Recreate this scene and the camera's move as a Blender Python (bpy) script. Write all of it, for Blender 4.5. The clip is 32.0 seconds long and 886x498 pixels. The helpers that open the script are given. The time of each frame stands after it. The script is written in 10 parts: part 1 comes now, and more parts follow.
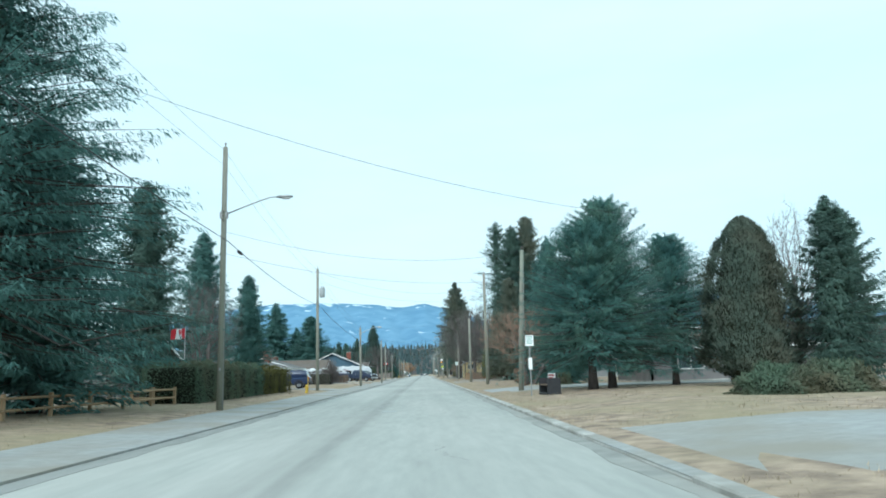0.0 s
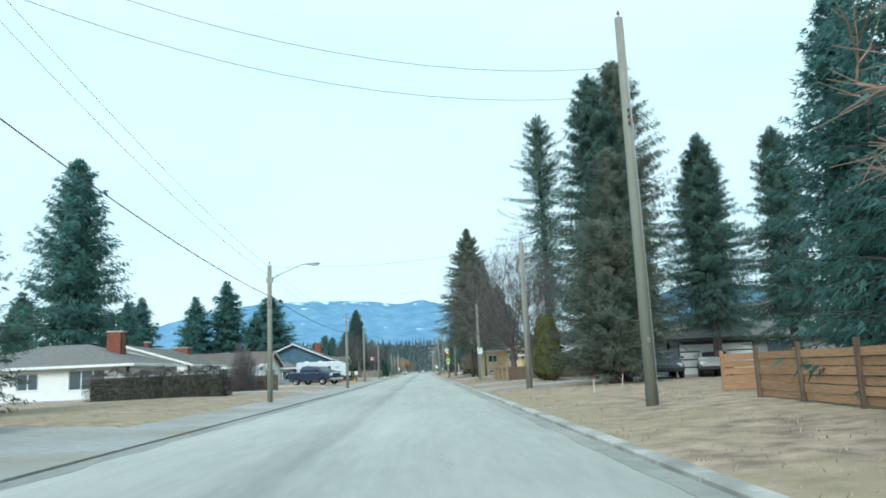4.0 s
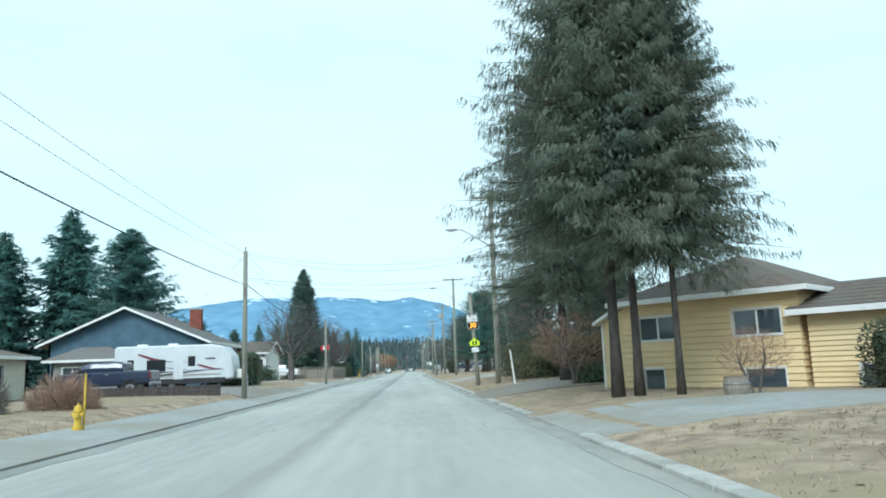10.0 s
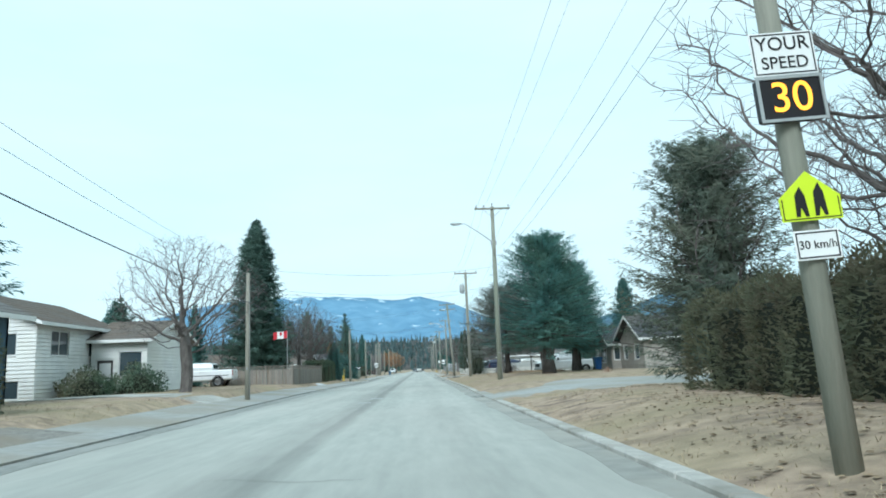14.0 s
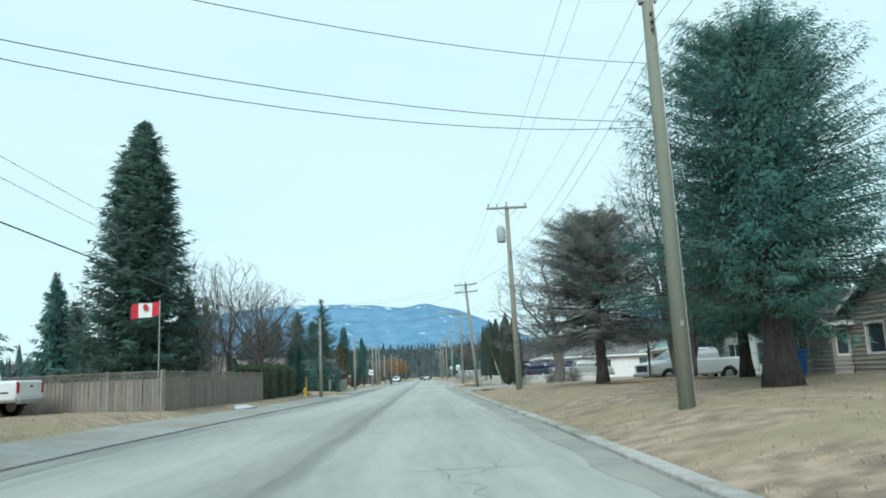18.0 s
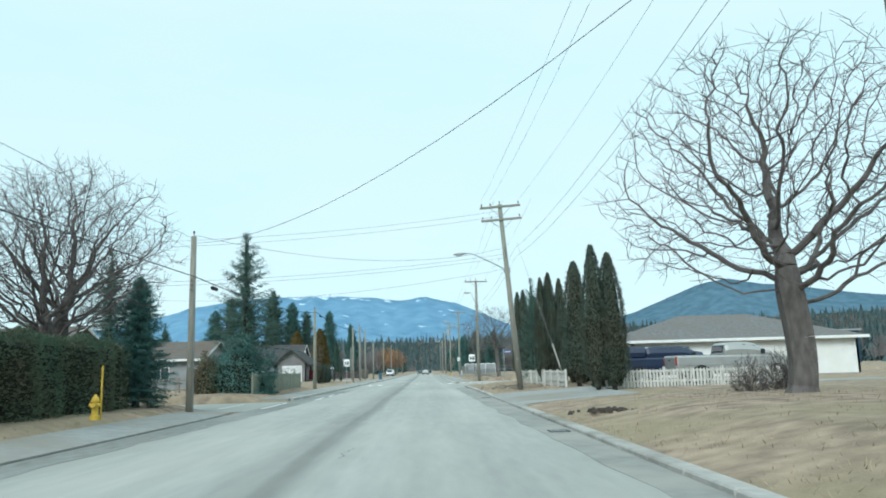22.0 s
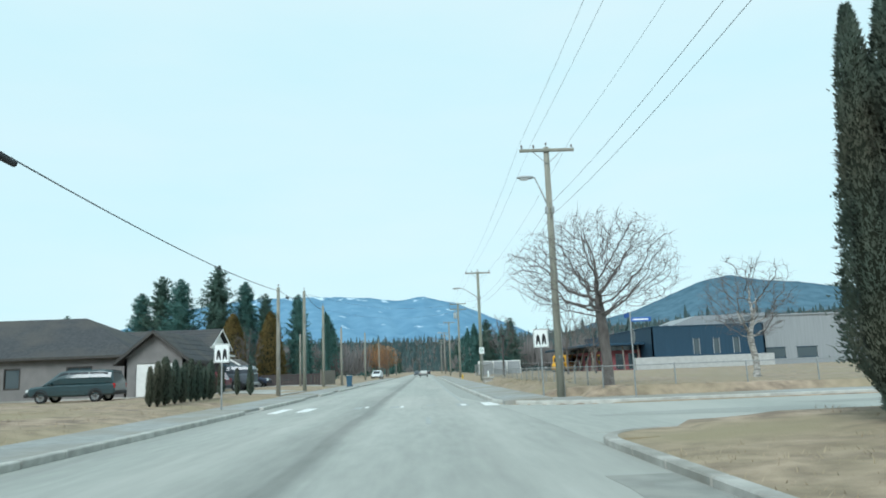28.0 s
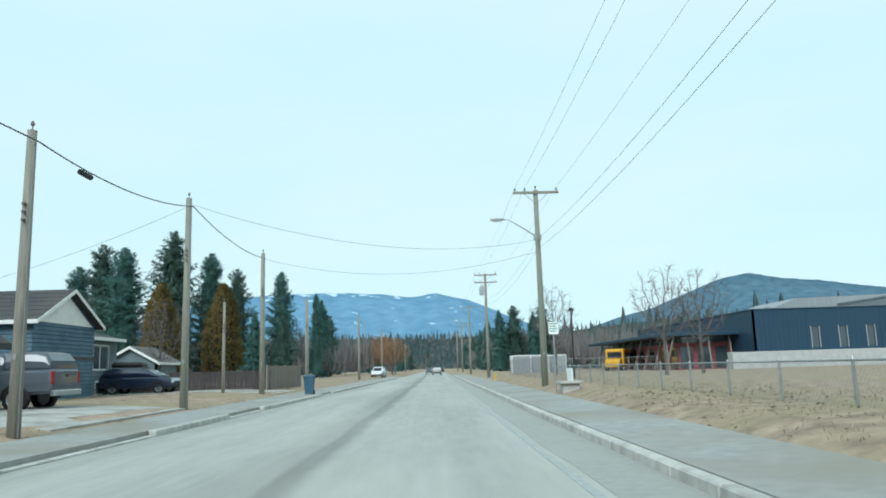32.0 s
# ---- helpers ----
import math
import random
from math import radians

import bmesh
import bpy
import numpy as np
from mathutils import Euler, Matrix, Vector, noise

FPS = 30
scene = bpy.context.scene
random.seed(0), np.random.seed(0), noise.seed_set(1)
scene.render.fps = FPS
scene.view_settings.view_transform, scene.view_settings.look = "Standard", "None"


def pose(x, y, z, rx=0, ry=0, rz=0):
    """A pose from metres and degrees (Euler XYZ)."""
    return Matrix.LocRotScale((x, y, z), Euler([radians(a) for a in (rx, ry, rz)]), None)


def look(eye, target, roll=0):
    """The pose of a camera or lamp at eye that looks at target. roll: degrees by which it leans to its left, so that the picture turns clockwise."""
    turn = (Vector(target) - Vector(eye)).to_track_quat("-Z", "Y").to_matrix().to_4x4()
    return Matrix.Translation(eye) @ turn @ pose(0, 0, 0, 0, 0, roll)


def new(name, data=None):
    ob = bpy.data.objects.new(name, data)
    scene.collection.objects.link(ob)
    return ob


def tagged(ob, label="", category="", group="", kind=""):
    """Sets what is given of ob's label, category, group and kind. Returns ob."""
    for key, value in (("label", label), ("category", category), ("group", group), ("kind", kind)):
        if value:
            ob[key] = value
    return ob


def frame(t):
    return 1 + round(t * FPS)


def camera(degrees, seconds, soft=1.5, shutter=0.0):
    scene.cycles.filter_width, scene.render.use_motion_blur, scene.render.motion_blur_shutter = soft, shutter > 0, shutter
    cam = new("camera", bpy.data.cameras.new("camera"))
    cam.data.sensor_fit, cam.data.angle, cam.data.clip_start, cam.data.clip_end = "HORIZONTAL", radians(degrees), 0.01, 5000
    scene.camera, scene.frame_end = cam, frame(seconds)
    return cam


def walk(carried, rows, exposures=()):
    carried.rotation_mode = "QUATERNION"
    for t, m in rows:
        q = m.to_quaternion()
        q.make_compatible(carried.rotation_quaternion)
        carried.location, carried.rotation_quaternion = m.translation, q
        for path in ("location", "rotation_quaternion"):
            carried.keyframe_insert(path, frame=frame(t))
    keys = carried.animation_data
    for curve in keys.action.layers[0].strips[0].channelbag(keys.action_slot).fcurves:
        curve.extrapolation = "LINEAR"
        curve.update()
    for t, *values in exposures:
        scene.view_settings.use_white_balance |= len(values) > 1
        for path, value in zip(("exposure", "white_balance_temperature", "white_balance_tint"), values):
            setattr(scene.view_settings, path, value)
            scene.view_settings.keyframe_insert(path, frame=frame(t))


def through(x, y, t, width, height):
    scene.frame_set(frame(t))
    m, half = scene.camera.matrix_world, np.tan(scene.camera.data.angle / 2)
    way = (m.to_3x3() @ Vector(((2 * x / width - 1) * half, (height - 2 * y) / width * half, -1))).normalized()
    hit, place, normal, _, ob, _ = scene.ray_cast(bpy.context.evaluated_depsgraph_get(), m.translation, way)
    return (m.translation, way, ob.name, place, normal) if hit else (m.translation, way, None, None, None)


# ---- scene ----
cam = camera(62.38, 32.0, soft=1.8)
# seconds, x, y, yaw, pitch, roll of the windscreen camera, 1.35 m over the road
EYE = 1.35
ROWS = [
    (0.0, -0.000, 0.000, -1.434, 9.650, 1.637),
    (0.5, 0.044, 6.481, -1.730, 9.570, 1.628),
    (1.0, 0.088, 12.958, -1.975, 9.413, 1.782),
    (1.5, 0.130, 19.443, -2.001, 9.287, 2.001),
    (2.0, 0.165, 25.953, -1.848, 9.222, 2.187),
    (2.5, 0.193, 32.462, -1.761, 9.107, 2.090),
    (4.5, 0.155, 57.804, -1.490, 9.563, 2.596),
    (5.0, 0.147, 63.882, -1.463, 9.696, 2.431),
    (5.5, 0.138, 69.931, -1.418, 9.706, 2.229),
    (6.0, 0.129, 75.945, -1.319, 9.481, 2.105),
    (6.5, 0.116, 81.881, -1.211, 9.198, 2.073),
    (7.0, 0.102, 87.734, -1.160, 8.965, 2.072),
    (7.5, 0.090, 93.509, -1.144, 8.859, 2.016),
    (8.0, 0.082, 99.207, -1.231, 8.940, 1.917),
    (8.5, 0.079, 104.821, -1.370, 8.888, 1.848),
    (9.0, 0.086, 110.361, -1.810, 8.991, 1.930),
    (9.5, 0.101, 115.822, -2.268, 9.043, 2.021),
    (10.0, 0.121, 121.191, -2.492, 9.243, 1.920),
    (10.5, 0.139, 126.455, -2.332, 9.385, 1.859),
    (11.0, 0.154, 131.584, -1.999, 9.436, 1.900),
    (11.5, 0.166, 136.544, -1.683, 9.309, 1.929),
    (12.0, 0.173, 141.362, -1.432, 9.203, 1.942),
    (12.5, 0.180, 146.052, -1.315, 9.060, 2.024),
    (13.0, 0.191, 150.606, -1.349, 9.088, 2.046),
    (13.5, 0.205, 155.026, -1.591, 9.137, 2.018),
    (14.0, 0.223, 159.333, -1.842, 9.243, 2.150),
    (14.5, 0.242, 163.565, -2.038, 9.330, 2.391),
    (16.5, 0.298, 179.137, -1.537, 9.697, 2.866),
    (17.0, 0.275, 183.182, -1.357, 9.787, 2.725),
    (17.5, 0.246, 187.249, -1.263, 9.800, 2.617),
    (18.0, 0.214, 191.337, -1.264, 9.858, 2.533),
    (18.5, 0.183, 195.456, -1.263, 9.894, 2.554),
    (19.0, 0.152, 199.612, -1.296, 9.970, 2.570),
    (19.5, 0.123, 203.791, -1.354, 10.003, 2.473),
    (20.0, 0.095, 207.979, -1.278, 9.991, 2.326),
    (20.5, 0.073, 212.179, -1.318, 9.863, 2.213),
    (21.0, 0.059, 216.380, -1.375, 9.689, 1.963),
    (21.5, 0.054, 220.579, -1.386, 9.531, 1.765),
    (22.0, 0.053, 224.770, -1.385, 9.392, 1.659),
    (22.5, 0.054, 228.942, -1.306, 9.299, 1.789),
    (23.0, 0.055, 233.072, -1.194, 9.243, 1.901),
    (23.5, 0.055, 237.135, -1.079, 9.056, 2.102),
    (24.0, 0.053, 241.114, -0.953, 8.933, 2.351),
    (24.5, 0.053, 245.011, -0.855, 8.984, 2.670),
    (25.0, 0.056, 248.835, -0.834, 9.200, 2.789),
    (25.5, 0.062, 252.614, -0.917, 9.459, 2.589),
    (27.5, 0.072, 267.141, -1.491, 9.383, 2.051),
    (28.0, 0.072, 270.768, -1.531, 9.424, 2.134),
    (28.5, 0.073, 274.401, -1.598, 9.468, 2.103),
    (29.0, 0.073, 278.055, -1.653, 9.472, 2.046),
    (29.5, 0.070, 281.741, -1.602, 9.395, 1.981),
    (30.0, 0.063, 285.468, -1.466, 9.281, 1.917),
    (30.5, 0.054, 289.243, -1.197, 9.232, 1.797),
    (31.0, 0.047, 293.043, -0.986, 9.253, 1.718),
    (31.5, 0.039, 296.891, -0.728, 9.279, 1.671),
    (32.0, 0.029, 300.766, -0.543, 9.246, 1.685),
]
walk(cam, [(t, pose(x, y, EYE, 90 + pitch, roll, yaw)) for t, x, y, yaw, pitch, roll in ROWS], [(t, 0.33 + ev, 6000 if t < 15 else 6180, 8.5) for t, ev in ((0, 0.1), (2, 0.16), (5, 0.13), (9, 0.1), (11, 0.2), (13, 0.18), (14, 0.1), (17, -0.08), (19, 0.02), (20, 0.04), (21, -0.04), (25, -0.06), (28, -0.12), (32, -0.1))])
# ---- sky, sun, exposure: bright thin overcast ----
SUN_EL, SUN_ROT = radians(38), radians(200)
world = bpy.data.worlds.new("overcast_sky")
scene.world = world
world.use_nodes = True
wn, wl = world.node_tree.nodes, world.node_tree.links
wn.clear()
sky = wn.new("ShaderNodeTexSky")
sky.sky_type, sky.sun_disc, sky.sun_elevation, sky.sun_rotation = "NISHITA", False, SUN_EL, SUN_ROT
sky_bg = wn.new("ShaderNodeBackground")
sky_bg.inputs["Strength"].default_value = 0.07
cloud_tc = wn.new("ShaderNodeTexCoord")
cloud_map = wn.new("ShaderNodeMapping")
cloud_map.inputs["Scale"].default_value = (1.0, 1.0, 4.0)
cloud_noise = wn.new("ShaderNodeTexNoise")
cloud_noise.inputs["Scale"].default_value = 2.2
cloud_noise.inputs["Detail"].default_value = 5
cloud_ramp = wn.new("ShaderNodeValToRGB")
cloud_ramp.color_ramp.elements[0].position, cloud_ramp.color_ramp.elements[1].position = 0.3, 0.75
cloud_ramp.color_ramp.elements[0].color = (0.66, 0.93, 0.965, 1)
cloud_ramp.color_ramp.elements[1].color = (0.76, 0.945, 0.96, 1)
cloud_bg = wn.new("ShaderNodeBackground")
cloud_bg.inputs["Strength"].default_value = 0.93
sky_sum = wn.new("ShaderNodeMixShader")
sky_sum.inputs[0].default_value = 0.88
wout = wn.new("ShaderNodeOutputWorld")
wl.new(sky.outputs[0], sky_bg.inputs[0])
wl.new(cloud_tc.outputs["Generated"], cloud_map.inputs[0])
wl.new(cloud_map.outputs[0], cloud_noise.inputs["Vector"])
wl.new(cloud_noise.outputs["Fac"], cloud_ramp.inputs[0])
wl.new(cloud_ramp.outputs[0], cloud_bg.inputs[0])
wl.new(sky_bg.outputs[0], sky_sum.inputs[1])
wl.new(cloud_bg.outputs[0], sky_sum.inputs[2])
wl.new(sky_sum.outputs[0], wout.inputs[0])
sun_data = bpy.data.lights.new("sun", "SUN")
sun_data.energy, sun_data.angle, sun_data.color = 2.3, radians(28), (0.92, 0.97, 0.96)
sun = new("sun", sun_data)
sun.matrix_world = look((0, 0, 60), (0 + 30 * math.sin(SUN_ROT) * -1, 30 * math.cos(SUN_ROT) * -1 * -1 * -1, 60 - 30 * math.tan(SUN_EL)))


# ---- materials ----
def mat(name, c0, c1=None, scale=3.0, rough=0.85, metal=0.0, bump=0.0, bscale=None, detail=6.0, stretch=None,
        island=0.0, obj=0.0, coat=0.0, c2=None, scale2=0.25, spec=0.3, rvar=0.08):
    """Noise-varied principled material: fine grain c0..c1, broad stains towards c2, value jitter per island or object."""
    m = bpy.data.materials.new(name)
    m.use_nodes = True
    n, l = m.node_tree.nodes, m.node_tree.links
    b = n["Principled BSDF"]
    b.inputs["Metallic"].default_value = metal
    b.inputs["Specular IOR Level"].default_value = spec
    b.inputs["Coat Weight"].default_value = coat
    c1 = c1 or tuple(v * 0.75 for v in c0)
    geo = n.new("ShaderNodeNewGeometry")
    mp = n.new("ShaderNodeMapping")
    mp.inputs["Scale"].default_value = stretch or (1, 1, 1)
    l.new(geo.outputs["Position"], mp.inputs[0])
    nz = n.new("ShaderNodeTexNoise")
    nz.inputs["Scale"].default_value, nz.inputs["Detail"].default_value = scale, detail
    l.new(mp.outputs[0], nz.inputs["Vector"])
    rp = n.new("ShaderNodeValToRGB")
    rp.color_ramp.elements[0].position, rp.color_ramp.elements[1].position = 0.33, 0.67
    rp.color_ramp.elements[0].color, rp.color_ramp.elements[1].color = (*c0, 1), (*c1, 1)
    l.new(nz.outputs["Fac"], rp.inputs[0])
    col = rp.outputs[0]
    if c2:
        nb = n.new("ShaderNodeTexNoise")
        nb.inputs["Scale"].default_value, nb.inputs["Detail"].default_value = scale2, 4
        l.new(mp.outputs[0], nb.inputs["Vector"])
        r2 = n.new("ShaderNodeValToRGB")
        r2.color_ramp.elements[0].position, r2.color_ramp.elements[1].position = 0.42, 0.66
        l.new(nb.outputs["Fac"], r2.inputs[0])
        mx = n.new("ShaderNodeMixRGB")
        l.new(r2.outputs[0], mx.inputs[0])
        l.new(col, mx.inputs[1])
        mx.inputs[2].default_value = (*c2, 1)
        col = mx.outputs[0]
    if island or obj:
        src = geo.outputs["Random Per Island"] if island else n.new("ShaderNodeObjectInfo").outputs["Random"]
        mr = n.new("ShaderNodeMapRange")
        amount = island or obj
        mr.inputs["To Min"].default_value, mr.inputs["To Max"].default_value = 1 - amount, 1 + amount
        l.new(src, mr.inputs["Value"])
        hs = n.new("ShaderNodeHueSaturation")
        l.new(mr.outputs[0], hs.inputs["Value"])
        l.new(col, hs.inputs["Color"])
        col = hs.outputs[0]
    l.new(col, b.inputs["Base Color"])
    rr = n.new("ShaderNodeMapRange")
    rr.inputs["To Min"].default_value, rr.inputs["To Max"].default_value = max(0.02, rough - rvar), min(1, rough + rvar)
    l.new(nz.outputs["Fac"], rr.inputs["Value"])
    l.new(rr.outputs[0], b.inputs["Roughness"])
    if bump:
        nf = n.new("ShaderNodeTexNoise")
        nf.inputs["Scale"].default_value, nf.inputs["Detail"].default_value = bscale or scale * 4, 4
        l.new(mp.outputs[0], nf.inputs["Vector"])
        bp = n.new("ShaderNodeBump")
        bp.inputs["Strength"].default_value, bp.inputs["Distance"].default_value = bump, 0.03
        l.new(nf.outputs["Fac"], bp.inputs["Height"])
        l.new(bp.outputs[0], b.inputs["Normal"])
    return m


def leafy(m, through=0.5):
    """Lets light pass through thin foliage, so that both sides of a leaf are lit."""
    n, l = m.node_tree.nodes, m.node_tree.links
    b = n["Principled BSDF"]
    tr = n.new("ShaderNodeBsdfTranslucent")
    l.new(b.inputs["Base Color"].links[0].from_socket, tr.inputs["Color"])
    mx = n.new("ShaderNodeMixShader")
    mx.inputs[0].default_value = through
    l.new(b.outputs[0], mx.inputs[1])
    l.new(tr.outputs[0], mx.inputs[2])
    l.new(mx.outputs[0], n["Material Output"].inputs["Surface"])
    return m


def glass(name, tint=(0.05, 0.07, 0.08)):
    m = bpy.data.materials.new(name)
    m.use_nodes = True
    b = m.node_tree.nodes["Principled BSDF"]
    b.inputs["Base Color"].default_value = (*tint, 1)
    b.inputs["Roughness"].default_value = 0.06
    b.inputs["Specular IOR Level"].default_value = 0.7
    return m


def glow(name, color, strength):
    m = bpy.data.materials.new(name)
    m.use_nodes = True
    b = m.node_tree.nodes["Principled BSDF"]
    b.inputs["Base Color"].default_value = (*color, 1)
    b.inputs["Emission Color"].default_value = (*color, 1)
    b.inputs["Emission Strength"].default_value = strength
    return m


ASPHALT = mat("road_asphalt", (0.364, 0.368, 0.335), (0.326, 0.332, 0.304), 5.0, 0.8, bump=0.25, bscale=60, c2=(0.405, 0.40, 0.365), scale2=0.32, stretch=(1, 0.16, 1))
ASPHALT_DARK = mat("gutter_asphalt", (0.27, 0.275, 0.255), (0.185, 0.19, 0.175), 6.0, 0.9, bump=0.4, bscale=50, c2=(0.30, 0.30, 0.28), scale2=0.5, stretch=(1, 0.3, 1))
ASPHALT_DIRTY = mat("dirty_asphalt", (0.305, 0.305, 0.28), (0.23, 0.232, 0.212), 2.2, 0.9, bump=0.4, bscale=50, c2=(0.34, 0.33, 0.295), scale2=0.5)
PATH = mat("path_asphalt", (0.345, 0.35, 0.335), (0.28, 0.285, 0.275), 4.0, 0.9, bump=0.3, bscale=45, c2=(0.27, 0.25, 0.21), scale2=0.3)
CONCRETE = mat("concrete", (0.47, 0.455, 0.42), (0.36, 0.35, 0.325), 4.0, 0.9, bump=0.3, bscale=30, c2=(0.24, 0.23, 0.2), scale2=0.7)
CURB_WHITE = mat("curb_concrete", (0.52, 0.51, 0.47), (0.36, 0.35, 0.32), 3.0, 0.85, bump=0.3, bscale=25, obj=0.1)
PAINT_WHITE = mat("worn_white_paint", (0.80, 0.80, 0.78), (0.62, 0.62, 0.60), 7.0, 0.7)
GRAVEL = mat("gravel_drive", (0.27, 0.255, 0.23), (0.17, 0.16, 0.145), 7.0, 0.95, bump=0.6, bscale=25, c2=(0.22, 0.19, 0.15), scale2=0.4)
LAWN = mat("dry_lawn", (0.43, 0.325, 0.235), (0.185, 0.138, 0.104), 1.9, 0.95, bump=1.0, bscale=16, c2=(0.29, 0.238, 0.15), scale2=0.2, detail=11)
STRAW = mat("dry_grass_blades", (0.46, 0.35, 0.25), (0.29, 0.215, 0.15), 0.5, 0.9, island=0.35, c2=(0.31, 0.262, 0.16), scale2=0.15)
SOIL = mat("turned_soil", (0.075, 0.06, 0.05), (0.04, 0.033, 0.028), 9.0, 0.95, bump=0.6, bscale=30)
LEAF_LITTER = mat("leaf_litter", (0.30, 0.225, 0.14), (0.16, 0.11, 0.07), 6.0, 0.9, island=0.45)
POLE_WOOD = mat("weathered_pole", (0.30, 0.28, 0.235), (0.20, 0.19, 0.16), 6.0, 0.9, bump=0.4, bscale=30, stretch=(3, 3, 0.25), c2=(0.21, 0.225, 0.18), scale2=0.3)
BARK = mat("bark", (0.085, 0.074, 0.066), (0.046, 0.041, 0.037), 7.0, 0.95, bump=0.8, bscale=16, stretch=(1, 1, 0.35))
BARK_GREY = mat("grey_bark", (0.15, 0.135, 0.125), (0.085, 0.075, 0.07), 6.0, 0.95, bump=0.6, bscale=18, stretch=(1, 1, 0.4))
BIRCH_BARK = mat("birch_bark", (0.46, 0.44, 0.41), (0.14, 0.13, 0.12), 5.0, 0.9, bump=0.4, bscale=20, stretch=(1, 1, 2.2))
TWIG = mat("bare_twigs", (0.158, 0.137, 0.128), (0.10, 0.088, 0.085), 3.0, 0.9)
TWIG_RED = mat("reddish_twigs", (0.34, 0.22, 0.16), (0.22, 0.145, 0.11), 3.0, 0.9)
TWIG_ORANGE = mat("rusty_orange_twigs", (0.36, 0.19, 0.09), (0.24, 0.13, 0.065), 3.0, 0.9)
NEEDLE_GREY = leafy(mat("grey_brown_needles", (0.31, 0.33, 0.3), (0.21, 0.235, 0.21), 0.45, 0.8, island=0.13, spec=0.1))
# distant woods: a little haze is mixed into both base colours
WOODS_BARE = mat("hazed_bare_woods", (0.185, 0.172, 0.165), (0.13, 0.125, 0.125), 0.05, 0.95, spec=0.0, island=0.2)
WOODS_FIR = mat("hazed_fir_woods", (0.085, 0.125, 0.125), (0.06, 0.092, 0.095), 0.05, 0.95, spec=0.0, island=0.2)
SPRUCE = leafy(mat("spruce_needles", (0.151, 0.300, 0.270), (0.091, 0.197, 0.179), 0.8, 0.75, island=0.13, spec=0.1))
SPRUCE_BLUE = leafy(mat("blue_spruce_needles", (0.144, 0.316, 0.286), (0.083, 0.197, 0.186), 0.8, 0.75, island=0.13, c2=(0.149, 0.270, 0.213), scale2=0.5, spec=0.1))
FIR = leafy(mat("fir_needles", (0.149, 0.241, 0.196), (0.096, 0.161, 0.136), 0.8, 0.78, island=0.13, spec=0.1))
FIR_BROWN = leafy(mat("browned_needles", (0.235, 0.252, 0.19), (0.15, 0.198, 0.16), 0.45, 0.8, island=0.13, spec=0.1))
CEDAR = leafy(mat("cedar_foliage", (0.150, 0.191, 0.150), (0.098, 0.140, 0.113), 1.2, 0.8, island=0.13, c2=(0.135, 0.140, 0.103), scale2=0.5, spec=0.1))
CEDAR_GOLD = leafy(mat("golden_cedar_foliage", (0.215, 0.155, 0.058), (0.13, 0.108, 0.046), 1.2, 0.8, island=0.13, spec=0.1))
HEDGE = leafy(mat("hedge_foliage", (0.174, 0.242, 0.163), (0.103, 0.163, 0.114), 1.0, 0.8, island=0.13, c2=(0.190, 0.179, 0.118), scale2=0.5, spec=0.1))
CEDAR_LIME = leafy(mat("yellow_green_cedar", (0.247, 0.240, 0.098), (0.150, 0.163, 0.078), 1.2, 0.8, island=0.13, spec=0.1))
HEDGE_SHAGGY = leafy(mat("shaggy_evergreen", (0.27, 0.265, 0.165), (0.165, 0.18, 0.12), 1.0, 0.8, island=0.13, c2=(0.165, 0.14, 0.095), scale2=0.6, spec=0.1))
HEDGE_GOLD = leafy(mat("yellowed_hedge_foliage", (0.221, 0.195, 0.072), (0.130, 0.127, 0.058), 1.0, 0.8, island=0.13, spec=0.1))
# near black: painted shade inside foliage; also chimney core and planter soil
HEDGE_CORE = mat("shade_and_soil_black", (0.025, 0.03, 0.018), (0.014, 0.018, 0.011), 3.0, 0.95)
BOARD_ORANGE = mat("cedar_boards", (0.42, 0.24, 0.13), (0.30, 0.165, 0.09), 5.0, 0.8, obj=0.14, stretch=(0.6, 0.6, 6))
BOARD_TAN = mat("tan_fence_boards", (0.38, 0.26, 0.15), (0.27, 0.185, 0.11), 5.0, 0.8, obj=0.14, stretch=(5, 5, 0.5))
BOARD_BROWN = mat("brown_fence_boards", (0.15, 0.105, 0.075), (0.095, 0.068, 0.05), 5.0, 0.85, obj=0.15, stretch=(5, 5, 0.5))
BOARD_DARK = mat("dark_stained_boards", (0.075, 0.062, 0.06), (0.05, 0.042, 0.042), 5.0, 0.85, obj=0.12, stretch=(5, 5, 0.5))
BOARD_GREY = mat("silvered_fence_boards", (0.26, 0.235, 0.205), (0.17, 0.155, 0.14), 6.0, 0.9, obj=0.16, stretch=(6, 6, 0.4), c2=(0.20, 0.165, 0.13), scale2=0.8)
PICKET_WHITE = mat("flaking_white_pickets", (0.62, 0.61, 0.57), (0.40, 0.39, 0.35), 6.0, 0.85, obj=0.12, stretch=(4, 4, 0.6))
PICKET_GREEN = mat("mossy_pickets", (0.27, 0.29, 0.23), (0.17, 0.19, 0.15), 6.0, 0.9, obj=0.14, stretch=(4, 4, 0.6))
SIDING_YELLOW = mat("yellow_siding", (0.76, 0.575, 0.32), (0.68, 0.51, 0.28), 1.5, 0.6, obj=0.04, c2=(0.66, 0.52, 0.31), scale2=0.5)
SIDING_WHITE = mat("white_siding", (0.76, 0.76, 0.73), (0.66, 0.66, 0.64), 1.5, 0.6, obj=0.03, c2=(0.68, 0.67, 0.62), scale2=0.4)
SIDING_BEIGE = mat("beige_siding", (0.365, 0.34, 0.3), (0.305, 0.285, 0.25), 1.5, 0.65, obj=0.05)
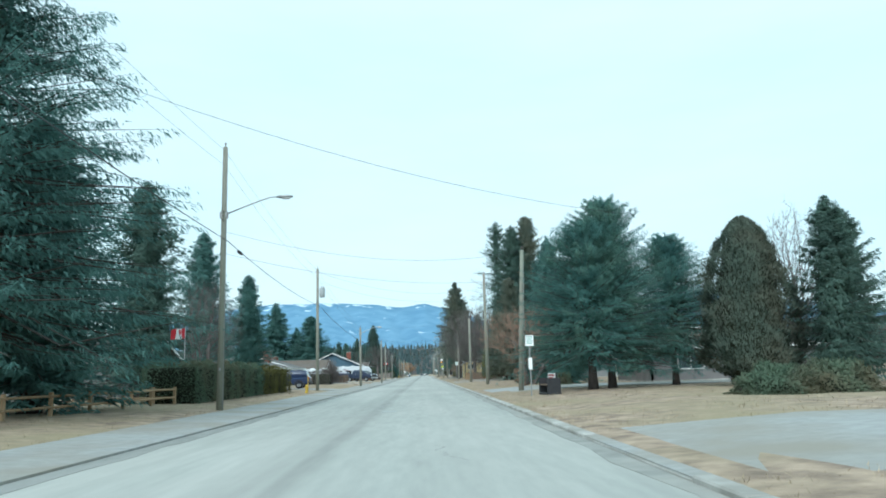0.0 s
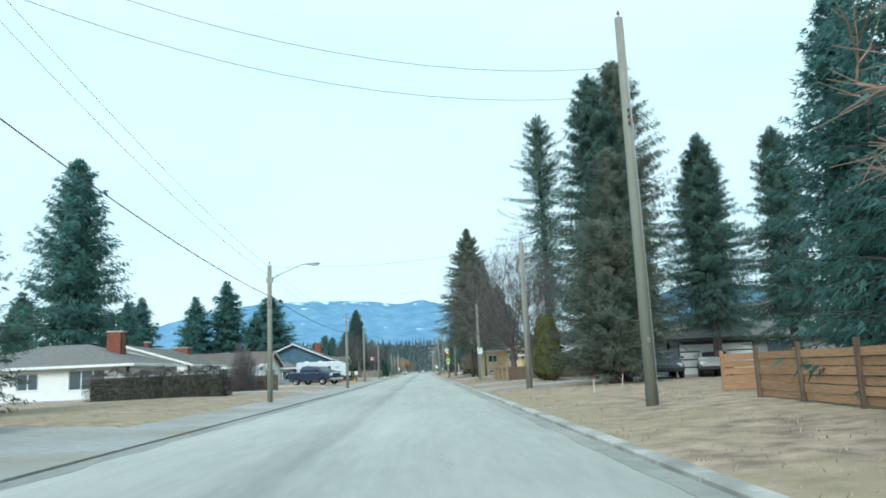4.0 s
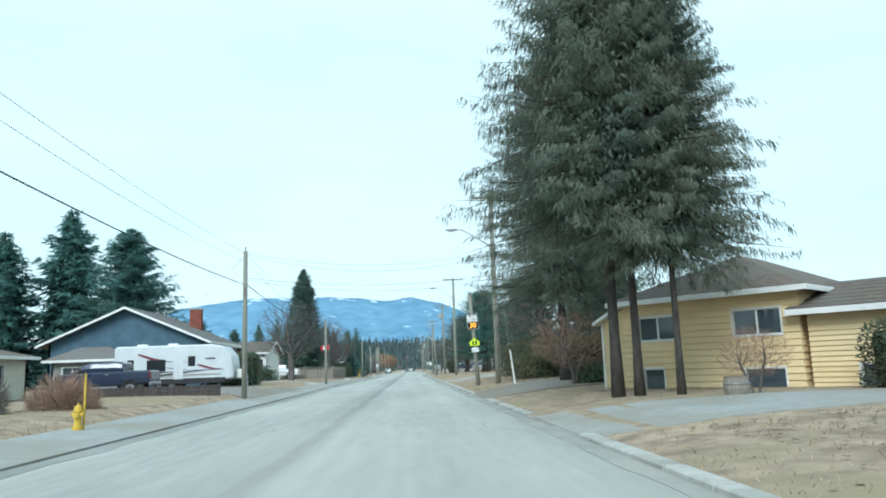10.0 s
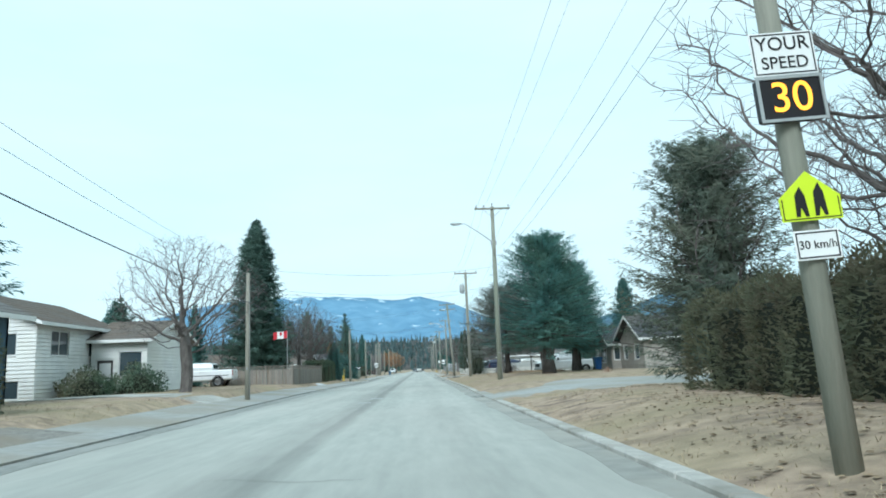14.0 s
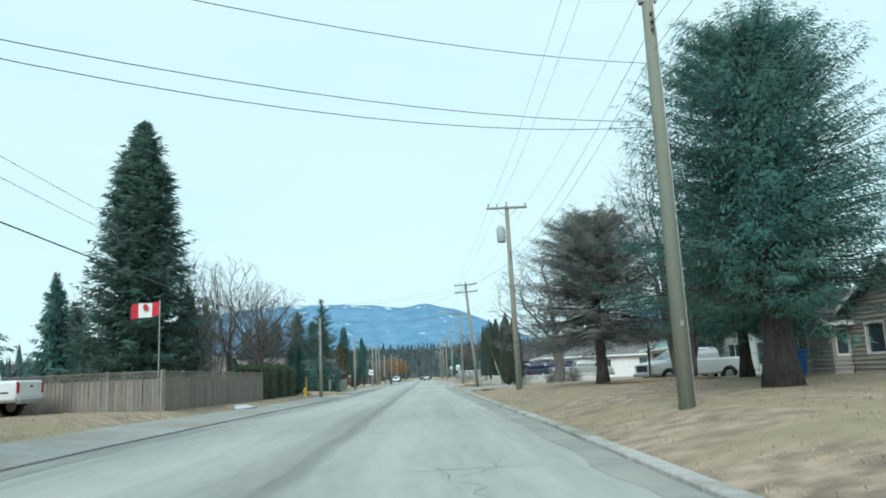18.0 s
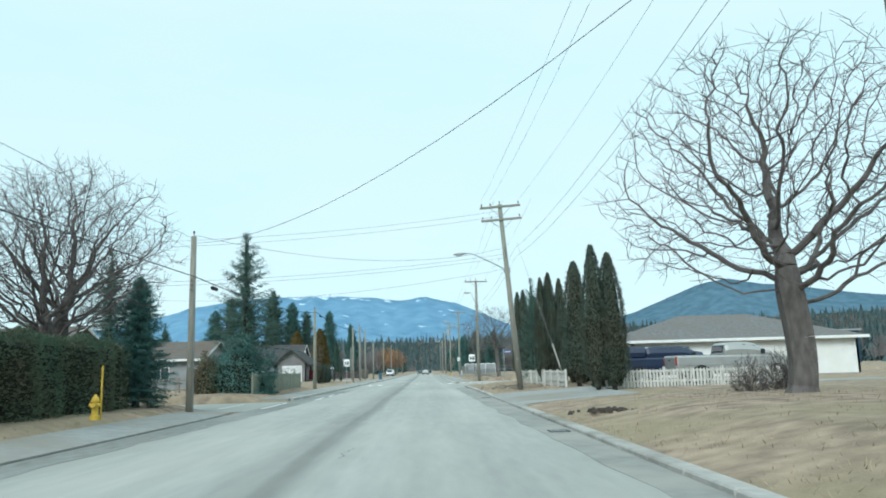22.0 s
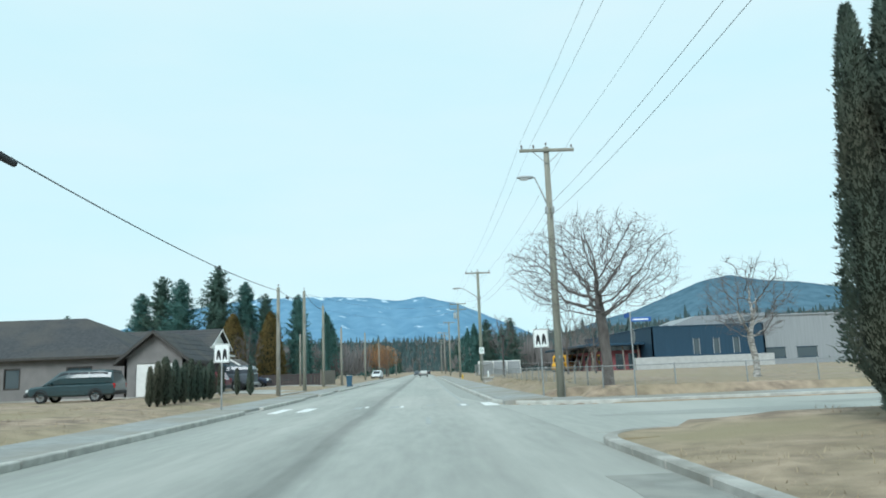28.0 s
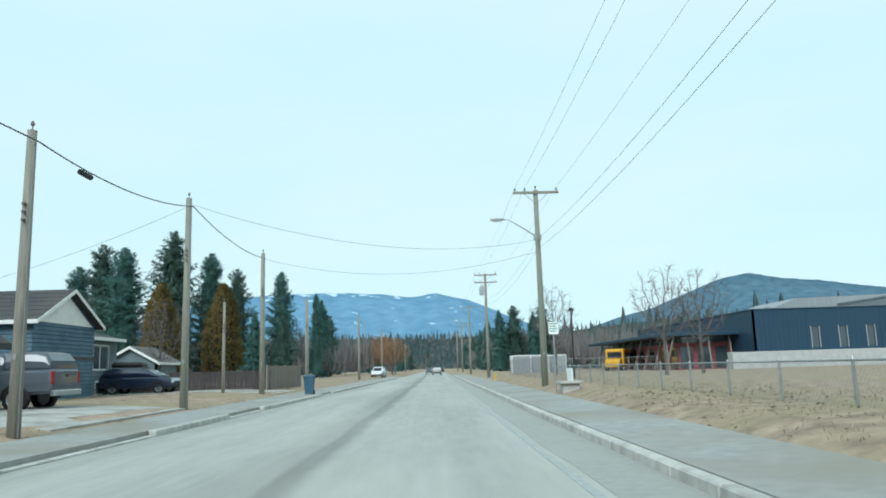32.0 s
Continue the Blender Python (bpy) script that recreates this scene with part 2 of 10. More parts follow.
SIDING_GREY = mat("grey_siding", (0.24, 0.25, 0.25), (0.19, 0.20, 0.20), 1.5, 0.65, obj=0.05)
SIDING_BLUE = mat("slate_blue_siding", (0.075, 0.14, 0.19), (0.057, 0.108, 0.15), 1.5, 0.65, obj=0.05)
SIDING_SLATE = mat("slate_grey_siding", (0.125, 0.165, 0.18), (0.10, 0.135, 0.15), 1.5, 0.65, obj=0.05)
SIDING_TAUPE = mat("taupe_siding", (0.205, 0.195, 0.19), (0.165, 0.158, 0.155), 1.5, 0.65, obj=0.05)
STUCCO = mat("cream_stucco", (0.62, 0.58, 0.48), (0.55, 0.51, 0.43), 6.0, 0.9, bump=0.3, bscale=40)
ROOF_GREY = mat("grey_shingles", (0.19, 0.185, 0.18), (0.12, 0.118, 0.115), 5.0, 0.9, bump=0.4, bscale=20, c2=(0.155, 0.14, 0.125), scale2=0.5)
ROOF_DARK = mat("charcoal_shingles", (0.068, 0.07, 0.074), (0.045, 0.046, 0.05), 5.0, 0.9, bump=0.4, bscale=20, c2=(0.08, 0.075, 0.07), scale2=0.4)
ROOF_BROWN = mat("brown_shingles", (0.17, 0.135, 0.11), (0.105, 0.085, 0.07), 5.0, 0.9, bump=0.4, bscale=20, c2=(0.14, 0.125, 0.11), scale2=0.5)
ROOF_GREEN = mat("green_metal_roof", (0.10, 0.27, 0.20), (0.085, 0.225, 0.165), 2.0, 0.5, spec=0.5)
TRIM_WHITE = mat("white_trim", (0.74, 0.74, 0.72), (0.66, 0.66, 0.64), 3.0, 0.6)
TRIM_DARK = mat("dark_trim", (0.07, 0.065, 0.06), (0.05, 0.047, 0.044), 3.0, 0.6)
BRICK_RED = mat("red_brick", (0.30, 0.10, 0.07), (0.21, 0.07, 0.05), 8.0, 0.9, bump=0.3, obj=0.15)
GLASS = glass("window_glass")
CAR_GLASS = glass("car_glass", (0.02, 0.025, 0.03))
STEEL = mat("galvanised_steel", (0.36, 0.37, 0.37), (0.28, 0.29, 0.29), 6.0, 0.45, metal=0.7)
LAMP_GREY = mat("lamp_alloy", (0.40, 0.42, 0.42), (0.33, 0.345, 0.345), 4.0, 0.5, metal=0.4)
WIRE = mat("cable_black", (0.080, 0.088, 0.096), (0.056, 0.064, 0.072), 4.0, 0.7)
PORCELAIN = mat("insulator_glaze", (0.16, 0.13, 0.12), (0.11, 0.09, 0.085), 4.0, 0.3)
TANK_GREY = mat("transformer_paint", (0.36, 0.39, 0.39), (0.30, 0.325, 0.325), 3.0, 0.5)
YELLOW_PAINT = mat("yellow_paint", (0.62, 0.42, 0.06), (0.52, 0.345, 0.05), 6.0, 0.6)
SIGN_LIME = mat("fluorescent_sign", (0.62, 0.80, 0.03), (0.58, 0.75, 0.03), 2.0, 0.45)
SIGN_WHITE = mat("white_sign_sheet", (0.80, 0.82, 0.80), (0.74, 0.76, 0.75), 2.0, 0.45)
SIGN_BLACK = mat("black_sign_film", (0.02, 0.02, 0.022), (0.016, 0.016, 0.018), 2.0, 0.5)
SIGN_GREEN = mat("green_sign_film", (0.05, 0.26, 0.20), (0.04, 0.21, 0.165), 2.0, 0.5)
SIGN_BLUE = mat("blue_sign_film", (0.03, 0.12, 0.42), (0.025, 0.10, 0.36), 2.0, 0.5)
LED_AMBER = glow("amber_leds", (1.0, 0.42, 0.03), 1.3)
RED_CLOTH = mat("red_flag_cloth", (0.55, 0.035, 0.05), (0.45, 0.03, 0.04), 2.0, 0.8)
WHITE_CLOTH = mat("white_flag_cloth", (0.78, 0.77, 0.76), (0.70, 0.69, 0.68), 2.0, 0.8)
CAR_NAVY = mat("navy_car_paint", (0.012, 0.022, 0.055), (0.010, 0.018, 0.045), 2.0, 0.3, coat=0.8, spec=0.5)
CAR_BLUE = mat("blue_car_paint", (0.010, 0.025, 0.070), (0.008, 0.020, 0.060), 2.0, 0.3, coat=0.8, spec=0.5)
CAR_WHITE = mat("white_car_paint", (0.70, 0.71, 0.71), (0.64, 0.65, 0.65), 2.0, 0.35, coat=0.6)
CAR_SILVER = mat("silver_car_paint", (0.42, 0.42, 0.40), (0.37, 0.37, 0.35), 2.0, 0.35, metal=0.5, coat=0.6)
CAR_BLACK = mat("black_car_paint", (0.015, 0.015, 0.018), (0.012, 0.012, 0.014), 2.0, 0.3, coat=0.8)
CAR_TEAL = mat("teal_grey_car_paint", (0.028, 0.055, 0.062), (0.022, 0.045, 0.052), 2.0, 0.3, coat=0.8)
CAMPER_WHITE = mat("camper_panel", (0.58, 0.61, 0.62), (0.51, 0.54, 0.56), 1.2, 0.45, coat=0.3)
CAR_MAROON = mat("maroon_vinyl", (0.16, 0.03, 0.05), (0.13, 0.025, 0.04), 2.0, 0.4)
CAR_RED = mat("red_car_paint", (0.17, 0.016, 0.028), (0.14, 0.013, 0.022), 2.0, 0.3, coat=0.8)
CAR_GREY = mat("grey_car_paint", (0.085, 0.10, 0.12), (0.07, 0.085, 0.10), 2.0, 0.35, coat=0.7)
BUS_YELLOW = mat("school_bus_yellow", (0.65, 0.34, 0.02), (0.56, 0.29, 0.018), 2.0, 0.45)
RUBBER = mat("tyre_rubber", (0.022, 0.022, 0.022), (0.016, 0.016, 0.016), 6.0, 0.9)
CHROME = mat("brushed_alloy", (0.52, 0.53, 0.54), (0.44, 0.45, 0.46), 5.0, 0.3, metal=0.9)
LAMP_RED = mat("red_lens", (0.40, 0.02, 0.02), (0.32, 0.016, 0.016), 4.0, 0.2)
LAMP_CLEAR = mat("clear_lens", (0.62, 0.64, 0.64), (0.52, 0.54, 0.54), 4.0, 0.15)
BLACK_PLASTIC = mat("black_plastic", (0.03, 0.03, 0.032), (0.022, 0.022, 0.024), 5.0, 0.6)
BIN_BLUE = mat("blue_bin_plastic", (0.03, 0.13, 0.36), (0.025, 0.105, 0.30), 3.0, 0.5)
BIN_DARK = mat("slate_blue_bin_plastic", (0.045, 0.11, 0.17), (0.035, 0.09, 0.14), 3.0, 0.5)
BIN_GREEN = mat("green_bin_plastic", (0.06, 0.16, 0.14), (0.05, 0.13, 0.115), 3.0, 0.5)
NAVY_CLAD = mat("navy_metal_cladding", (0.022, 0.058, 0.095), (0.017, 0.046, 0.077), 1.0, 0.5, stretch=(6, 6, 0.2))
GREY_CLAD = mat("pale_metal_cladding", (0.29, 0.305, 0.315), (0.24, 0.255, 0.265), 1.0, 0.5, stretch=(6, 6, 0.2))
RED_CLAD = mat("dark_red_panel", (0.27, 0.085, 0.095), (0.21, 0.065, 0.075), 2.0, 0.7)
BLOCK_PALE = mat("pale_block_wall", (0.44, 0.44, 0.43), (0.37, 0.37, 0.36), 2.0, 0.85, bump=0.2)
SNOW = mat("old_snow", (0.62, 0.64, 0.65), (0.42, 0.43, 0.43), 5.0, 0.8, bump=0.5, bscale=10)


# ---- mesh helpers ----
class Shape:
    """Collects points and faces for one mesh."""

    def __init__(self):
        self.v, self.f = [], []

    def add(self, verts, faces):
        o = len(self.v)
        self.v.extend(tuple(p) for p in verts)
        self.f.extend(tuple(i + o for i in q) for q in faces)
        return self

    def box(self, x0, y0, z0, x1, y1, z1, c=0.0):
        """A box, its edges chamfered by c."""
        if c <= 0:
            return self.add([(x0, y0, z0), (x1, y0, z0), (x1, y1, z0), (x0, y1, z0), (x0, y0, z1), (x1, y0, z1), (x1, y1, z1), (x0, y1, z1)],
                            [(0, 3, 2, 1), (4, 5, 6, 7), (0, 1, 5, 4), (1, 2, 6, 5), (2, 3, 7, 6), (3, 0, 4, 7)])
        rings = []
        for z, k in ((z0, c), (z0 + c, 0), (z1 - c, 0), (z1, c)):
            a, b, d, e = x0 + k, y0 + k, x1 - k, y1 - k
            q = c if k == 0 else 0.0
            rings.append([(a + q, b, z), (d - q, b, z), (d, b + q, z), (d, e - q, z), (d - q, e, z), (a + q, e, z), (a, e - q, z), (a, b + q, z)])
        return self.rings(rings)

    def rings(self, rings, cap=True, closed=True):
        """Skin between rings of equally many points."""
        n = len(rings[0])
        o = len(self.v)
        for r in rings:
            self.v.extend(tuple(p) for p in r)
        for i in range(len(rings) - 1):
            for j in range(n if closed else n - 1):
                k = (j + 1) % n
                self.f.append((o + i * n + j, o + i * n + k, o + (i + 1) * n + k, o + (i + 1) * n + j))
        if cap and closed:
            self.f.append(tuple(o + j for j in reversed(range(n))))
            self.f.append(tuple(o + (len(rings) - 1) * n + j for j in range(n)))
        return self

    def tube(self, pts, radii, n=8, cap=True):
        """A round bar through points, of the radii given."""
        pts = [Vector(p) for p in pts]
        if not isinstance(radii, (list, tuple)):
            radii = [radii] * len(pts)
        rings = []
        for i, p in enumerate(pts):
            d = (pts[min(i + 1, len(pts) - 1)] - pts[max(i - 1, 0)]).normalized()
            a = d.cross(Vector((0, 0, 1)))
            a = a.normalized() if a.length > 0.05 else Vector((1, 0, 0))
            b = d.cross(a).normalized()
            rings.append([p + float(radii[i]) * (math.cos(2 * math.pi * k / n) * a + math.sin(2 * math.pi * k / n) * b) for k in range(n)])
        return self.rings(rings, cap)

    def disc(self, x, y, z, r, n=16):
        return self.add([(x + r * math.cos(2 * math.pi * k / n), y + r * math.sin(2 * math.pi * k / n), z) for k in range(n)], [tuple(range(n))])


def mesh_of(name, shape, material, smooth=False):
    me = bpy.data.meshes.new(name)
    me.from_pydata(shape.v, [], shape.f)
    if smooth:
        me.shade_smooth()
    me.materials.append(material)
    return me


def part(name, shape, material, parent=None, label="", smooth=False):
    """One mesh object under a thing or a part (shape: a Shape, or a mesh already made)."""
    me = shape if isinstance(shape, bpy.types.Mesh) else mesh_of(name, shape, material, smooth)
    ob = new(name, me)
    ob.parent = parent
    return tagged(ob, label) if label else ob


def thing(name, label, category, m=None, group="", kind=""):
    ob = new(name)
    ob.empty_display_size = 0.2
    if m is not None:
        ob.matrix_basis = m
    return tagged(ob, label, category, group, kind)


def arrays_mesh(name, verts, faces_n, material, outward=None):
    """A mesh of loose polygons with faces_n corners each, from an array of corners; outward: for leaves, which way each one faces."""
    if outward is not None:
        verts = np.asarray(verts, dtype=np.float32).reshape(-1, faces_n, 3)
        flat = np.cross(verts[:, 1] - verts[:, 0], verts[:, 2] - verts[:, 0])
        turn = (flat * outward).sum(-1) < 0
        verts[turn] = verts[turn][:, ::-1]
    verts = np.asarray(verts, dtype=np.float32).reshape(-1, 3)
    count = len(verts) // faces_n
    me = bpy.data.meshes.new(name)
    me.vertices.add(len(verts))
    me.vertices.foreach_set("co", verts.ravel())
    me.loops.add(len(verts))
    me.loops.foreach_set("vertex_index", np.arange(len(verts), dtype=np.int32))
    me.polygons.add(count)
    me.polygons.foreach_set("loop_start", np.arange(0, count * faces_n, faces_n, dtype=np.int32))
    me.update(calc_edges=True)
    me.materials.append(material)
    if outward is not None:
        me.shade_smooth()
        me.normals_split_custom_set_from_vertices(np.repeat(np.asarray(outward, dtype=np.float32), faces_n, 0))
    return me


def unit(a):
    return a / np.maximum(np.linalg.norm(a, axis=-1, keepdims=True), 1e-6)


def sprays(base, along, length, width, rng):
    """Needle sprays: an array of slim pointed leaves."""
    n = len(base)
    side = unit(np.cross(along, rng.normal(size=(n, 3))))
    w = (width * (0.7 + 0.6 * rng.random(n)))[:, None]
    sag = np.array([0, 0, -1.0]) * (length * 0.14)[:, None]
    foot = base + along * (length * 0.12)[:, None]
    return np.stack([foot + side * w, base + along * length[:, None] + sag, foot - side * w], 1)


def segments_mesh(name, p0, p1, r0, r1, material, n=4):
    """Tapered sticks as n-sided prisms, all in one mesh."""
    p0, p1 = np.asarray(p0), np.asarray(p1)
    d = unit(p1 - p0)
    ref = np.where(np.abs(d[:, 2:3]) > 0.9, [[1.0, 0, 0]], [[0, 0, 1.0]])
    a = unit(np.cross(d, ref))
    b = np.cross(d, a)
    quads = []
    for k in range(n):
        u0, u1 = 2 * math.pi * k / n, 2 * math.pi * (k + 1) / n
        e0, e1 = math.cos(u0) * a + math.sin(u0) * b, math.cos(u1) * a + math.sin(u1) * b
        quads.append(np.stack([p0 + e0 * r0[:, None], p0 + e1 * r0[:, None], p1 + e1 * r1[:, None], p1 + e0 * r1[:, None]], 1))
    return arrays_mesh(name, np.concatenate(quads), 4, material)


# ---- trees ----
def conifer_meshes(H, R, clear, whorls, per, twigs, seed, material, droop=0.25, curve=0.8, twig=0.5, width=0.07, hang=0.35, ragged=0.25, gaps=0.0, trunk_r=0.0, top_r=0.12, core=0.42, tuft=0.07):
    """Trunk and crown meshes of a conifer: whorled boughs, each feathered with needle sprays."""
    rng = np.random.default_rng(seed)
    tr = trunk_r or H * 0.016 + 0.05
    zs = np.linspace(0, H, 12)
    wob = rng.normal(size=(12, 2)) * 0.03 * (zs / H)[:, None]
    shape = Shape()
    rad = [tr * (1.35 if z == 0 else 1.0) * (1 - 0.93 * z / H) + 0.012 for z in zs]
    shape.tube([(wob[i, 0], wob[i, 1], zs[i] - (0.15 if i == 0 else 0)) for i in range(12)], rad, 9)
    n = whorls * per
    u = np.sort(rng.random(n)) ** 0.85
    keep = rng.random(n) > gaps
    u = u[keep]
    n = len(u)
    h = clear + (H - clear) * u * 0.985
    az = np.arange(n) * 2.39996 + rng.normal(size=n) * 0.5
    L = (R * (1 - u) ** curve + top_r) * (1 - ragged + 2 * ragged * rng.random(n)) * np.minimum(1, 0.6 + u * 5)
    rise = (0.75 * u - droop * (1 - u)) + rng.normal(size=n) * 0.1
    out = np.stack([np.cos(az), np.sin(az), rise], 1)
    out = unit(out)
    start = np.stack([np.zeros(n), np.zeros(n), h], 1)
    tips = start + out * L[:, None] + np.array([0, 0, -0.10]) * (L ** 1.5)[:, None] * (1 - u)[:, None]
    bend = np.stack([rng.normal(size=n) * 0.05, rng.normal(size=n) * 0.05, -0.07 + rng.normal(size=n) * 0.06], 1) * L[:, None] * (1 - 0.7 * u)[:, None]
    mid = (start + tips) * 0.5 + bend
    shape_b = segments_mesh("bough_tmp", np.concatenate([start, mid]), np.concatenate([mid, tips]),
                            np.concatenate([0.010 + L * 0.008, 0.006 + L * 0.004]), np.concatenate([0.006 + L * 0.004, np.full(n, 0.003)]), BARK, 3)
    s = rng.random((n, twigs)) ** 0.7
    s = 0.12 + 0.9 * s
    knots = np.clip(np.round(L * 3.2), 3, 13)[:, None]
    s = np.where(rng.random((n, twigs)) < 0.75, np.round(s * knots) / knots + rng.normal(size=(n, twigs)) * 0.028, s)
    base = start[:, None, :] + (tips - start)[:, None, :] * s[:, :, None] + bend[:, None, :] * (4 * s * (1.05 - s))[:, :, None] + rng.normal(size=(n, twigs, 3)) * 0.055
    sideways = np.stack([-np.sin(az), np.cos(az), np.zeros(n)], 1)
    sgn = np.where(rng.random((n, twigs)) < 0.5, -1.0, 1.0)
    fan = rng.normal(size=(n, twigs)) * 0.12 * np.minimum(L, 3.2)[:, None] * (1.2 - s) * np.minimum(1, s * 3)
    base = base + sideways[:, None, :] * fan[:, :, None] + np.array([0, 0, -0.25]) * np.abs(fan)[:, :, None]
    along = out[:, None, :] * 0.65 + sideways[:, None, :] * (sgn * (0.35 + 0.65 * rng.random((n, twigs))))[:, :, None]
    along = along + np.array([0, 0, -1.0]) * (hang * (0.3 + 1.2 * rng.random((n, twigs))))[:, :, None] + rng.normal(size=(n, twigs, 3)) * 0.30
    along = unit(along)
    ln = twig * (0.55 + 0.7 * rng.random((n, twigs))) * np.clip(L[:, None] / 1.1, 0.3, 1.0) * (1.15 - 0.45 * s)
    leaves = sprays(base.reshape(-1, 3), along.reshape(-1, 3), ln.ravel(), width * np.clip(ln.ravel() / twig, 0.5, 1.2), rng)
    radial = base * [1, 1, 0] / np.maximum(np.linalg.norm(base[:, :, :2], axis=-1, keepdims=True), 0.2)
    lift = (base[:, :, 2:] - (start[:, None, 2:] + (tips - start)[:, None, 2:] * s[:, :, None])) * 4.0
    face = unit(radial * 0.8 + np.concatenate([np.zeros((n, twigs, 2)), 0.35 + np.clip(lift, -0.7, 0.7)], -1) + rng.normal(size=(n, twigs, 3)) * 0.22)
    crown = arrays_mesh("crown", leaves, 3, material, face.reshape(-1, 3))
    trunk = mesh_of("trunk", shape, BARK, True)
    # ragged dark inside of the crown, out of short hanging tufts
    m = int(min(9000, 12 * R * H / tuft) * min(1.0, core / 0.42) ** 2.5)
    q = rng.random(m) ** 1.3
    a = rng.random(m) * 2 * math.pi
    r = (R * (1 - q) ** curve * np.minimum(1, 0.6 + q * 5)) * core * (0.45 + 0.75 * rng.random(m))
    low = clear + (H - clear) * 0.03
    b0 = np.stack([r * np.cos(a), r * np.sin(a), low + (H - low) * q * 0.93 - droop * r * (1 - q)], 1)
    side = unit(np.stack([-np.sin(a), np.cos(a), np.zeros(m)], 1) + rng.normal(size=(m, 3)) * 0.3)
    k = (tuft * (0.5 + 0.9 * rng.random(m)))[:, None]
    fall = unit(np.array([0, 0, -1.0]) + np.stack([np.cos(a), np.sin(a), np.zeros(m)], 1) * 0.5 + rng.normal(size=(m, 3)) * 0.3)
    face = unit(np.stack([np.cos(a), np.sin(a), np.full(m, 0.15)], 1) + rng.normal(size=(m, 3)) * 0.2)
    inner = arrays_mesh("inner_foliage", np.stack([b0 + side * k, b0 - side * k, b0 + fall * k * 4.0], 1), 3, material, face)
    shape_b.name = "bough_wood"
    return trunk, shape_b, crown, inner


def make_conifer(meshes, label, category, m, group=""):
    ob = thing("conifer_tree", label, category, m, group)
    part("trunk", meshes[0], None, ob)
    tagged(part("bough_wood", meshes[1], None, ob), kind="stuff")
    part("crown", meshes[2], None, ob)
    part("inner_foliage", meshes[3], None, ob)
    return ob


def columnar_meshes(H, R, count, seed, material, taper=0.55, leaf=0.22, width=0.055, low=0.12):
    """Trunk, core painted shade-dark and upright foliage of a clipped or columnar cedar."""
    rng = np.random.default_rng(seed)
    trunk = mesh_of("trunk", Shape().tube([(0, 0, -0.1), (0, 0, H * 0.6)], [0.07 + R * 0.06, 0.03], 7), BARK, True)
    zs = np.linspace(low, H * 0.97, 12)

    def radius(t):
        return R * np.clip(np.minimum((t + 0.02) * 7, 1.0), 0.35, 1) * (1 - t ** 2.2) ** taper

    lump = [0.88 + 0.12 * math.sin(3.1 * i + seed) for i in range(12)]
    rings = []
    for i, z in enumerate(zs):
        t = (z - low) / (H - low)
        r = float(radius(np.array(t))) * 0.8 * lump[i] + 0.01
        rings.append([(r * math.cos(k * math.pi / 5), r * math.sin(k * math.pi / 5), z) for k in range(10)])
    # core in near black, standing in for shade behind the outer foliage
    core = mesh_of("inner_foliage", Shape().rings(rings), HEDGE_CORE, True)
    t = rng.random(count) ** 1.05
    a = rng.random(count) * 2 * math.pi
    bulge = 1 + 0.12 * np.sin(a * 3 + t * 9 + seed) + 0.10 * np.sin(a * 5 - t * 23) * np.sin(t * 31 + a * 2) + 0.05 * np.sin(a * 11 + t * 47)
    r = radius(t) * bulge * (0.80 + 0.17 * rng.random(count) + 0.24 * rng.random(count) ** 7)
    base = np.stack([r * np.cos(a), r * np.sin(a), low + t * (H - low)], 1)
    along = unit(np.stack([np.cos(a) * 0.6, np.sin(a) * 0.6, 0.7 + 0.3 * rng.random(count)], 1) + rng.normal(size=(count, 3)) * 0.34)
    clump = np.sin(a * 4 + t * H * 2.1 + seed) * np.sin(a * 3 - t * H * 3.3)
    face = unit(np.stack([np.cos(a + 0.5 * clump), np.sin(a + 0.5 * clump), 0.35 + 0.8 * t ** 4 + 0.35 * clump], 1) + rng.normal(size=(count, 3)) * 0.1)
    crown = arrays_mesh("crown", sprays(base, along, leaf * (0.6 + 0.8 * rng.random(count)), np.full(count, width), rng), 3, material, face)
    return trunk, core, crown


def make_columnar(meshes, label, m, group=""):
    ob = thing("columnar_cedar", label, "cedar tree", m, group)
    part("trunk", meshes[0], None, ob)
    part("inner_foliage", meshes[1], None, ob)
    part("crown", meshes[2], None, ob)
    return ob


